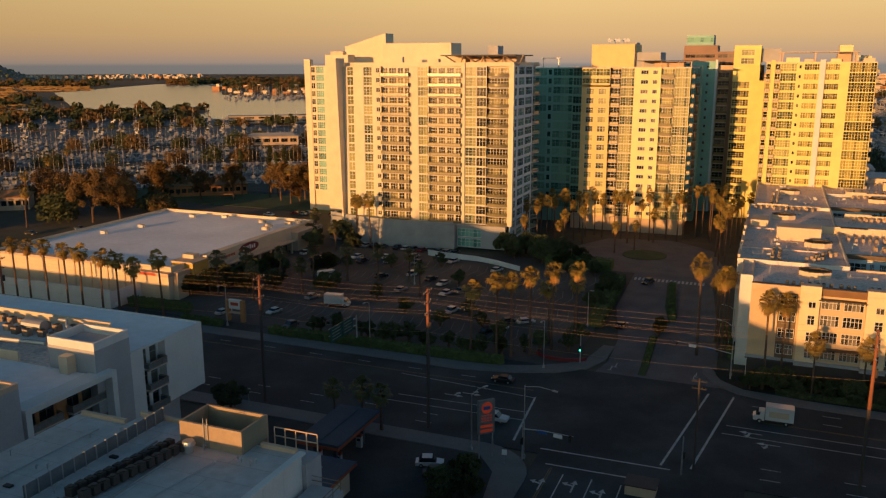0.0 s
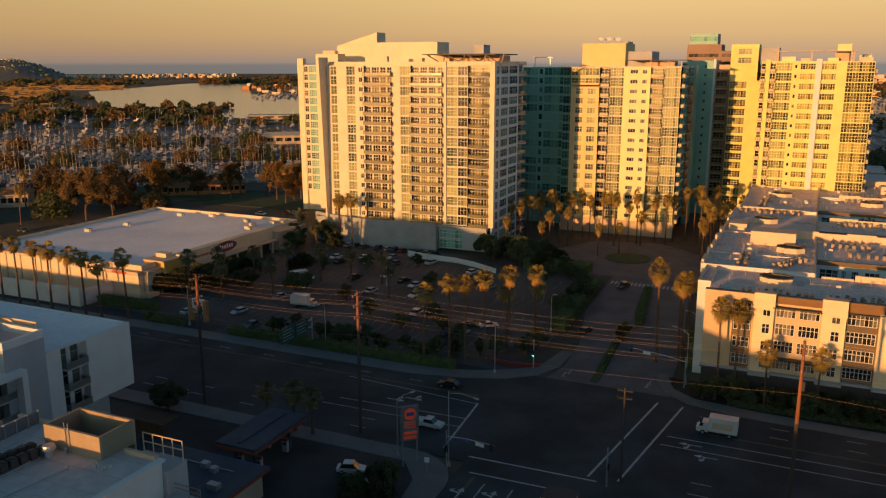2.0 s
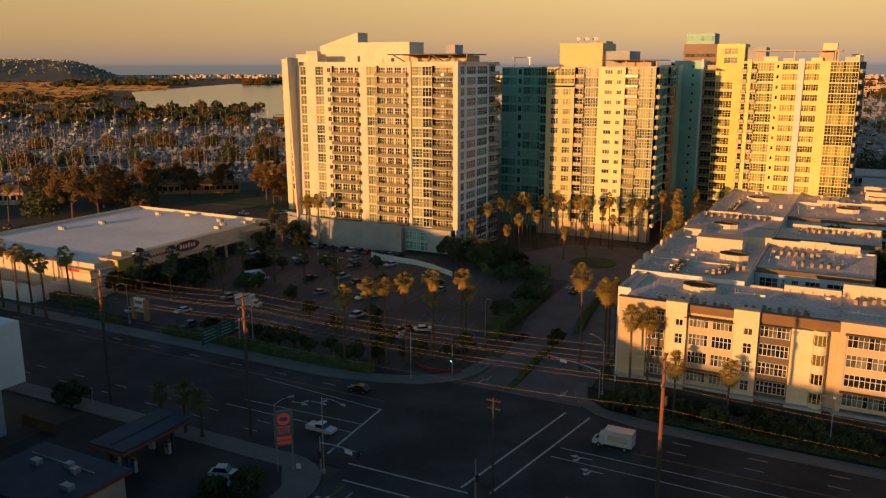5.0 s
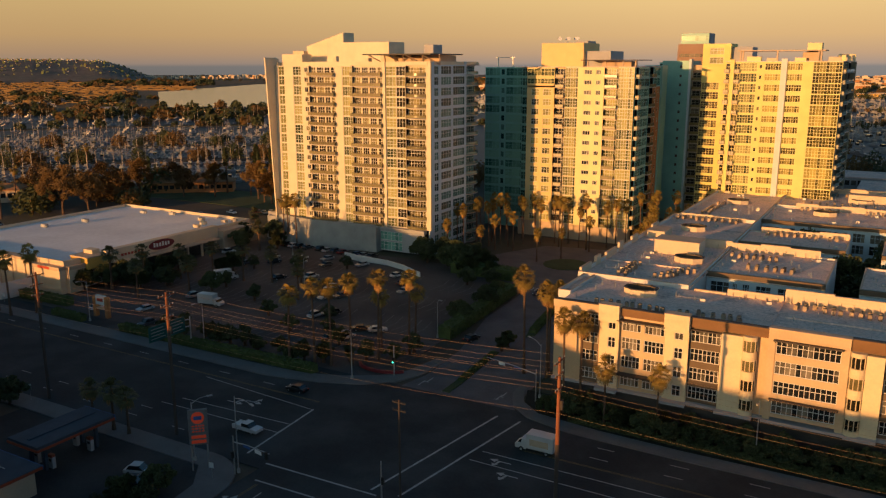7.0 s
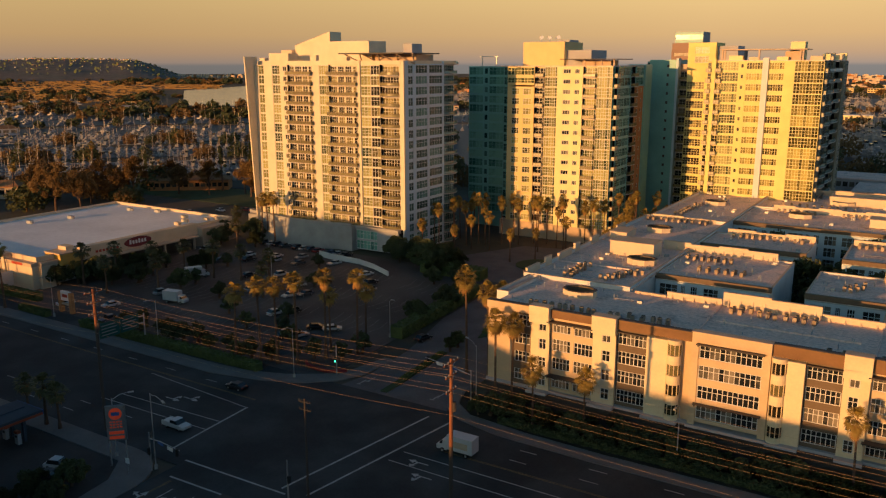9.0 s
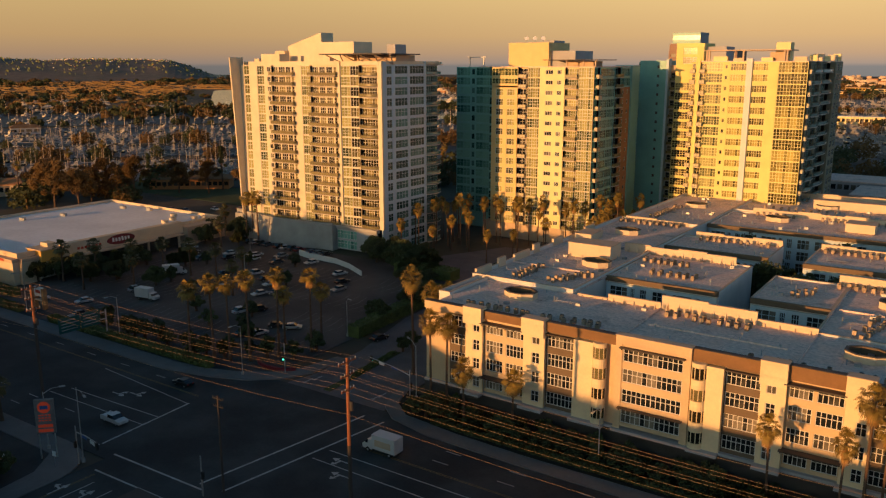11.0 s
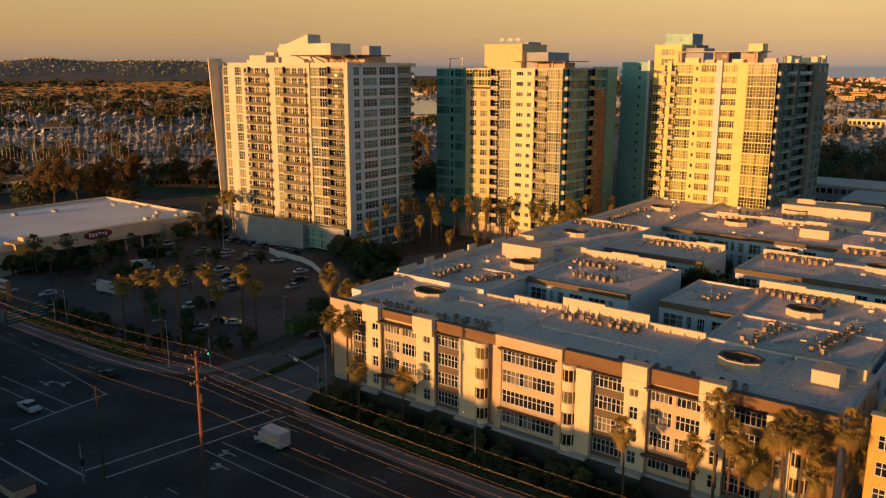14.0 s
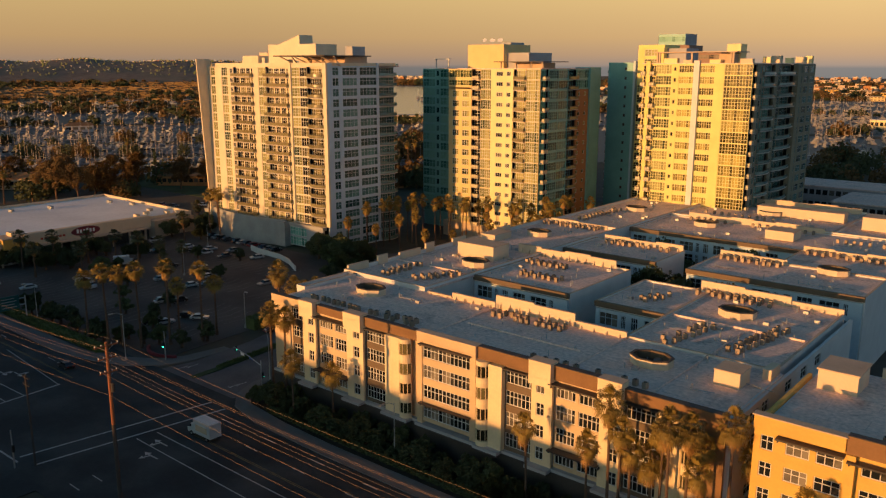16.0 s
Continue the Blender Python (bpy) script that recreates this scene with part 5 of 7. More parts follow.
# ---- white modern building and its lower neighbour ----
def modern_block():
    t = thing("modern_apartment_building", pose(-86.8, 106.5, 0), "white modern apartment building with a flat roof and recessed balconies", "building")
    part("wall", MB(WHITE).box(-60, -9.0, 7.3, 0, 0, 17.8).box(-60, -16.5, 7.3, -1.6, -9.0, 17.8).box(-1.6, -16.5, 7.3, 0, -13.9, 17.8), t)
    part("roof", MB(ROOFW).box(-59.5, -8.4, 17.8, -0.3, -0.3, 17.95).box(-10.5, -16.2, 17.8, -0.3, -8.4, 17.95), t)
    part("undercroft", MB(GREYW).box(-60, -15, 0, -4, -2, 7.3), t)
    part("parapet", MB(WHITE).box(-60, -0.35, 17.8, 0, 0, 18.1).box(-0.35, -16.4, 17.8, 0, -0.35, 18.1), t)
    facade(t, pose(-1.35, -13.9, 0, 0, 0, 90), 7.4, 3.45, 3, [BAL(0, 4.9, d=0.2, proj=1.9, b=(0.5, 4.6), w=[(0.5, 2.2), (2.9, 4.4)], gm=GLASSD, panel=FENCEM)], WHITE, fm=FRAMEG)
    # open-topped stair tower
    part("stair_tower", MB(GREYW).box(-8.7, -23.3, 0, 0, -16.5, 20.6), t)
    for x0, y0, x1, y1 in ((-8.7, -23.3, 0, -22.9), (-8.7, -16.9, 0, -16.5), (-0.4, -22.9, 0, -16.9), (-8.7, -22.9, -8.3, -16.9)):
        part("tower_parapet", MB(WHITE).box(x0, y0, 20.6, x1, y1, 21.8), t)
    part("tower_pillar", MB(CREAM).box(-5.2, -24.9, 17.2, -3.6, -23.3, 19.8), t)
    # terrace wing with a deep white frame round wood-lined balconies
    part("terrace_wing", MB(WHITE).box(-30, -36.6, 0, -1.4, -23.4, 17.0), t)
    part("terrace_roof", MB(ROOFW).box(-29.8, -36.4, 17.0, 1.0, -23.5, 17.15), t)
    part("frame", MB(WHITE).box(-1.4, -36.6, 16.5, 1.4, -20.9, 17.3).box(-1.4, -21.8, 0, 1.4, -20.9, 16.5).box(-1.4, -36.6, 0, 1.4, -35.7, 16.5), t, "white box frame round the balconies")
    facade(t, pose(-1.2, -35.6, 0, 0, 0, 90), 3.2, 3.3, 4, [BAL(0, 6.0, d=0.2, proj=1.3, w=[(0.3, 2.6), (3.2, 5.7)], gm=GLASSD, panel=FENCEM), W(6.0, 7.6), BAL(7.6, 13.7, d=0.2, proj=1.3, w=[(0.3, 2.4), (3.0, 5.8)], gm=GLASSD, panel=FENCEM)], RUST, fm=TRIM)
    part("side_block", MB(GREYW).box(-24, -60, 0, 1.4, -37.2, 20.6), t)
    for x0, y0, x1, y1 in ((-24, -37.6, 1.4, -37.2), (1.0, -60, 1.4, -37.6)):
        part("side_parapet", MB(TAN).box(x0, y0, 20.6, x1, y1, 21.3), t)
    part("low_frame", MB(WHITE).box(1.45, -47, 0, 3.4, -38.4, 13.0), t)
    # sunken plant deck
    part("plant_screen", MB(CREAM).box(-45, -8.9, 17.8, -11, -8.6, 19.2), t)
    part("plant_screen", MB(CREAM).box(-45, -23.3, 17.0, -15, -23.0, 18.6), t)
    part("plant_deck", MB(ROOFG).box(-45, -22.9, 0, -8.75, -16.5, 16.9), t)
    part("duct", MB(GALV).tube([(-24.5, -13.4, 18.9), (-20.4, -13.4, 18.9)], [0.95, 0.95], 12), t, "round galvanised duct drum")
    part("duct", MB(GALV).tube([(-20, -11, 19.4), (-18, -11, 19.4), (-17, -12, 18.9), (-13, -13.4, 18.7)], [0.28, 0.28, 0.28, 0.28], 8), t, "bent galvanised duct")
    part("duct", MB(GALV).tube([(-14, -19, 18.6), (-24, -20, 18.6), (-32, -20, 18.6)], [0.4, 0.4, 0.4], 8), t)
    rr = random.Random(8)
    for k in range(22):
        x, y = -12 - (k % 11) * 2.6, -15.6 + (k // 11) * 3.6 + rr.uniform(-0.5, 0.5)
        u = part("roof_unit", MB(ACM).box(x, y, 17.8, x + 1.2, y + 1.0, 18.9), t, "dark roof condenser")
        part("fan", MB(BLACK).tube([(x + 0.6, y + 0.5, 18.9), (x + 0.6, y + 0.5, 19.0)], [0.4, 0.4], 8), u)
    return t


modern_block()


def lower_building():
    t = thing("office_building", pose(-60, 66, 0), "low grey-white building with plant rows on its flat roof", "building")
    R0 = 20.5
    for x0, x1, y1 in ((-12.6, -5.5, 0.7), (-5.5, 3.4, 3.0), (3.4, 16.7, 1.5)):
        part("wall", MB(WHITE).box(x0, -56, 0, x1, y1, R0 - 0.05), t)
        part("roof", MB(ROOFL).box(x0, -55.7, R0 - 0.05, x1 - (0.3 if x1 > 10 else 0), y1 - 0.35, R0 + 0.03), t)
    part("roof_edge", MB(WHITE).box(16.4, -55.7, R0 - 0.05, 17.2, 1.6, R0 + 0.2), t)
    for x0, x1, y in ((-12, -5.6, 0.5), (-5.5, 1.2, 2.8), (12, 16.3, 1.3)):
        part("coping", MB(TAN).box(x0, y - 0.25, R0 + 0.03, x1, y + 0.2, R0 + 0.5), t)
    # open roof enclosure; its right side is coloured darker for shade
    for x0, y0, x1, y1 in ((3.4, -1.2, 11.3, -0.9), (3.4, 3.3, 11.3, 3.6), (3.4, -0.9, 3.7, 3.3), (11.0, -0.9, 11.3, 3.3)):
        part("roof_screen", MB(SIDEG if x0 > 10 else DUSKTAN).box(x0, y0, R0 if y0 < 3 else 0.1, x1, y1, 23.1), t, "roof enclosure side greyed for shade" if x0 > 10 else "tan roof enclosure open to the sky")
    lad = MB(GALV)
    for x in (6.6, 7.1):
        lad.tube([(x, -1.3, R0), (x, -1.3, 23.9)], [0.05, 0.05], 5)
    for k in range(9):
        lad.tube([(6.6, -1.3, R0 + 0.35 * k), (7.1, -1.3, R0 + 0.35 * k)], [0.03, 0.03], 4)
    part("ladder", lad, t, "thin roof ladder")
    # screen fence with posts
    f = MB(FENCEM)
    f.box(-2.05, -16.5, R0 + 0.15, -1.95, 2.6, R0 + 1.6)
    part("roof_fence", f, t, "grey screen fence along the roof")
    for k in range(14):
        part("fence_post", MB(GALV).box(-2.12, -16.4 + k * 1.45, R0, -1.88, -16.28 + k * 1.45, R0 + 1.7), t)
    for k in range(12):
        for j in range(2):
            x, y = 1.0 + j * 1.6 + 0.18 * k, -14.6 + k * 1.02
            u = part("roof_unit", MB(TRIM).box(x, y, R0 + 0.25, x + 0.85, y + 0.8, R0 + 1.15), t, "dark roof condenser")
            part("fan", MB(BLACK).tube([(x + 0.42, y + 0.4, R0 + 1.15), (x + 0.42, y + 0.4, R0 + 1.24)], [0.33, 0.33], 8), u)
    part("unit_rail", MB(GALV).box(0.8, -15.0, R0 + 0.05, 1.0, -2, R0 + 0.25), t)
    part("unit_rail", MB(GALV).box(4.9, -15.0, R0 + 0.05, 5.1, -2, R0 + 0.25), t)
    part("roof_vent", MB(GALV).tube([(5.6, -2.6, R0), (5.6, -2.6, R0 + 0.9), (5.6, -2.6, R0 + 0.9), (5.6, -2.6, R0 + 1.3)], [0.5, 0.5, 0.75, 0.6], 12), t, "round pale roof vent")
    rr = random.Random(4)
    for k in range(30):
        x, y = rr.uniform(-13, 15.5), rr.uniform(-17, 0)
        if abs(x + 2) > 0.4 and not (0.7 < x < 5.2 and y < -2):
            if k % 4 == 0:
                part("roof_hatch", MB(BLACK).box(x, y, R0, x + 0.9, y + 0.5, R0 + 0.22), t, "small dark roof hatch")
            else:
                h = rr.uniform(0.35, 0.7)
                part("vent_pipe", MB(GALV).tube([(x, y, R0), (x, y, R0 + h), (x + 0.15, y, R0 + h + 0.12), (x + 0.3, y, R0 + h)], [0.07, 0.07, 0.07, 0.07], 6), t)
    part("roof_pipe", MB(GALV).tube([(8.0, -16, R0 + 0.15), (9.6, -4, R0 + 0.15)], [0.06, 0.06], 6), t)
    part("roof_pipe", MB(GALV).tube([(-8.0, -18, R0 + 0.15), (-7.2, -2, R0 + 0.15)], [0.06, 0.06], 6), t)
    # glazed corner room with a terrace
    facade(t, pose(16.75, -9, 0, 0, 0, 90), 13.5, 3.45, 2, [WIN(0, 10.4, w=[(0.4, 3.4), (3.9, 7.0), (7.5, 10.0)], sill=0.25, head=3.0, cols=2)], WHITE, fm=TEAL, gm=GLASST)
    part("terrace", MB(GREYW).box(17.3, -8, 0, 21.0, 2.5, 16.6), t)
    part("terrace", MB(GREYW).box(11.4, 1.55, 0, 17.2, 4.6, 19.2), t)
    g = MB(RAIL)
    for a, b in (((17.4, 2.3, 17.7), (20.8, 2.3, 17.7)), ((20.8, 2.3, 17.7), (20.8, -8, 17.7)), ((17.4, 2.3, 17.2), (20.8, 2.3, 17.2)), ((20.8, 2.3, 17.2), (20.8, -8, 17.2))):
        g.tube([a, b], [0.05, 0.05], 5)
    for k in range(7):
        g.tube([(20.8, 2.3 - 1.6 * k, 16.6), (20.8, 2.3 - 1.6 * k, 17.7)], [0.05, 0.05], 5)
    part("terrace_rail", g, t)
    g = MB(TAN)
    for z in (20.4, 21.4):
        g.tube([(11.6, 4.3, z), (17.0, 4.3, z)], [0.07, 0.07], 6)
    for k in range(5):
        g.tube([(11.6 + 1.35 * k, 4.3, 19.2), (11.6 + 1.35 * k, 4.3, 21.4)], [0.07, 0.07], 6)
    part("stair_rail", g, t, "tan stair railing")
    return t


lower_building()


# ---- unseen blocks added across the boulevard, behind the eye, to shade the street ----
def shade_block(x0, y0, x1, y1, h):
    t = thing("shade_building", pose((x0 + x1) / 2, (y0 + y1) / 2, 0), "unseen plain block added on the near side to shade the street", "building")
    w, d = (x1 - x0) / 2, (y1 - y0) / 2
    part("wall", MB(CREAM).box(-w, -d, 0, w, d, h), t)
    part("roof", MB(ROOFG).box(-w + 0.3, -d + 0.3, h, w - 0.3, d - 0.3, h + 0.1), t)


shade_block(8, 36, 60, 66, 15.0)
shade_block(62, 36, 125, 62, 14.4)
shade_block(-112, 26, -46, 44, 23.1)
shade_block(-58, 2, 6, 14, 17.6)
shade_block(-164, 62, -137, 106, 21.0)
shade_block(-320, 40, -166, 90, 8.5)
shade_block(126, 30, 230, 70, 12.5)
shade_block(-150, -60, 160, -20, 22.0)
MB.base = 0.0


# ---- planting ----
def palm_meshes(seed, height, crown=2.3, skirt=1.0, n=7, wide=0.11, leaf=PALM, fans=46):
    rnd = random.Random(seed)
    lean = (rnd.uniform(-0.5, 0.5), rnd.uniform(-0.5, 0.5))
    path = [(lean[0] * s * s, lean[1] * s * s, height * s) for s in (0, 0.15, 0.4, 0.7, 1.0)]
    trunk = MB(BARK).tube(path, [0.42, 0.30, 0.25, 0.22, 0.24], 7)
    hx, hy = lean
    fr, dry = MB(leaf), MB(PALMDRY)

    def fan(mb, az, el, length, blade, droop):
        d = Vector((math.cos(az) * math.cos(el), math.sin(az) * math.cos(el), math.sin(el)))
        side = Vector((-math.sin(az), math.cos(az), 0))
        up = side.cross(d) * -1
        base = Vector((hx, hy, height - 0.1))
        hub = base + d * length
        for k in range(n):
            a = radians(-75 + 150 * k / (n - 1))
            w = d * math.cos(a) + side * math.sin(a)
            tip = hub + w * blade * (1 - 0.12 * abs(a)) - Vector((0, 0, droop * blade * (0.5 + rnd.random() * 0.6)))
            s2 = (side * math.cos(a) - d * math.sin(a)) * blade * wide
            mid = hub + w * blade * 0.5 + up * 0.06
            mb.quad(tuple(hub), tuple(mid - s2), tuple(tip), tuple(mid + s2))
        p = side * 0.035
        mb.quad(tuple(base - p), tuple(base + p), tuple(hub + p), tuple(hub - p))

    for k in range(fans):
        el = radians(rnd.uniform(-5, 85) if k > fans // 2 else rnd.uniform(-55, 15))
        fan(fr, 2.4 * k + rnd.uniform(-0.3, 0.3), el, crown * rnd.uniform(0.42, 0.66), crown * rnd.uniform(0.42, 0.56), 0.42)
    for k in range(int(26 * skirt)):
        fan(dry, rnd.uniform(0, 6.28), radians(rnd.uniform(-85, -50)), crown * rnd.uniform(0.3, 0.85), crown * 0.36, 0.5)
    return trunk.mesh("trunk"), fr.mesh("crown"), dry.mesh("dead_fronds") if dry.v else None


PALMS, BIG = [], []
for i, (hh, cr, sk) in enumerate(((14.2, 2.05, 1.0), (13.2, 1.95, 0.7), (15.6, 2.1, 1.2), (9.0, 1.9, 0.6), (11.4, 2.0, 0.9), (17.5, 2.0, 1.3))):
    PALMS.append((hh, palm_meshes(30 + i, hh, cr * 1.22, sk)))
for i, (hh, cr, sk) in enumerate(((17.5, 2.3, 1.3), (11.4, 2.5, 0.7), (14.6, 2.3, 1.1))):
    BIG.append((hh, palm_meshes(50 + i, hh, cr * 1.16, sk, 9, 0.06, fans=60)))
# same palms with shade put into the frond colour
SHADY = [(hh, palm_meshes(60 + i, hh, 2.4, 0.4, 7, 0.11, SHADEPALM)) for i, hh in enumerate((7.5, 9.0, 5.0))]


def palm(x, y, top, label, group, kinds=PALMS, wide=1.0):
    """A fan palm whose crown sits at the level top, from the nearest kind."""
    base = gz(y)
    h = top - base
    hh, (tr, cr, dr) = min(kinds, key=lambda p: abs(p[0] - h))
    s = h / hh
    t = thing("palm_tree", pose(x, y, base, 0, 0, random.uniform(0, 360)) @ Matrix.Diagonal((min(s, 1.15) * wide, min(s, 1.15) * wide, s, 1)), label, "palm tree", group)
    part("trunk", tr, t)
    part("crown", cr, t, "sunlit fan-shaped fronds")
    if dr:
        part("dead_fronds", dr, t, "hanging dry brown fronds")
    return t


TALL = "tall fan palm with a slim trunk and sunlit crown"
for x, y, h in ((-38.8, 176.4, 15.2), (-42.8, 170.5, 16.0), (-46.3, 165.4, 15.8), (-49.8, 163, 14.9), (-52.6, 161, 15.2), (-57.8, 159, 13.4), (-44.4, 174, 10.7), (-40, 181, 11)):
    palm(x, y, h, "fan palm in the car park with a golden crown", "palms in the car park")
for x, y, h in ((-190, 151.6, 14.6), (-183, 151.8, 14.6), (-178.5, 152, 14.4), (-172.4, 152.2, 14.8), (-165.5, 152, 14.4), (-161, 152.4, 14.0), (-153.6, 151.6, 13.6), (-148.6, 152, 13.8), (-142.4, 151.2, 12.4), (-138.2, 155.6, 13.6)):
    palm(x, y, h, "fan palm beside the white boundary wall", "palms along the boundary wall")
for x, y, h in ((-12.2, 178, 18.4), (-7.2, 178, 16.2), (-8.2, 181.5, 14.6), (-6.5, 183, 15.2), (-9.0, 187, 12.8), (1.6, 164.6, 15.4), (4.6, 165.2, 15)):
    palm(x, y, h, "fan palm beside the entrance drive", "palms along the entrance drive", BIG, 0.86)
for x, y, h in ((10.3, 162.1, 8.8), (19, 163.6, 8.4), (60.2, 162.2, 11.2), (69.2, 163, 11.3), (72, 163.6, 17.6), (78.8, 164.6, 15.2), (75.4, 163.2, 12.6), (82.0, 165, 16.4), (84.6, 163.0, 12.4), (86.6, 167.2, 17.4), (96.0, 164.0, 12.0), (88.4, 171, 12), (74.2, 162.2, 14.8), (80.4, 163.2, 17.2), (83.6, 166.0, 14.0), (77.2, 165.4, 10.6)):
    palm(x, y, h, "fan palm against the apartment front", "palms before the apartment block", BIG, 0.76)
for x, y, h in ((-128.5, 240.2, 15.6), (-123.8, 241.2, 16), (-131.5, 246, 15.0)):
    palm(x, y, h, "fan palm beside the podium wall", "palms beside the white tower")
rnd = random.Random(5)
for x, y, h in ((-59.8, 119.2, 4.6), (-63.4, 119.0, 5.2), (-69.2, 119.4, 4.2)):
    palm(x, y, h, "fan palm coloured darker for shade in the service station verge", "palms by the service station", SHADY)
COURT = ((-72, 262, 14), (-70.5, 268, 15), (-69, 274, 13.5), (-66, 279, 15.5), (-71.5, 281, 13), (-68, 286, 14.5), (-63, 258, 9.0), (-60, 283, 14), (-57, 288, 15), (-54, 284, 13.8), (-51, 289, 14.5), (-48, 285, 15.5), (-44.5, 279, 16),
         (-46, 290, 14), (-41, 287, 12.5), (-38.5, 284, 16.5), (-36, 282, 10.0), (-33, 290, 14), (-27, 292, 14.5), (-29, 286, 16), (-24, 296, 17), (-19, 300, 17.5), (-17.6, 290, 16.5), (-15, 282, 15.5), (-13.6, 276, 15.8), (-12.4, 270, 15),
         (-12, 262, 16), (-13, 256, 13), (-11.4, 284, 14.5), (-10.4, 290, 14), (-9, 300, 13.5), (-5.5, 304, 14), (-14.6, 268, 12), (-45, 262, 9), (-40, 268, 8.5), (-64, 270, 10), (-75, 256, 10), (-77, 268, 13), (-74, 275, 14), (-73, 288, 14), (-64, 290, 13.5), (-62, 276, 12.5), (-58, 272, 11.5), (-76, 282, 13.5), (-22, 306, 16), (-16, 310, 16), (-31, 300, 12))
for x, y, h in COURT:
    palm(x + rnd.uniform(-0.6, 0.6), y + rnd.uniform(-0.6, 0.6), h, TALL, "palms round the forecourt", wide=0.74)
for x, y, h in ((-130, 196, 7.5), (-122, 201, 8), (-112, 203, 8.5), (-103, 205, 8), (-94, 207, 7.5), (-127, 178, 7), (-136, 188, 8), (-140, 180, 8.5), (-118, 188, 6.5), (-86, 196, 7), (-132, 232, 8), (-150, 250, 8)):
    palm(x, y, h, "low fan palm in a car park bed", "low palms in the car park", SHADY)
for x, y, h in ((-196, 306, 15), (-215, 318, 12), (-170, 420, 14), (-176, 432, 15), (-186, 426, 14), (-198, 440, 15), (-206, 430, 15), (-215, 446, 14), (-160, 436, 14), (-226, 440, 14), (-140, 424, 14), (-118, 420, 14), (-290, 250, 15), (-262, 225, 13), (-330, 300, 14), (-360, 340, 14)):
    palm(x, y, h, "distant fan palm with a golden crown", "palms near the harbour")


def tree_meshes(seed, h, spread, leaf, narrow=False, n_leaf=5200, lsize=0.26):
    rnd = random.Random(seed)
    tr = MB(BARK)
    tr.tube([(0, 0, 0), (0.1, 0, h * 0.2), (0.2, 0.1, h * 0.42)], [0.45, 0.36, 0.26], 7)
    clumps = []
    n = 34 if not narrow else 22
    for k in range(n):
        a, s = rnd.uniform(0, 6.28), rnd.random() ** 0.6
        z = h * rnd.uniform(0.38, 0.98)
        prof = math.sin(math.pi * min(1, max(0.1, (z / h - 0.25) / 0.8))) if not narrow else max(0.12, 1.05 - z / h) * 0.9
        r = spread * prof * s
        p = Vector((math.cos(a) * r, math.sin(a) * r, z))
        clumps.append((p, spread * rnd.uniform(0.16, 0.30) * (0.75 if narrow else 1)))
        if k < 12:
            st = Vector((0.15, 0.05, h * rnd.uniform(0.22, 0.42)))
            mid = st.lerp(p, 0.5) + Vector((0, 0, -0.3))
            tr.tube([tuple(st), tuple(mid), tuple(p)], [0.2, 0.13, 0.05], 5, cap=False)
    cr = MB(leaf)
    for k in range(n_leaf):
        p, r = clumps[rnd.randrange(n)]
        d = Vector((rnd.gauss(0, 1), rnd.gauss(0, 1), rnd.gauss(0, 0.75))).normalized() * r * rnd.random() ** 0.35
        q = p + d
        u = Vector((rnd.gauss(0, 1), rnd.gauss(0, 1), rnd.gauss(0, 1))).normalized()
        v = u.orthogonal().normalized()
        u, v = u * lsize * rnd.uniform(0.6, 1.2), v * lsize * rnd.uniform(0.4, 0.8)
        cr.quad(tuple(q - u - v), tuple(q + u - v), tuple(q + u + v), tuple(q - u + v))
    return tr.mesh("trunk"), cr.mesh("crown")


TREES = {
    "olive": [(15, tree_meshes(1, 15, 7.5, LEAFO)), (13, tree_meshes(2, 13, 6.5, LEAFO)), (17, tree_meshes(3, 17, 7, LEAFO))],
    "green": [(9, tree_meshes(4, 9, 5.5, LEAF)), (7, tree_meshes(5, 7, 4.5, LEAF)), (11, tree_meshes(6, 11, 6, LEAF))],
    "pine": [(19, tree_meshes(7, 19, 3.6, LEAF, True)), (16, tree_meshes(8, 16, 3.0, LEAF, True))],
    "small": [(4.5, tree_meshes(9, 4.5, 2.4, LEAF, n_leaf=1100, lsize=0.25)), (5.5, tree_meshes(10, 5.5, 2.2, LEAF, n_leaf=1100, lsize=0.25))],
}


def tree(kind, x, y, h, label, group, base=0.0):
    base += gz(y)
    hh, (tr, cr) = min(TREES[kind], key=lambda p: abs(p[0] - h) + rnd.random() * 1.5)
    s = h / hh
    t = thing("tree", pose(x, y, base, 0, 0, rnd.uniform(0, 360)) @ Matrix.Diagonal((s, s, s, 1)), label, "tree", group)
    part("trunk", tr, t)
    part("crown", cr, t)
    return t


for x, y, h in ((-244, 240, 20), (-236, 246, 17), (-246, 280, 19), (-252, 262, 14), (-272, 252, 16), (-226, 306, 16), (-205, 312, 17), (-196, 318, 16), (-190, 304, 13), (-240, 300, 13), (-275, 285, 15), (-300, 270, 15), (-320, 255, 14), (-262, 316, 13), (-182, 322, 14)):
    tree("olive", x, y, h, "broad tree with reddish-brown sunlit leaves", "trees beyond the supermarket")
for x, y, h in ((-230, 318, 22), (-222, 330, 23), (-213, 322, 21), (-218, 336, 22), (-262, 300, 18)):
    tree("pine", x, y, h, "tall narrow dark conifer", "conifers beyond the lawn")
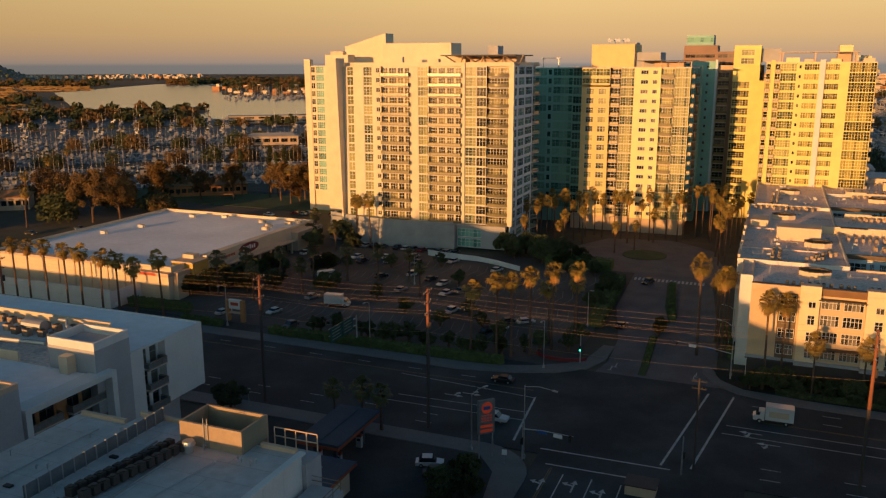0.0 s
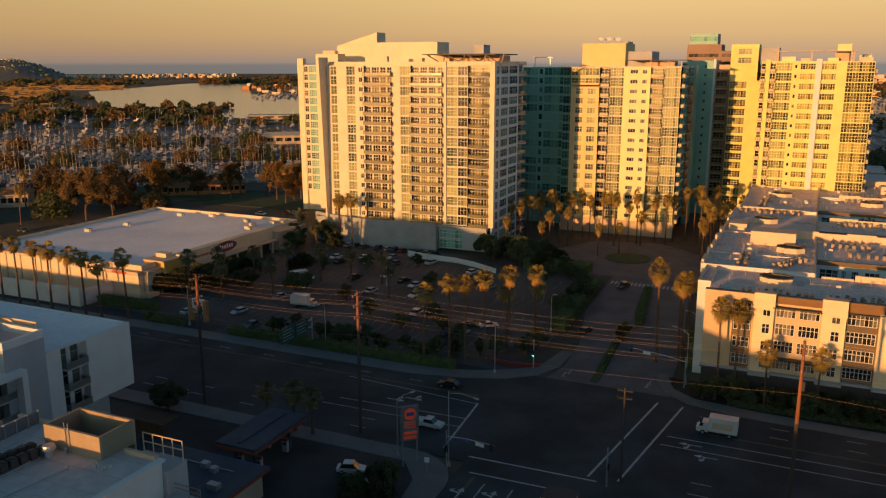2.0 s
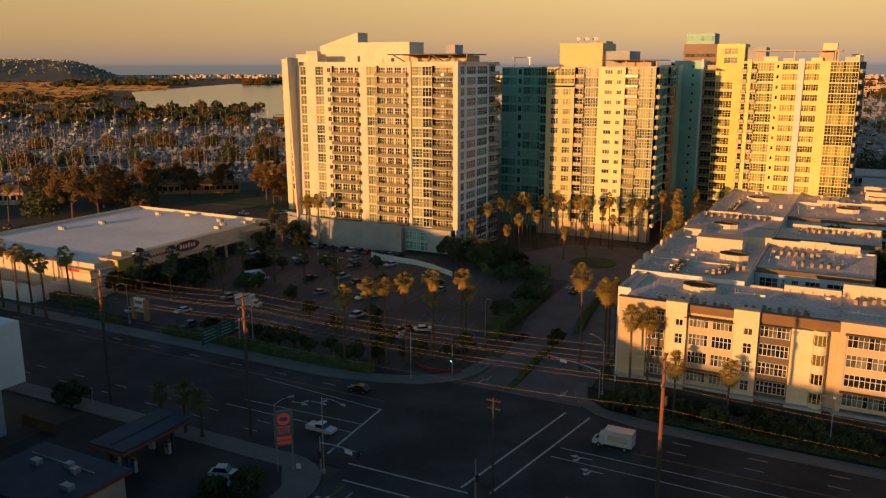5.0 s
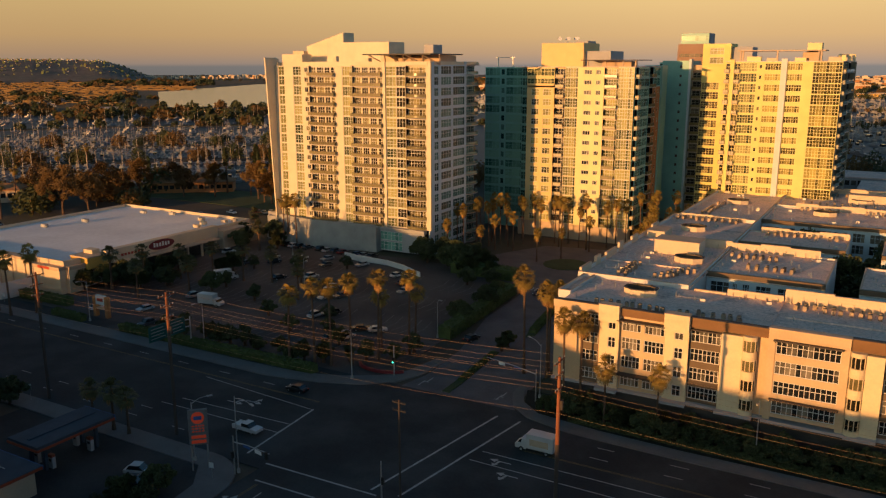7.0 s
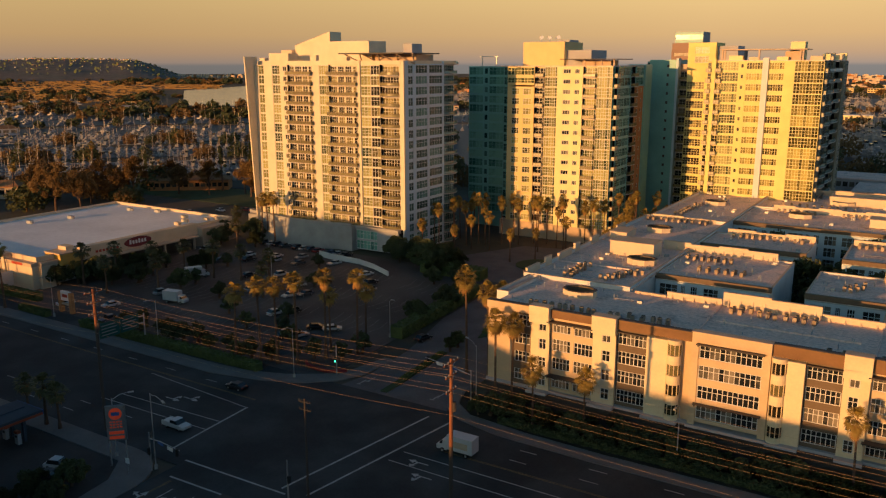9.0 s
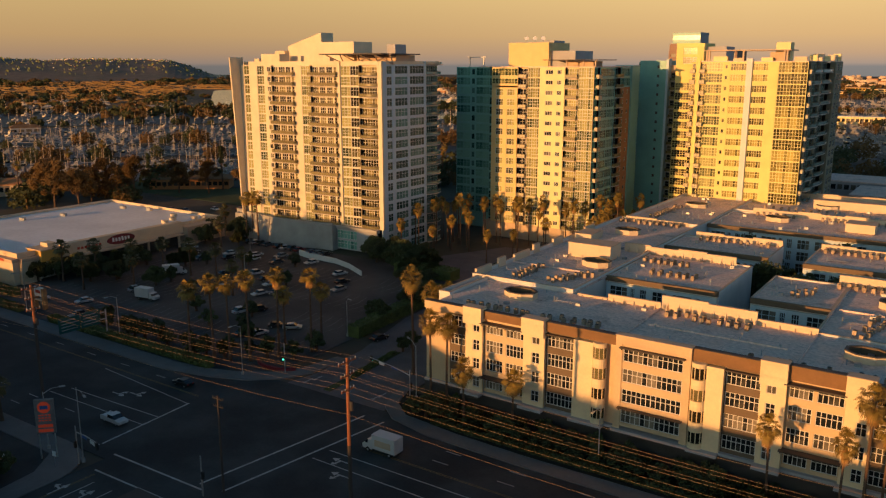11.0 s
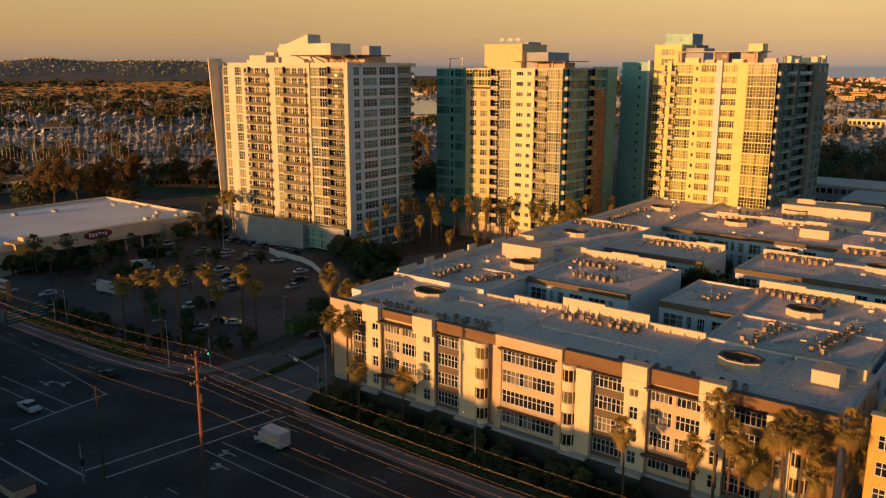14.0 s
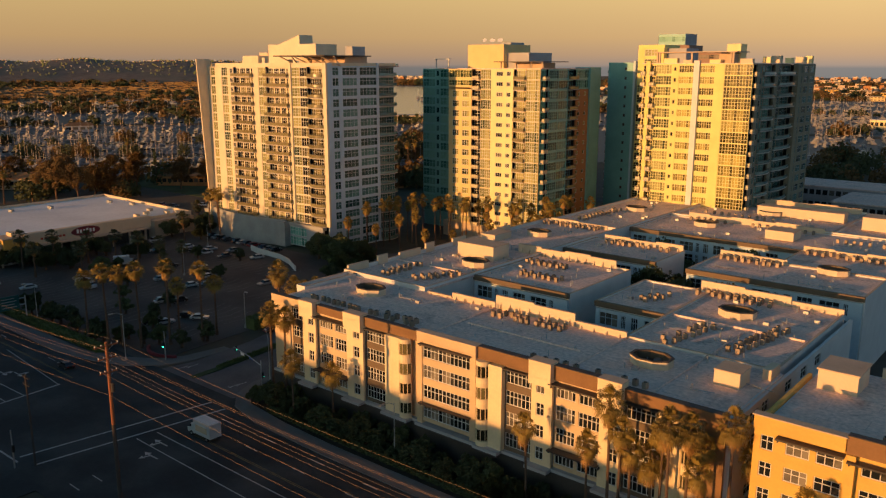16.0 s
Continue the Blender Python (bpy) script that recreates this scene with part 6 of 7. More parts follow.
for x, y, h in ((-72, 250, 6.5), (-66, 246, 7), (-60, 248, 6.5), (-54, 244, 5), (-50, 238, 4.2), (-56, 236, 5), (-64, 240, 6.5), (-46, 231, 4.2), (-40, 222, 4), (-52, 228, 4.6), (-78, 247, 6.5), (-74, 243, 6), (-140, 232, 6), (-136, 244, 7), (-146, 240, 6), (-128, 236, 5), (-38, 212, 5.5), (-39, 200, 5)):
    tree("green", x, y, h, "dense dark green tree at the car park edge", "trees round the car park")
for x, y, h in ((-54, 166.5, 3.6), (-48, 167, 4), (-45, 169, 4.4), (-39, 171, 4), (-38, 177, 4.5), (-56, 174, 4), (-62, 178, 4), (-72, 176, 4), (-84, 182, 4), (-96, 190, 4.2), (-68, 186, 4), (-80, 210, 4), (-106, 220, 4), (-118, 214, 4), (-92, 226, 4), (-124, 206, 4.4), (-112, 196, 4.2), (-21.4, 190, 3.6), (-21.6, 187, 3.2), (-128, 190, 4.6), (-134, 204, 4.4)):
    tree("small", x, y, h, "small leafy tree in a planting bed", "small trees in beds")
for x, y, h in ((-40, 108, 4), (-37.5, 103, 3.6), (-42, 103, 4), (-90, 117, 5), (-40, 98, 4)):
    tree("green", x, y, h, "dark leafy street tree in shade", "street trees by the service station")
for k in range(64):
    x = -1 + k * 1.55 + rnd.uniform(-0.8, 0.8)
    tree("small" if k % 3 else "green", x, (162.6, 165.2, 163.8)[k % 3] + rnd.uniform(-0.8, 0.8), rnd.uniform(2.6, 4.6), "dark shrub on the bank under the apartment front", "shrubs along the apartment front", 0.1)
for x, y, h in ((-146.5, 176, 5.5), (-143, 180.3, 6), (-141, 185, 6.4), (-138.5, 190, 6), (-127.8, 189, 5.4), (-138.2, 203, 5.4), (-121.8, 209, 5.6), (-112.4, 191, 5.2), (-137.5, 196, 5.6), (-133, 184, 5)):
    tree("green", x, y, h, "dense dark tree before the shop front", "trees round the car park")
for k in range(16):
    tree("small", -100 + k * 3.2 + rnd.uniform(-1, 1), 162 + rnd.uniform(-1.5, 2.5), rnd.uniform(3.2, 5), "small dark tree behind the pavement hedge", "small trees in beds")
for x, y, h in ((42.6, 238, 15.4), (49.5, 235, 14.6), (58.6, 236, 15.0), (52, 266, 15.6), (30, 266, 15.2), (42.6, 200, 11), (54, 197, 11)):
    tree("green", x, y, h, "tall leafy tree rising from a courtyard", "trees in the courtyards")


def hedge(x0, y0, x1, y1, w, h, label, mat=None):
    """A clipped hedge of many small leaves over a dark inner body."""
    d = Vector((x1 - x0, y1 - y0, 0))
    L = d.length
    u, v = d / L, Vector((-d.y, d.x, 0)) / L
    body, leaf = MB(mat or HEDGE), MB(mat or HEDGE)
    a, b = Vector((x0, y0, gz(y0))), Vector((x1, y1, gz(y1)))
    u = (b - a) / L
    o, up = v * (w / 2 - 0.12), Vector((0, 0, h - 0.12))
    for p, q in ((a - o, b - o), (b - o, b + o), (b + o, a + o), (a + o, a - o)):
        body.quad(tuple(p), tuple(q), tuple(q + up), tuple(p + up))
    body.quad(tuple(a - o + up), tuple(b - o + up), tuple(b + o + up), tuple(a + o + up))
    r = random.Random(int(abs(x0 * 7 + y0)))
    for k in range(int(L * 60)):
        s, q = r.uniform(0, L), r.uniform(0, 2 * h + w)
        if q < h:
            c, z = -w / 2, q
        elif q < h + w:
            c, z = q - h - w / 2, h
        else:
            c, z = w / 2, q - h - w
        p = a + u * s + v * (c + r.uniform(-0.1, 0.1)) + Vector((0, 0, max(0.05, z + r.uniform(-0.15, 0.15))))
        e = Vector((r.gauss(0, 1), r.gauss(0, 1), r.gauss(0, 1))).normalized() * 0.16
        f = e.orthogonal().normalized() * 0.12
        leaf.quad(tuple(p - e - f), tuple(p + e - f), tuple(p + e + f), tuple(p - e + f))
    t = thing("hedge", pose(0, 0, 0), label, "hedge", "clipped hedges")
    part("body", body, t)
    tagged(part("leaves", leaf, t), kind="stuff")


hedge(-108, 157.2, -50, 157.8, 2.0, 1.8, "long clipped green hedge along the pavement")
hedge(-134, 157.6, -122, 157.2, 1.8, 1.6, "clipped green hedge along the pavement")
hedge(-156, 163.6, -137, 164.4, 2.4, 2.2, "dense dark green hedge beside the wall")
hedge(-36.6, 188, -37.6, 226, 3.4, 2.8, "tall clipped hedge beside the entrance drive")
hedge(-62, 238.6, -42, 238.6, 5.0, 3.0, "broad dark hedge at the forecourt")
hedge(-21.8, 168.4, -22.4, 185, 0.9, 0.6, "low planting on the drive island")
hedge(-20.0, 200, -23.4, 229, 1.6, 0.9, "low planting on the drive island")
hedge(-4.8, 178, -8.0, 200, 1.6, 1.2, "low hedge beside the apartment wall")
hedge(4, 161.6, 88, 160.8, 1.2, 1.1, "low dark hedge along the bank under the apartment front", LEAF)

# dark flower bed with red brick edge at the street corner
bed = MB(MAROON, CONCRETE)
for k in range(10):
    a0, a1 = radians(200 + k * 14), radians(214 + k * 14)
    bed.prism([(-39.5 + 6 * math.cos(a0), 167.6 + 3.6 * math.sin(a0)), (-39.5 + 6 * math.cos(a1), 167.6 + 3.6 * math.sin(a1)), (-39.5 + 5.4 * math.cos(a1), 167.6 + 3.1 * math.sin(a1)), (-39.5 + 5.4 * math.cos(a0), 167.6 + 3.1 * math.sin(a0))], STREET + 0.1, STREET + 0.75)
solid("planter_kerb", bed, "low curved red planter edge at the street corner", "planter")


# ---- harbour: boats, quays, sheds ----
def boat_meshes(L, sail):
    w = L * 0.16
    hull = MB(HULL)
    low = [(-L / 2, -w * 0.8), (L * 0.2, -w), (L / 2, 0), (L * 0.2, w), (-L / 2, w * 0.8)]
    hull.prism(low, 0, L * 0.09)
    cab = MB(HULL, CARGLASS)
    h = L * (0.10 if sail else 0.24)
    cab.box(-L * 0.25, -w * 0.55, L * 0.09, L * 0.15, w * 0.55, L * 0.09 + h * 0.55), cab.box(-L * 0.2, -w * 0.5, L * 0.09 + h * 0.55, L * 0.1, w * 0.5, L * 0.09 + h, 1 if not sail else 0)
    mast = MB(MAST)
    if sail:
        H = L * 1.02
        mast.box(-0.065, -0.065, L * 0.09, 0.065, 0.065, H), mast.box(-L * 0.35, -0.12, L * 0.26, 0, 0.12, L * 0.30)
    else:
        mast.box(-L * 0.1, -0.05, L * 0.3, -L * 0.1 + 0.1, 0.05, L * 0.5)
    return hull, cab, mast


BOATS = []
for L, sail in ((9, True), (11, True), (13, True), (8, False), (12, False)):
    h, c, m = boat_meshes(L, sail)
    BOATS.append((sail, h, c, m, h.mesh("hull"), c.mesh("cabin"), m.mesh("mast")))
spots = []
for row in range(16):                         # near berths, rows of slips across the view
    d = 432 + row * 20
    for k in range(58):
        az = 26 + k * 0.55 + (row % 2) * 0.27
        if rnd.random() < 0.82 and not (row in (5, 10)):
            spots.append((*polar(az, d + rnd.uniform(-4, 4)), d))
spots.sort(key=lambda s: s[2])
for x, y, d in spots[:110]:
    sail, _, _, _, hm, cm, mm = BOATS[rnd.choice((0, 1, 2, 1, 0, 3, 4))]
    b = thing("sailing_boat" if sail else "motor_boat", pose(x, y, -0.1, 0, 0, rnd.choice((128, 308)) + rnd.uniform(-6, 6)), "white sailing boat with a bare mast in its berth" if sail else "white motor boat moored in its berth", "boat", "boats in the harbour")
    part("hull", hm, b)
    part("cabin", cm, b)
    part("mast", mm, b)
far = MB(HULL, CARGLASS, MAST)


def add_boat(x, y, z0, a, kind, scale=1.0):
    sail, h, c, m = BOATS[kind][:4]
    ca, sa = math.cos(a) * scale, math.sin(a) * scale
    for src, slots in ((h, (0,)), (c, (0, 1)), (m, (2,))):
        i = len(far.v)
        far.v += [(x + p[0] * ca - p[1] * sa, y + p[0] * sa + p[1] * ca, z0 + p[2] * scale) for p in src.v]
        far.f += [tuple(i + q for q in f) for f in src.f]
        far.m += [slots[s] if s < len(slots) else slots[0] for s in src.m]


for x, y, d in spots[110:]:
    add_boat(x, y, -0.1, rnd.choice((2.2, 5.35)) + rnd.uniform(-0.15, 0.15), rnd.choice((0, 1, 2, 1, 2, 4)))
for row in range(13):                         # farther basins
    d = 760 + row * 32
    for k in range(70):
        az = -4 + k * 1.1 + rnd.uniform(-0.3, 0.3)
        if rnd.random() < (0.75 if az > 8 else 0.55) and row not in (3, 8) and not (29 < az < 39 and d > 960):
            add_boat(*polar(az, d + rnd.uniform(-5, 5)), -0.1, rnd.choice((2.1, 5.2)) + rnd.uniform(-0.3, 0.3), rnd.choice((0, 1, 2, 2, 4)), 1.15)
for k in range(170):                          # moorings in the channel
    az, d = rnd.uniform(17.5, 30), rnd.uniform(1330, 1700)
    add_boat(*polar(az, d), -0.08, rnd.uniform(0, 6.28), rnd.choice((1, 2, 4)), 1.3)
for k in range(900):                          # crowded berths seen past the yellow tower
    add_boat(*polar(rnd.uniform(-8, 16), rnd.uniform(640, 1640)), -0.05, rnd.choice((2.1, 5.2)) + rnd.uniform(-0.3, 0.3), rnd.choice((0, 1, 2, 2, 4)), 1.2)
for k in range(130):                          # along the spit in the channel
    add_boat(*polar(rnd.uniform(27, 36.6), rnd.uniform(1440, 1680)), -0.05, rnd.choice((2.1, 5.2)) + rnd.uniform(-0.3, 0.3), rnd.choice((1, 2, 2, 4)), 1.5)
for k in range(90):
    add_boat(*polar(rnd.uniform(52, 76), rnd.uniform(1150, 1500)), 0.0, rnd.uniform(0, 6.28), rnd.choice((1, 2, 2, 4)), 1.3)
solid("distant_boats", far, "hundreds of white moored boats with bare masts", "boats", kind="stuff")

quays = MB(CONCRETE)
for row in range(8):
    d = 442 + row * 40
    for k in range(14):
        a0, a1 = 26 + k * 2.2, 28.2 + k * 2.2
        p, q = polar(a0, d), polar(a1, d)
        r, s = polar(a1, d + 2), polar(a0, d + 2)
        quays.prism([p, q, r, s][::-1], -0.12, 0.3)
solid("jetties", quays, "grey floating jetties between the boats", "jetty", kind="structure")
for i, (a0, a1, d0, d1) in enumerate(((26, 58, 528, 552), (24, 70, 628, 665), (-6, 72, 846, 868), (17.3, 30, 1120, 1160), (38, 78, 1080, 1240))):
    pts = [polar(a0 + (a1 - a0) * k / 10, d0) for k in range(11)] + [polar(a1 - (a1 - a0) * k / 10, d1) for k in range(11)]
    sheet("quay_%d" % (i + 1), pts[::-1], 0.25, EARTH, "dark quay with trees between the basins", "quay", 0.4)

# trees on the quays and the far shore, too many to count
woods = MB(LEAF, LEAFO)


def wood_clump(x, y, r, h, s):
    near = math.hypot(x, y) < 700
    g = 0.075 if near else 0.2
    for k in range(420 if near else 70):
        a, q = rnd.uniform(0, 6.28), rnd.random() ** 0.5
        px_, py_, pz = x + r * q * math.cos(a), y + r * q * math.sin(a), h * rnd.uniform(0.12, 1) * (1.1 - 0.5 * q)
        e = Vector((rnd.gauss(0, 1), rnd.gauss(0, 1), rnd.gauss(0, 1))).normalized() * r * g
        f = e.orthogonal().normalized() * r * g * 0.8
        p = Vector((px_, py_, pz))
        woods.quad(tuple(p - e - f), tuple(p + e - f), tuple(p + e + f), tuple(p - e + f), s)
    woods.box(x - 0.3, y - 0.3, 0, x + 0.3, y + 0.3, h * 0.6, 1)


for a0, a1, d0, d1, n, h in ((26, 72, 530, 550, 40, 9), (24, 76, 630, 662, 56, 10), (-6, 76, 848, 866, 80, 9), (38, 78, 1080, 1240, 130, 10), (46, 80, 1500, 1700, 90, 9), (38, 52, 950, 1080, 60, 10), (17.5, 30, 1125, 1155, 60, 10),
                             (40, 75, 345, 425, 60, 10), (58, 80, 330, 520, 70, 11), (18, 29, 400, 470, 26, 11), (-10, 12, 470, 590, 46, 12), (-3, 3, 600, 640, 5, 13), (26.5, 30, 480, 560, 16, 14), (30, 40, 2650, 2900, 150, 16), (24, 60, 3300, 3700, 150, 6), (58, 82, 2500, 3200, 200, 12), (6, 30, 2720, 2900, 100, 14), (-16, 6, 880, 960, 60, 8), (18, 36.6, 1820, 2500, 210, 13), (-12, 16.5, 1665, 1760, 90, 9), (-12, 16.5, 1760, 2700, 330, 11), (-12, 16.5, 1180, 1215, 50, 7), (47.5, 60, 1340, 1900, 70, 9), (44, 52, 2500, 3250, 110, 12)):
    for k in range(n):
        az, d = rnd.uniform(a0, a1), rnd.uniform(d0, d1)
        hh = h * rnd.uniform(0.6, 1.3)
        wood_clump(*polar(az, d), hh * rnd.uniform(0.45, 0.7) * (1 + d / 5000), hh, rnd.random() < 0.45)
solid("distant_trees", woods, "dark clumps of trees along quays and shores", "trees", kind="stuff")


def shed(az, d, w, dep, h, wall, roof, label, turn=0.0, storeys=0, name="harbour_building", cols=0):
    x, y = polar(az, d)
    t = thing(name, pose(x, y, 0.2, 0, 0, turn), label, "building", "buildings round the harbour")
    b = MB(wall).box(-w / 2, -dep / 2, -0.3, w / 2, dep / 2, h)
    part("wall", b, t)
    r = MB(roof)
    if storeys:
        r.box(-w / 2 - 0.4, -dep / 2 - 0.4, h, w / 2 + 0.4, dep / 2 + 0.4, h + 0.5)
    else:
        r.prism([(-w / 2 - 0.6, -dep / 2 - 0.6), (w / 2 + 0.6, -dep / 2 - 0.6), (w / 2 + 0.6, dep / 2 + 0.6), (-w / 2 - 0.6, dep / 2 + 0.6)], h, h + 0.3)
        i = len(r.v)
        r.v += [(-w / 2 - 0.6, -dep / 2 - 0.6, h + 0.3), (w / 2 + 0.6, -dep / 2 - 0.6, h + 0.3), (w / 2 + 0.6, dep / 2 + 0.6, h + 0.3), (-w / 2 - 0.6, dep / 2 + 0.6, h + 0.3), (-w / 3, 0, h + 2.6), (w / 3, 0, h + 2.6)]
        r.f += [(i, i + 1, i + 5, i + 4), (i + 1, i + 2, i + 5), (i + 2, i + 3, i + 4, i + 5), (i + 3, i, i + 4)]
        r.m += [0] * 4
    part("roof", r, t)
    for s in range(max(1, storeys)):
        n = max(2, int(w / 2.6)) if d < 600 else cols or max(2, min(6, int(w / 5)))
        z = (s + 0.35) * h / max(1, storeys)
        for k in range(n):
            key = ("shedwin", round(w / n, 1), round(h / max(1, storeys), 1))
            if key not in CACHE:
                CACHE[key] = MB(GLASSD).box(0, -0.08, 0, w / n * 0.72, 0.02, h / max(1, storeys) * 0.42).mesh("window")
            part("window", CACHE[key], t, at=pose(-w / 2 + w * k / n + 0.4, -dep / 2, z))
    return t


shed(33.6, 890, 90, 16, 7, TAN, CONCRETE, "long cream two-storey harbour hotel", 34, 2)
shed(30.2, 900, 50, 14, 7, TAN, CONCRETE, "cream two-storey harbour building", 32, 2)
shed(38.3, 402, 38, 12, 4.4, RUST, BROWN, "low timber-fronted pavilion with a brown roof", 38)
shed(50.5, 395, 22, 14, 5, TAN, RUST, "low restaurant with rust-brown roof planes", 40)
shed(53.0, 405, 18, 12, 6.5, WHITE, CONCRETE, "white angular harbour office", 46)
shed(56.5, 410, 24, 12, 5, TAN, BROWN, "low brown-roofed shop building", 50)
for k in range(7):
    az, d = rnd.uniform(26, 76), rnd.choice((540, 645, 650, 856, 1110, 1150, 1200, 700, 780))
    shed(az, d + rnd.uniform(-8, 8), rnd.uniform(14, 40), rnd.uniform(9, 16), rnd.uniform(4, 8), rnd.choice((CREAM, TAN, GREYW)), rnd.choice((CONCRETE, BROWN, RUST)), "low pale harbour building with a plain roof", az + rnd.uniform(-12, 12))
for k in range(24):                           # golden waterfront flats on the far shore
    az, d = -6 + 22 * (k + rnd.random()) / 24, rnd.uniform(1690, 2050)
    shed(az, d, rnd.uniform(22, 44), 14, rnd.uniform(7, 12), rnd.choice((YELLOWC, TEALC, TAN)), CONCRETE, "golden low-rise waterfront apartment building", az + rnd.uniform(-14, 14), 2)
shed(2.6, 975, 76, 14, 8, PALEY, WHITE, "long pale two-storey yacht club with a row of tall windows", 2, 1, cols=18)
for x, y, w, d, h in ((64, 420, 60, 30, 9), (20, 450, 50, 24, 10), (100, 380, 60, 40, 12), (-20, 470, 40, 20, 8)):
    shed(math.degrees(math.atan2(-x, y)), math.hypot(x, y), w, d, h, GREYW, ROOFG, "low grey parking and service building", 0, 2)
houses = MB(CREAM, TAN, WHITE, RUST)
for k in range(70):
    x, y = polar(rnd.uniform(24, 37.4), rnd.uniform(1640, 2400))
    w, h = rnd.uniform(4, 12), rnd.uniform(4, 9)
    houses.box(x - w, y - 5, 0, x + w, y + 5, h, rnd.choice((1, 3, 3, 0)))
for k in range(380):                          # far spit of land with sunlit houses
    az, d = 38 + 20 * rnd.random(), rnd.uniform(3750, 4250)
    x, y = polar(az, d)
    w, h = rnd.uniform(3, 11), rnd.uniform(5, 15)
    houses.box(x - w, y - 6, -0.2, x + w, y + 6, h, rnd.choice((0, 1, 1, 3)))
for k in range(900):                          # low town behind the far shore of the open right side
    az, d = rnd.uniform(-12, 26), 2080 + 2600 * rnd.random() ** 1.3
    x, y = polar(az, d)
    w, h = rnd.uniform(4, 13), rnd.uniform(5, 12)
    if az < 17 or d > 2650:
        houses.box(x - w, y - 6, -0.2, x + w, y + 6, h, rnd.choice((0, 1, 1, 3)))
grass = MB(LEAFO)
gx, gy = math.cos(radians(SUN_AZ)), -math.sin(radians(SUN_AZ))
for k in range(5200):                         # upright dry reeds over the marsh
    d = 1340 + 1900 * rnd.random() ** 0.8
    az = rnd.uniform(48.6 if d < 2100 else 45, 80)
    x, y = polar(az, d)
    w, h, lean = rnd.uniform(8, 30), rnd.uniform(0.8, 2.6), rnd.uniform(-0.5, 0.5)
    grass.quad((x - w * gx, y - w * gy + lean * w, -0.1), (x + w * gx, y + w * gy - lean * w, -0.1), (x + w * gx, y + w * gy - lean * w, h), (x - w * gx, y - w * gy + lean * w, h * 0.7))
solid("marsh_reeds", grass, "dry brown reeds over the flat marsh", "reeds", kind="stuff")
hill = MB(HILLM)
NA, ND = 90, 10


def hill_z(az, s):
    f = max(0.0, min(1.0, (az - 47.5) / 4.0))
    f = f * f * (3 - 2 * f)
    return f * math.sin(math.pi * min(1, s * 0.72)) * (84 + 14 * noise.noise(Vector((az * 0.3, s * 1.5, 0))) + 3 * noise.noise(Vector((az * 0.9, s * 3, 3))))


for i in range(NA):
    for j in range(ND):
        q = []
        for a, b in ((i, j), (i + 1, j), (i + 1, j + 1), (i, j + 1)):
            az, s = 47 + 40 * a / NA, b / ND
            q.append((*polar(az, 3350 + 1250 * s), hill_z(az, s)))
        hill.quad(*q[::-1])
solid("hill", hill, "long low scrub-covered hill with houses on its ridge", "hill", kind="structure")
for k in range(900):
    az, s = rnd.uniform(49, 82), rnd.uniform(0.58, 0.72) if k % 4 else rnd.uniform(0.2, 0.7)
    x, y = polar(az, 3350 + 1250 * s)
    z, w, h = hill_z(az, s), rnd.uniform(1.4, 4.2), rnd.uniform(1.2, 3.2)
    houses.box(x - w, y - w * 0.5, z - 6, x + w, y + w * 0.5, z + h, rnd.choice((1, 2, 3, 0)))
scrub = MB(HEDGE)
for k in range(700):
    az, q = rnd.uniform(48.5, 84), 0.12 + 0.6 * rnd.random()
    x, y = polar(az, 3350 + 1250 * q)
    z, r = hill_z(az, q), rnd.uniform(3, 8)
    scrub.quad((x - r, y, z - 2), (x + r, y, z - 2), (x + r * 0.7, y, z + r * 0.9), (x - r * 0.6, y, z + r))
solid("hill_trees", scrub, "small dark trees between the houses on the hill", "trees", kind="stuff")
solid("distant_houses", houses, "many small sunlit houses on the far shore", "houses", kind="stuff")


# ---- utility poles and wires ----
def utility_pole(x, y, h, label, dark=0.34):
    t = thing("utility_pole", pose(x, y, 0), label, "utility pole", "utility poles along the boulevard")
    # shade on the lower pole is coloured in, up to h * dark
    part("lower_shaft", MB(POLEDARK).tube([(0, 0, STREET), (0, 0, h * dark)], [0.30, 0.27], 10), t, "lower shaft coloured dark for shade")
    part("shaft", MB(POLEWOOD).tube([(0, 0, h * dark), (0, 0, h)], [0.27, 0.20], 10), t)
    for k, (z, w) in enumerate(((h - 0.6, 1.7), (h - 2.4, 1.3), (h - 4.4, 1.2))):
        a = part("crossarm", MB(POLEWOOD).box(-0.08, -w, z - 0.09, 0.08, w, z + 0.09), t)
        for s in (-1, -0.45, 0.45, 1):
            part("insulator", MB(GALV).tube([(0, s * w * 0.95, z + 0.09), (0, s * w * 0.95, z + 0.22), (0, s * w * 0.95, z + 0.36)], [0.05, 0.09, 0.04], 6), a)
        br = MB(GALV)
        for s in (-1, 1):
            br.tube([(0.02, s * w * 0.6, z - 0.08), (0.02, 0, z - 0.7)], [0.025, 0.025], 4)
        part("brace", br, a)
    tr = MB(POLEDARK)
    tr.tube([(0.35, 0.2, h - 7.2), (0.35, 0.2, h - 5.9)], [0.26, 0.26], 10)
    tr.box(0.1, 0.1, h - 6.8, 0.2, 0.3, h - 6.2)
    part("transformer", tr, t, "small grey canister transformer")
    return t


UP = [(-150, 121, 22.5), (-86, 122.4, 22.4), (-52.6, 123.2, 23), (15.8, 126.0, 23.2), (118, 128, 23)]
for x, y, h in UP[1:4]:
    utility_pole(x, y, h, "tall timber utility pole with stacked crossarms", 0.48 if x > 0 else 0.7)
utility_pole(118, 128, 23, "tall timber utility pole with stacked crossarms")
utility_pole(-150, 121, 22.5, "tall timber utility pole with stacked crossarms")


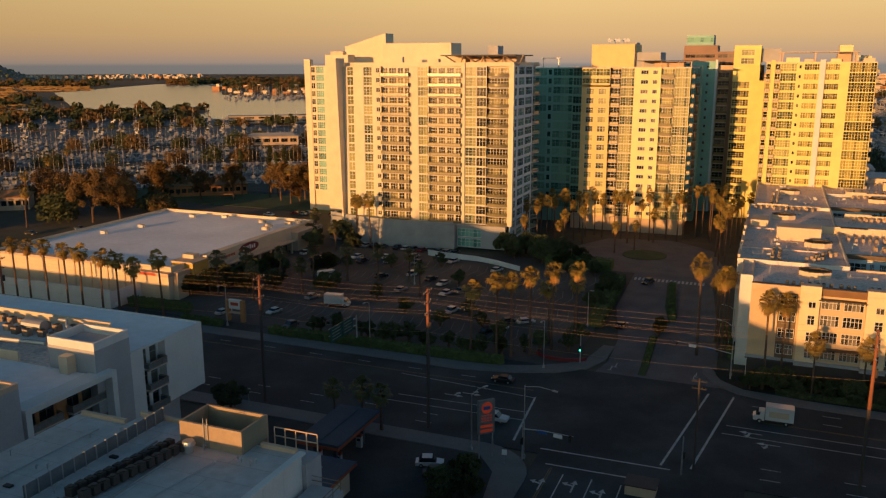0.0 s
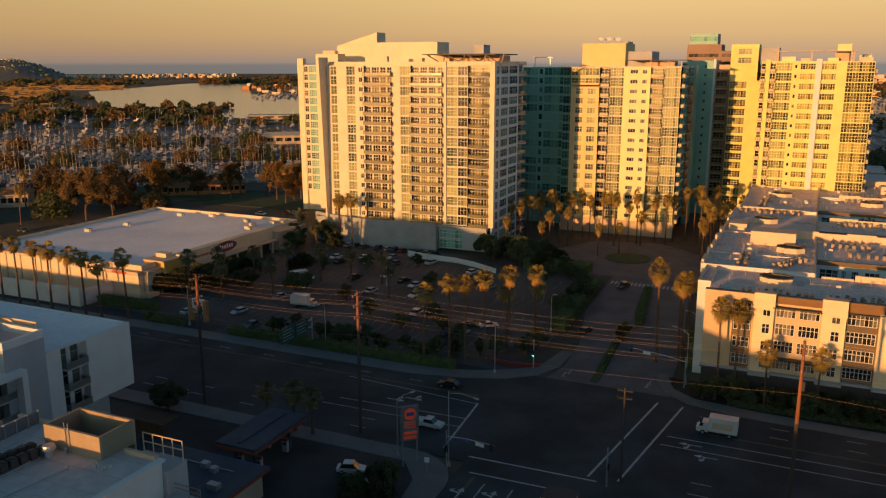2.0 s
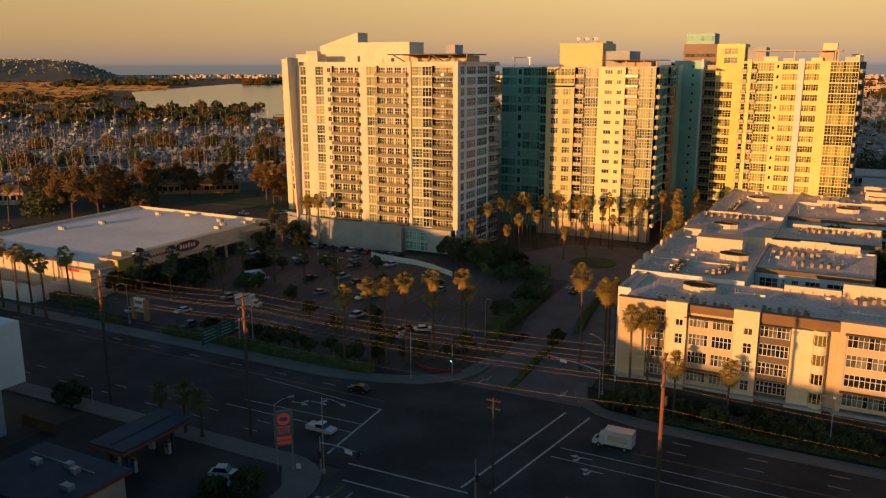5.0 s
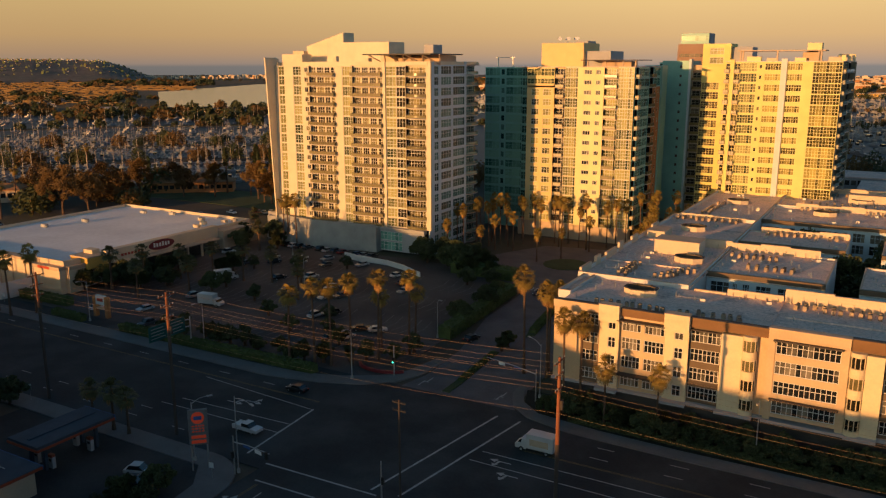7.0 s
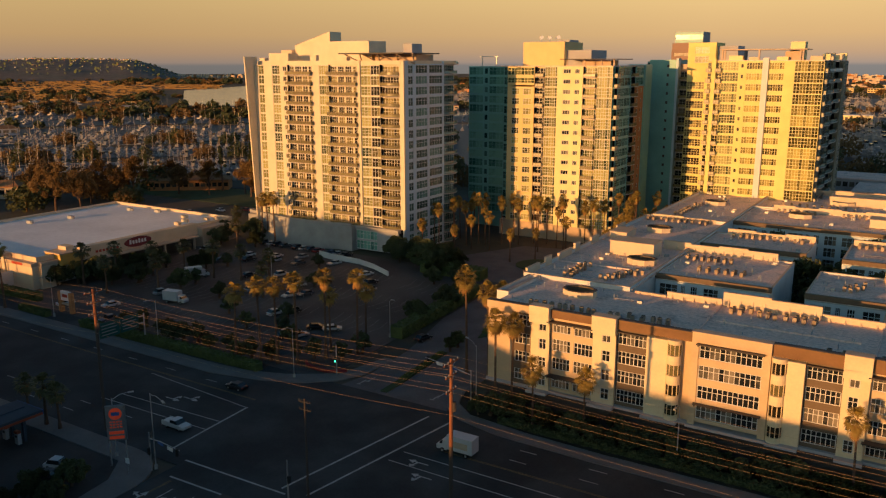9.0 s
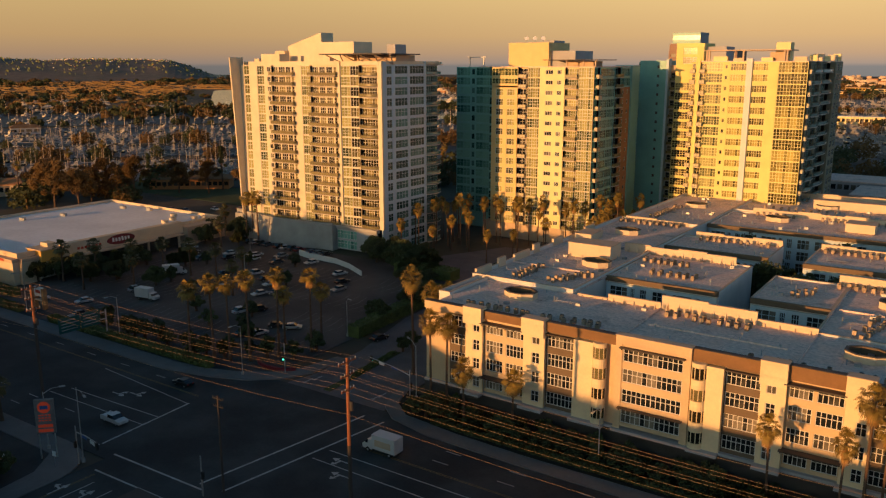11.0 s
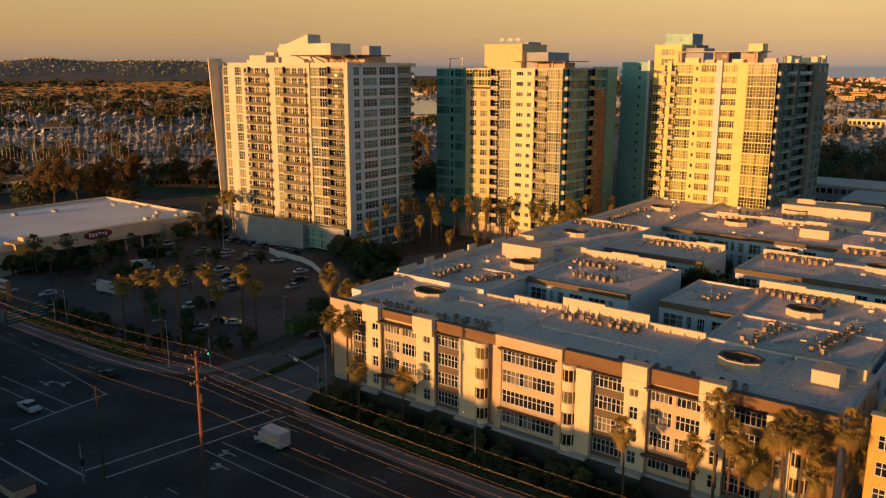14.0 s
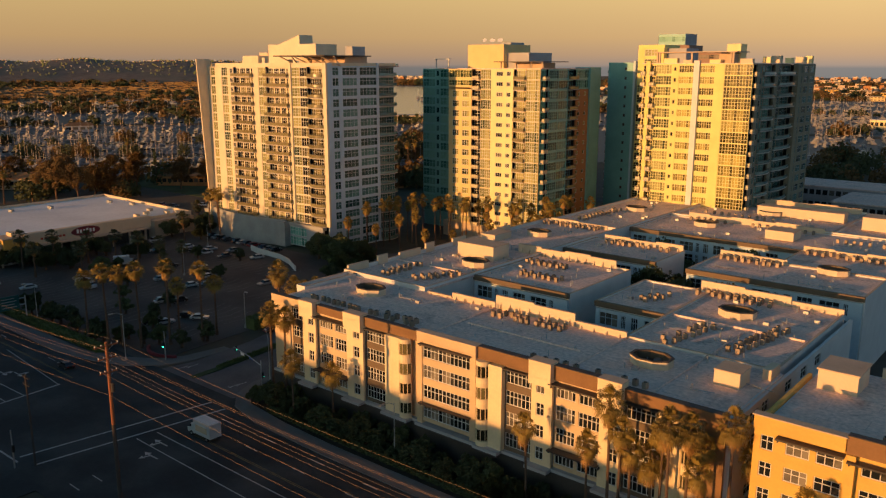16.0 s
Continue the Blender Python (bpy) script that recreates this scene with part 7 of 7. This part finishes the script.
def wire(p, q, sag, r=0.0105, label="thin sagging overhead wire between poles"):
    n = 18
    path = []
    for k in range(n + 1):
        s = k / n
        path.append((p[0] + (q[0] - p[0]) * s, p[1] + (q[1] - p[1]) * s, p[2] + (q[2] - p[2]) * s - 4 * sag * s * (1 - s)))
    solid("overhead_wire", MB(WIRE).tube(path, [r] * (n + 1), 4, cap=False), label, "wire", "overhead wires")


for (xa, ya, ha), (xb, yb, hb) in zip(UP[:-1], UP[1:]):
    L = abs(xb - xa)
    for dz, ws in ((-0.25, (-1.5, 1.5)), (-2.05, (-1.2, -0.5, 1.2)), (-4.05, (-1.1, 0.5)), (-7.6, (-0.3,))):
        for w in ws:
            wire((xa, ya + w, ha + dz), (xb, yb + w, hb + dz), 0.012 * L + 0.1)
t = thing("utility_pole", pose(-7.8, 124.5, 0), "slim dark service pole with small crossarms", "utility pole", "utility poles along the boulevard")
part("shaft", MB(POLEDARK).tube([(0, 0, STREET), (0, 0, 13)], [0.2, 0.14], 8), t)
for z in (12.4, 11.2):
    a = MB(BLACK).box(-1.1, -0.07, z, 1.1, 0.07, z + 0.14)
    for s in (-1, -0.5, 0.5, 1):
        a.tube([(s, 0, z + 0.14), (s, 0, z + 0.4)], [0.05, 0.05], 5)
    part("crossarm", a, t)


# ---- street lamps and signals ----
def street_lamp(x, y, h, reach, turn, label):
    t = thing("street_lamp", pose(x, y, gz(y) + 0.1, 0, 0, turn), label, "street lamp", "street lamps")
    part("post", MB(GALV).tube([(0, 0, 0), (0, 0, h * 0.6), (0, 0, h)], [0.12, 0.09, 0.07], 8), t)
    part("base", MB(CONCRETE).tube([(0, 0, -0.1), (0, 0, 0.6)], [0.3, 0.28], 8), t)
    part("arm", MB(GALV).tube([(0, 0, h - 0.3), (reach * 0.5, 0, h + 0.4), (reach, 0, h + 0.5)], [0.06, 0.05, 0.04], 6), t)
    part("lamp_head", MB(GALV).box(reach - 0.1, -0.16, h + 0.4, reach + 0.8, 0.16, h + 0.58), t)


LAMP = "slim grey street lamp with a single curved arm"
for x, y, h, r, a in ((-41.4, 158.8, 10.4, 2.2, -90), (35.5, 161.6, 10.4, 2.4, -90), (-82, 158.4, 10, 2.2, -90), (-121, 158.2, 10, 2.2, -90), (-42.6, 117.8, 10, 2.6, 60), (-38.4, 188, 8.4, 0.5, 0), (-4.6, 168.6, 10.6, 3.2, 150), (-5.4, 188, 8, 2.2, 160), (-92, 206, 8, 1.0, 0), (-118, 232, 7, 1.0, 40)):
    street_lamp(x, y, h, r, a, LAMP)


def signal_head(parent, x, y, z, face, lit):
    b = part("signal_head", MB(BLACK).box(-0.2, -0.16, 0, 0.2, 0.16, 1.15), parent, "black signal head", at=pose(x, y, z, 0, 0, face))
    for k, m in enumerate((GREENLAMP if lit == "green" else BLACK, BLACK, BLACK)):
        part("lens", MB(m).tube([(0, -0.17, 0.2 + 0.37 * k), (0, -0.24, 0.2 + 0.37 * k)], [0.14, 0.14], 10), b)


def traffic_signal(x, y, turn, reach, heads, signs=True, lit="", label="grey traffic signal mast with a long arm"):
    t = thing("traffic_signal", pose(x, y, gz(y) + 0.1, 0, 0, turn), label, "traffic light", "traffic signals at the junction")
    part("post", MB(GALV).tube([(0, 0, 0), (0, 0, 6.4)], [0.14, 0.10], 8), t)
    if reach:
        part("arm", MB(GALV).tube([(0, 0, 5.4), (reach * 0.4, 0, 5.9), (reach, 0, 6.1)], [0.10, 0.08, 0.05], 6), t)
    for u in heads:
        signal_head(t, u, -0.25, 5.2 if u else 2.8, 0, lit)
    if signs and reach:
        part("street_sign", MB(WHITESIGN).box(reach * 0.62, -0.1, 5.3, reach * 0.62 + 1.5, -0.05, 5.9), t, "white lane sign")
        part("name_plate", MB(BLUESIGN).box(reach * 0.3, -0.1, 5.4, reach * 0.3 + 1.6, -0.05, 5.8), t, "blue name plate with no lettering")


traffic_signal(-33.8, 117.6, -9, 8.6, (8.2, 0.0))
traffic_signal(-4.6, 166.6, 170, 11.6, (11.2, 0.0), lit="green")
traffic_signal(-34.9, 164.4, 0, 0, (0.0,), lit="green", label="short grey signal post at the kerb")
traffic_signal(-9.4, 122.0, 90, 0, (0.0,), label="short grey signal post at the kerb")
street_lamp(-33.8, 118.4, 12.6, 5.4, -20, "tall grey street lamp on the signal mast corner")


# ---- signs ----
def price_sign():
    t = thing("station_sign", pose(-39.5, 116.1, -0.6, 0, 0, 45), "tall orange and blue service station price sign", "sign")
    for x in (-1.2, 1.2):
        part("post", MB(GALV).tube([(x, 0, -1.8), (x, 0, 3.2)], [0.12, 0.12], 8), t)
    part("panel", MB(FENCEM).box(-1.45, -0.25, 2.6, 1.45, 0.25, 8.4), t)
    disc = MB(LITSIGN)
    o = [(0.98 * math.cos(k * math.pi / 12), 0.98 * math.sin(k * math.pi / 12)) for k in range(24)]
    i = len(disc.v)
    disc.v += [(a, -0.27, 7.1 + b) for a, b in o] + [(a, -0.31, 7.1 + b) for a, b in o]
    disc.f += [tuple(i + 47 - k for k in range(24))] + [(i + k, i + (k + 1) % 24, i + 24 + (k + 1) % 24, i + 24 + k) for k in range(24)]
    disc.m += [0] * 25
    part("emblem", disc, t, "orange disc emblem")
    e = MB(BLUESIGN)
    e.box(-0.6, -0.34, 6.8, 0.6, -0.312, 7.4)
    part("emblem_bar", e, t, "dark blue bar")
    for k in range(3):
        p = MB(LITSIGN)
        for q in range(4):
            p.box(-0.95 + q * 0.5, -0.29, 4.75 + k * 0.45, -0.6 + q * 0.5, -0.252, 4.95 + k * 0.45)
        part("price_row", p, t, "row of orange bars")
    p = MB(LITSIGN).box(-1.1, -0.29, 2.9, 1.1, -0.252, 3.4).box(-1.1, -0.29, 3.7, 1.1, -0.252, 4.2)
    part("banner", p, t, "orange banner panel")


price_sign()
t = thing("shop_pylon", pose(-121.2, 162.0, STREET), "tan car park pylon sign with a pale panel", "sign")
for x in (-2.2, 2.2):
    part("post", MB(RUST).box(x - 0.5, -0.5, 0, x + 0.5, 0.5, 5.4), t)
part("panel", MB(WHITESIGN).box(-1.7, -0.35, 3.2, 1.7, 0.35, 5.6), t)
part("emblem", MB(REDSIGN).box(-1.1, -0.4, 4.1, 1.1, -0.352, 4.9), t, "red bar emblem")
part("crossbar", MB(TAN).box(-1.7, -0.3, 2.0, 1.7, 0.3, 2.4), t)
t = thing("road_sign_gantry", pose(-84.6, 157.0, STREET + 0.1), "green overhead direction sign on a cantilever gantry", "road sign")
part("post", MB(GALV).tube([(0, 0, 0), (0, 0, 7)], [0.2, 0.16], 8), t)
part("arm", MB(GALV).tube([(0, 0, 6.4), (-1.5, -10, 6.6)], [0.12, 0.1], 6), t)
part("arm", MB(GALV).tube([(0, 0, 4.8), (-1.5, -10, 5.0)], [0.12, 0.1], 6), t)
for k, (y0, y1) in enumerate(((-11.4, -6.4), (-6.1, -1.4))):
    pn = MB(GREENSIGN).box(-0.25, y0, 4.0, -0.1, y1, 7.4)
    o = part("panel", pn, t, "green panel with white bars")
    for q in range(4):
        for x in (-0.09, -0.28):
            part("lettering_bar", MB(GALV).box(x, y0 + 0.5, 4.55 + q * 0.7, x + 0.02, y1 - 0.6 - 0.5 * (q % 2), 4.72 + q * 0.7), o)
for x, y, h in ((-88, 120, 3.2), (-36, 115, 2.6), (-6, 184, 3.0), (-8.4, 192, 3.0), (-155, 157.6, 2.4)):
    t = thing("street_sign", pose(x, y, gz(y) + 0.1, 0, 0, 10), "small kerbside sign on a thin post", "sign", "kerbside signs")
    part("post", MB(GALV).tube([(0, 0, 0), (0, 0, h)], [0.04, 0.04], 6), t)
    part("plate", MB(WHITESIGN if y < 160 else PAINTY).box(-0.4, -0.06, h - 0.9, 0.4, -0.03, h), t)


# ---- service station ----
for k in range(9):
    x = -91.5 + k * 1.0
    if k == 0:
        t = thing("timber_fence", pose(0, 0, STREET), "low brown timber fence beside the service station", "fence")
    part("board", MB(BROWN).box(x, 108.0, 0, x + 0.94, 108.12, 2.1), t)
t = thing("service_station_canopy", pose(-62.2, 108.6, STREET), "low dark blue service station canopy with an orange edge", "canopy")
part("roof", MB(STATIONROOF).box(-3.7, -7, 4.5, 3.7, 7, 5.3), t)
for x0, y0, x1, y1 in ((-3.8, -7.1, 3.8, -7.0), (3.7, -7.0, 3.8, 7.0), (-3.8, -7.0, -3.7, 7.0)):
    part("fascia", MB(DIMORANGE).box(x0, y0, 4.45, x1, y1, 4.85), t, "orange fascia strip")
part("fascia_back", MB(BLUESIGN).box(-3.8, 7.0, 4.45, 3.8, 7.1, 5.3), t, "dark blue fascia strip")
part("ridge", MB(STATIONROOF).box(-0.3, -6, 5.3, 0.3, 6, 5.45), t)
for x in (-1.8, 1.8):
    for y in (-4.6, 4.6):
        part("column", MB(STATIONROOF).box(x - 0.25, y - 0.25, 0, x + 0.25, y + 0.25, 4.5), t)
for x in (-64, -60.4):
    for y in (105, 112):
        p = thing("fuel_pump", pose(x, y, STREET + 0.06), "grey and orange fuel pump on the forecourt", "fuel pump", "fuel pumps")
        part("cabinet", MB(GREYW).box(-0.5, -0.3, 0, 0.5, 0.3, 1.9), p)
        part("header", MB(DIMORANGE).box(-0.5, -0.32, 1.9, 0.5, 0.32, 2.3), p)
        part("screen", MB(BLACK).box(-0.3, -0.33, 1.2, 0.3, -0.301, 1.6), p)
t = thing("station_shop", pose(-64, 92.6, STREET), "flat-roofed dark service station shop with roof units", "building")
part("wall", MB(TAN).box(-9, -6, 0, 9, 6, 3.9), t)
part("roof", MB(STATIONROOF).box(-9.6, -6.6, 3.9, 9.8, 6.8, 4.5), t)
part("fascia", MB(DIMORANGE).box(9.8, -6.6, 4.0, 9.9, 6.8, 4.4), t, "orange fascia strip")
part("fascia", MB(BLUESIGN).box(-9.6, 6.8, 3.9, 9.9, 6.9, 4.5), t, "dark blue fascia strip")
for k in range(4):
    part("window", MB(GLASSD).box(-7.5 + 4 * k, 6.01, 0.8, -4.5 + 4 * k, 6.08, 2.8), t)
for x, y, w in ((-5, 1, 1.6), (0.5, 2.5, 1.2), (2.8, 1.8, 1.0), (5.5, -2, 1.8)):
    part("roof_unit", MB(GALV).box(x, y, 4.5, x + w, y + 1.1, 5.3), t)
part("pipe", MB(GALV).tube([(-8, 3.6, 4.6), (6, 3.4, 4.6)], [0.08, 0.08], 6), t)
t = thing("signal_cabinet", pose(-14.4, 114.6, STREET), "low pale roadside kiosk with a flat roof", "kiosk")
part("body", MB(TAN).box(-2.2, -1.6, 0, 2.2, 1.6, 1.5), t)
part("roof", MB(TRIM).box(-2.4, -1.8, 1.5, 2.4, 1.8, 1.7), t)


# ---- cars ----
def paint(name, c):
    return material(name, c, 0.3, metal=0.2, var=0.04, spec=0.6)


PAINTS = [paint("white_car_paint", (0.60, 0.60, 0.60)), paint("silver_car_paint", (0.32, 0.33, 0.34)), paint("black_car_paint", (0.02, 0.02, 0.025)), paint("grey_car_paint", (0.10, 0.10, 0.11)), paint("red_car_paint", (0.25, 0.02, 0.02)), paint("blue_car_paint", (0.03, 0.06, 0.14))]
WORDS = ["white", "silver", "black", "dark grey", "red", "dark blue"]
CARS = {}


def profile(mb, pts, w, s=0):
    """Extrudes a side outline (x, z) across the width w."""
    i, n = len(mb.v), len(pts)
    mb.v += [(x, -w / 2, z) for x, z in pts] + [(x, w / 2, z) for x, z in pts]
    mb.f += [tuple(range(i, i + n)), tuple(i + 2 * n - 1 - k for k in range(n))]
    mb.m += [s, s]
    for k in range(n):
        j = (k + 1) % n
        mb.f.append((i + k, i + n + k, i + n + j, i + j))
        mb.m.append(s)


def car(x, y, turn, colour, kind="car", z=0.0):
    z += gz(y)
    key = (colour, kind)
    w = 1.8
    if key not in CARS:
        body, cabin, lamp, tail = MB(PAINTS[colour]), MB(CARGLASS), MB(WHITESIGN), MB(REDSIGN)
        roof = MB(PAINTS[colour])
        if kind == "pickup":
            L, w = 5.4, 1.95
            profile(body, [(-2.7, 0.45), (2.7, 0.45), (2.72, 0.95), (1.3, 1.1), (-2.7, 1.1)], w)
            profile(cabin, [(-0.7, 1.1), (1.35, 1.1), (0.75, 1.72), (-0.55, 1.72)], w * 0.9)
            profile(roof, [(-0.55, 1.72), (0.75, 1.72), (0.7, 1.8), (-0.5, 1.8)], w * 0.88)
            body.box(-2.6, -w / 2, 1.1, -0.75, -w / 2 + 0.1, 1.3), body.box(-2.6, w / 2 - 0.1, 1.1, -0.75, w / 2, 1.3)
        else:
            L = 4.5
            top = 1.45 if kind == "car" else 1.7
            profile(body, [(-2.2, 0.35), (2.2, 0.35), (2.25, 0.7), (1.2, 0.92), (-1.7, 0.95), (-2.25, 0.85)], w)
            profile(cabin, [(-1.75, 0.95), (1.1, 0.92), (0.45, top - 0.06), (-1.2, top - 0.06)], w * 0.9)
            profile(roof, [(-1.2, top - 0.06), (0.45, top - 0.06), (0.4, top), (-1.1, top)], w * 0.86)
        e = L / 2
        lamp.box(e - 0.06, -0.18, 0.62, e + 0.02, 0.18, 0.78)
        tail.box(-e - 0.02, -0.18, 0.65, -e + 0.06, 0.18, 0.85)
        wheel = MB(TYRE, GALV)
        wheel.tube([(0, -0.11, 0), (0, 0.11, 0)], [0.33, 0.33], 12), wheel.tube([(0, -0.12, 0), (0, 0.12, 0)], [0.19, 0.19], 10, 1)
        CARS[key] = (body.mesh("body"), cabin.mesh("glazing"), roof.mesh("roof"), lamp.mesh("headlight"), tail.mesh("tail_light"), wheel.mesh("wheel"), L)
    b, c, r, l, ta, wh, L = CARS[key]
    t = thing("pickup_truck" if kind == "pickup" else "car", pose(x, y, z, 0, 0, turn), WORDS[colour] + (" pickup truck waiting at the junction" if kind == "pickup" else (" sport utility car parked in a stall" if kind == "suv" else " saloon car parked in a stall")), "pickup" if kind == "pickup" else "car", "cars")
    part("body", b, t)
    part("glazing", c, t)
    part("roof", r, t)
    for v in (-0.62, 0.62):
        part("headlight", l, t, at=pose(0, v, 0))
        part("tail_light", ta, t, at=pose(0, v, 0))
    for u in (-L * 0.3, L * 0.3):
        for v in (-0.82, 0.82):
            part("wheel", wh, t, at=pose(u, v, 0.33))
    return t


car(-42.9, 130.2, 0, 0, "pickup")
for x, y, a, c, k in ((-47, 148.4, 180, 2, "car"), (-30.6, 190, 80, 2, "car"), (-30, 228, 250, 2, "suv"), (-47, 110.5, 20, 0, "suv"), (-44.5, 107.5, 20, 2, "suv"), (-53, 185, 40, 0, "car"), (-57, 184, 40, 2, "car")):
    car(x, y, a, c, k)
crnd = random.Random(11)
row1 = [(-128 + k * 2.9, 241.0) for k in range(13)]
for i, (x, y) in enumerate(row1):
    if i not in (4, 9):
        car(x, y, 84 + crnd.uniform(-3, 3), (2, 0, 2, 3, 4, 2, 0, 3, 4, 2, 5, 1, 2)[i], crnd.choice(("car", "suv")), -0.05)
for x, y, c in ((-121, 226, 0), (-112, 229, 0), (-104, 232, 1), (-117, 222, 2), (-109, 225, 0), (-100, 226, 3), (-90, 231, 0), (-96, 214, 0), (-84, 208, 0), (-89, 211, 2), (-80, 200, 0), (-77, 203, 3), (-73, 187, 0), (-70, 190, 2), (-93, 199, 1), (-104, 209, 2), (-127, 214, 0), (-124, 217, 3), (-116, 171, 0), (-113, 185, 1), (-60, 176, 2), (-57, 178, 0), (-64, 214, 1), (-68, 220, 2), (-74, 226, 0), (-128, 166, 0), (-106, 163, 3), (-133, 221, 2), (-139, 225, 0)):
    car(x, y, crnd.choice((78, 258)) + crnd.uniform(-4, 4), c, crnd.choice(("car", "suv", "car")), -0.05)
for k in range(12):
    az, d = crnd.uniform(28, 50), crnd.uniform(330, 336)
    x, y = polar(az, d)
    car(x, y, crnd.uniform(-10, 10), crnd.randrange(6), "car", -0.03)


def box_truck(x, y, turn, label, boxmat, art, z=0.0):
    z += gz(y)
    t = thing("box_truck", pose(x, y, z, 0, 0, turn), label, "truck", "trucks")
    cab = MB(PAINTS[0])
    profile(cab, [(1.6, 0.5), (3.5, 0.5), (3.55, 1.2), (3.05, 1.45), (2.5, 2.2), (1.6, 2.25)], 2.0)
    part("cab", cab, t)
    g = MB(CARGLASS)
    profile(g, [(2.45, 1.5), (3.05, 1.5), (2.55, 2.12), (2.3, 2.12)], 2.04)
    part("windscreen", g, t)
    part("cargo_box", MB(boxmat).box(-3.2, -1.15, 0.8, 1.5, 1.15, 3.3), t)
    part("chassis", MB(BLACK).box(-3.1, -0.9, 0.45, 3.2, 0.9, 0.8), t)
    if art:
        for s in (-1, 1):
            m = MB(TAN).box(-2.4, s * 1.16 - 0.005, 1.4, 0.9, s * 1.16 + 0.005, 2.5)
            part("side_panel", m, t, "faded picture panel of tan shapes")
    wh = MB(TYRE, GALV)
    wh.tube([(0, -0.14, 0), (0, 0.14, 0)], [0.42, 0.42], 12), wh.tube([(0, -0.15, 0), (0, 0.15, 0)], [0.22, 0.22], 8, 1)
    wm = wh.mesh("wheel")
    for u in (-2.0, 2.4):
        for v in (-0.95, 0.95):
            part("wheel", wm, t, at=pose(u, v, 0.42))


box_truck(3.8, 147.9, 180, "white box truck with a faded side panel on the boulevard", PAINTS[0], True)
box_truck(-103.5, 181.6, 10, "white box truck parked across stalls", PAINTS[0], False, -0.05)
box_truck(-117, 201, 60, "white delivery van parked in the car park", PAINTS[0], False, -0.05)


# ---- condensers on the apartment roofs ----
acb = MB(ACM).box(-0.5, -0.5, 0.15, 0.5, 0.5, 1.05)
acb.box(-0.45, -0.45, 0, 0.45, 0.45, 0.15)
acb = acb.mesh("casing")
acf = MB(BLACK).tube([(0, 0, 1.05), (0, 0, 1.13)], [0.4, 0.38], 10).mesh("fan_grille")


def condenser(x, y, z, label="small rooftop condenser unit", turn=0.0):
    t = thing("condenser_unit", pose(x, y, z, 0, 0, turn) @ Matrix.Diagonal((0.66, 0.66, 0.9, 1)), label, "air conditioner", "condensers on the apartment roofs")
    part("casing", acb, t)
    part("fan_grille", acf, t, "dark round fan grille")


ar = random.Random(3)
ROWS_AC = [(4.5, 172.6, 21, 172.6, 13, 1), (22.4, 172.2, 29.6, 172.2, 6, 2), (37, 185.6, 50.4, 185.6, 10, 2), (54.6, 172.0, 72.5, 172.4, 11, 1), (66.8, 190.5, 69.2, 203, 8, 2), (77, 194, 79.5, 209, 10, 2), (10.2, 195.4, 14.8, 203.8, 7, 2), (3, 194.5, 3.2, 204.6, 7, 2),
           (19, 222.4, 28.4, 222.4, 7, 2), (24, 212.6, 33, 212.6, 6, 2), (58.4, 222.2, 72, 222.2, 10, 2), (53.4, 211, 56.2, 216.6, 4, 2), (49, 254.2, 63, 254.2, 10, 2), (22, 252.6, 38, 252.6, 11, 2), (-4, 264.6, 12, 264.6, 10, 2), (64, 271.4, 81, 271.4, 11, 2), (25, 296.4, 58, 296.4, 18, 1),
           (2, 276, 2.5, 296, 12, 2), (24, 310, 44, 308, 10, 1), (24, 330, 54, 330, 12, 1), (66, 290, 80, 290, 9, 1), (102, 171.6, 114, 171.6, 9, 2)]
for x0, y0, x1, y1, n, rows in ROWS_AC:
    dx, dy = (x1 - x0) / max(1, n - 1), (y1 - y0) / max(1, n - 1)
    L = math.hypot(dx, dy)
    for k in range(n):
        for r in range(rows):
            if ar.random() < 0.9:
                condenser(x0 + dx * k - dy / L * 1.5 * r + ar.uniform(-0.25, 0.25), y0 + dy * k + dx / L * 1.5 * r + ar.uniform(-0.25, 0.25), 16.84 if x0 < 95 else 17.46, turn=ar.uniform(-9, 9))


def on_roof(x, y):
    return any(a + 1 < x < c - 2.5 and b + 1 < y < d - 1 for a, b, c, d in ((-1.4, 172, 84, 189), (-5, 190, 17, 338), (17, 206, 40, 230), (17, 241, 41, 255), (46, 206, 60, 225), (60, 190, 84, 225), (48.5, 240, 84, 257), (17, 275, 84, 299), (17, 300, 62, 337)))


pipes = MB(GALV)
for k in range(460):
    x, y = ar.uniform(-7, 84), ar.uniform(171, 336)
    h = ar.uniform(0.4, 1.1)
    if on_roof(x, y):
        pipes.tube([(x, y, 16.7), (x, y, 16.8 + h)], [0.09, 0.09], 6)
        if k % 5 == 0:
            pipes.box(x + 1, y, 16.7, x + 1.9, y + 0.9, 17.3)
        if k % 7 == 0:
            pipes.tube([(x, y, 17.0), (x + ar.uniform(2, 6), y + ar.uniform(-1, 1), 17.0)], [0.06, 0.06], 5)
tagged(solid("roof_pipes", pipes, "scattered vent pipes and ducts over the flat roofs", "vent pipes"), kind="stuff")
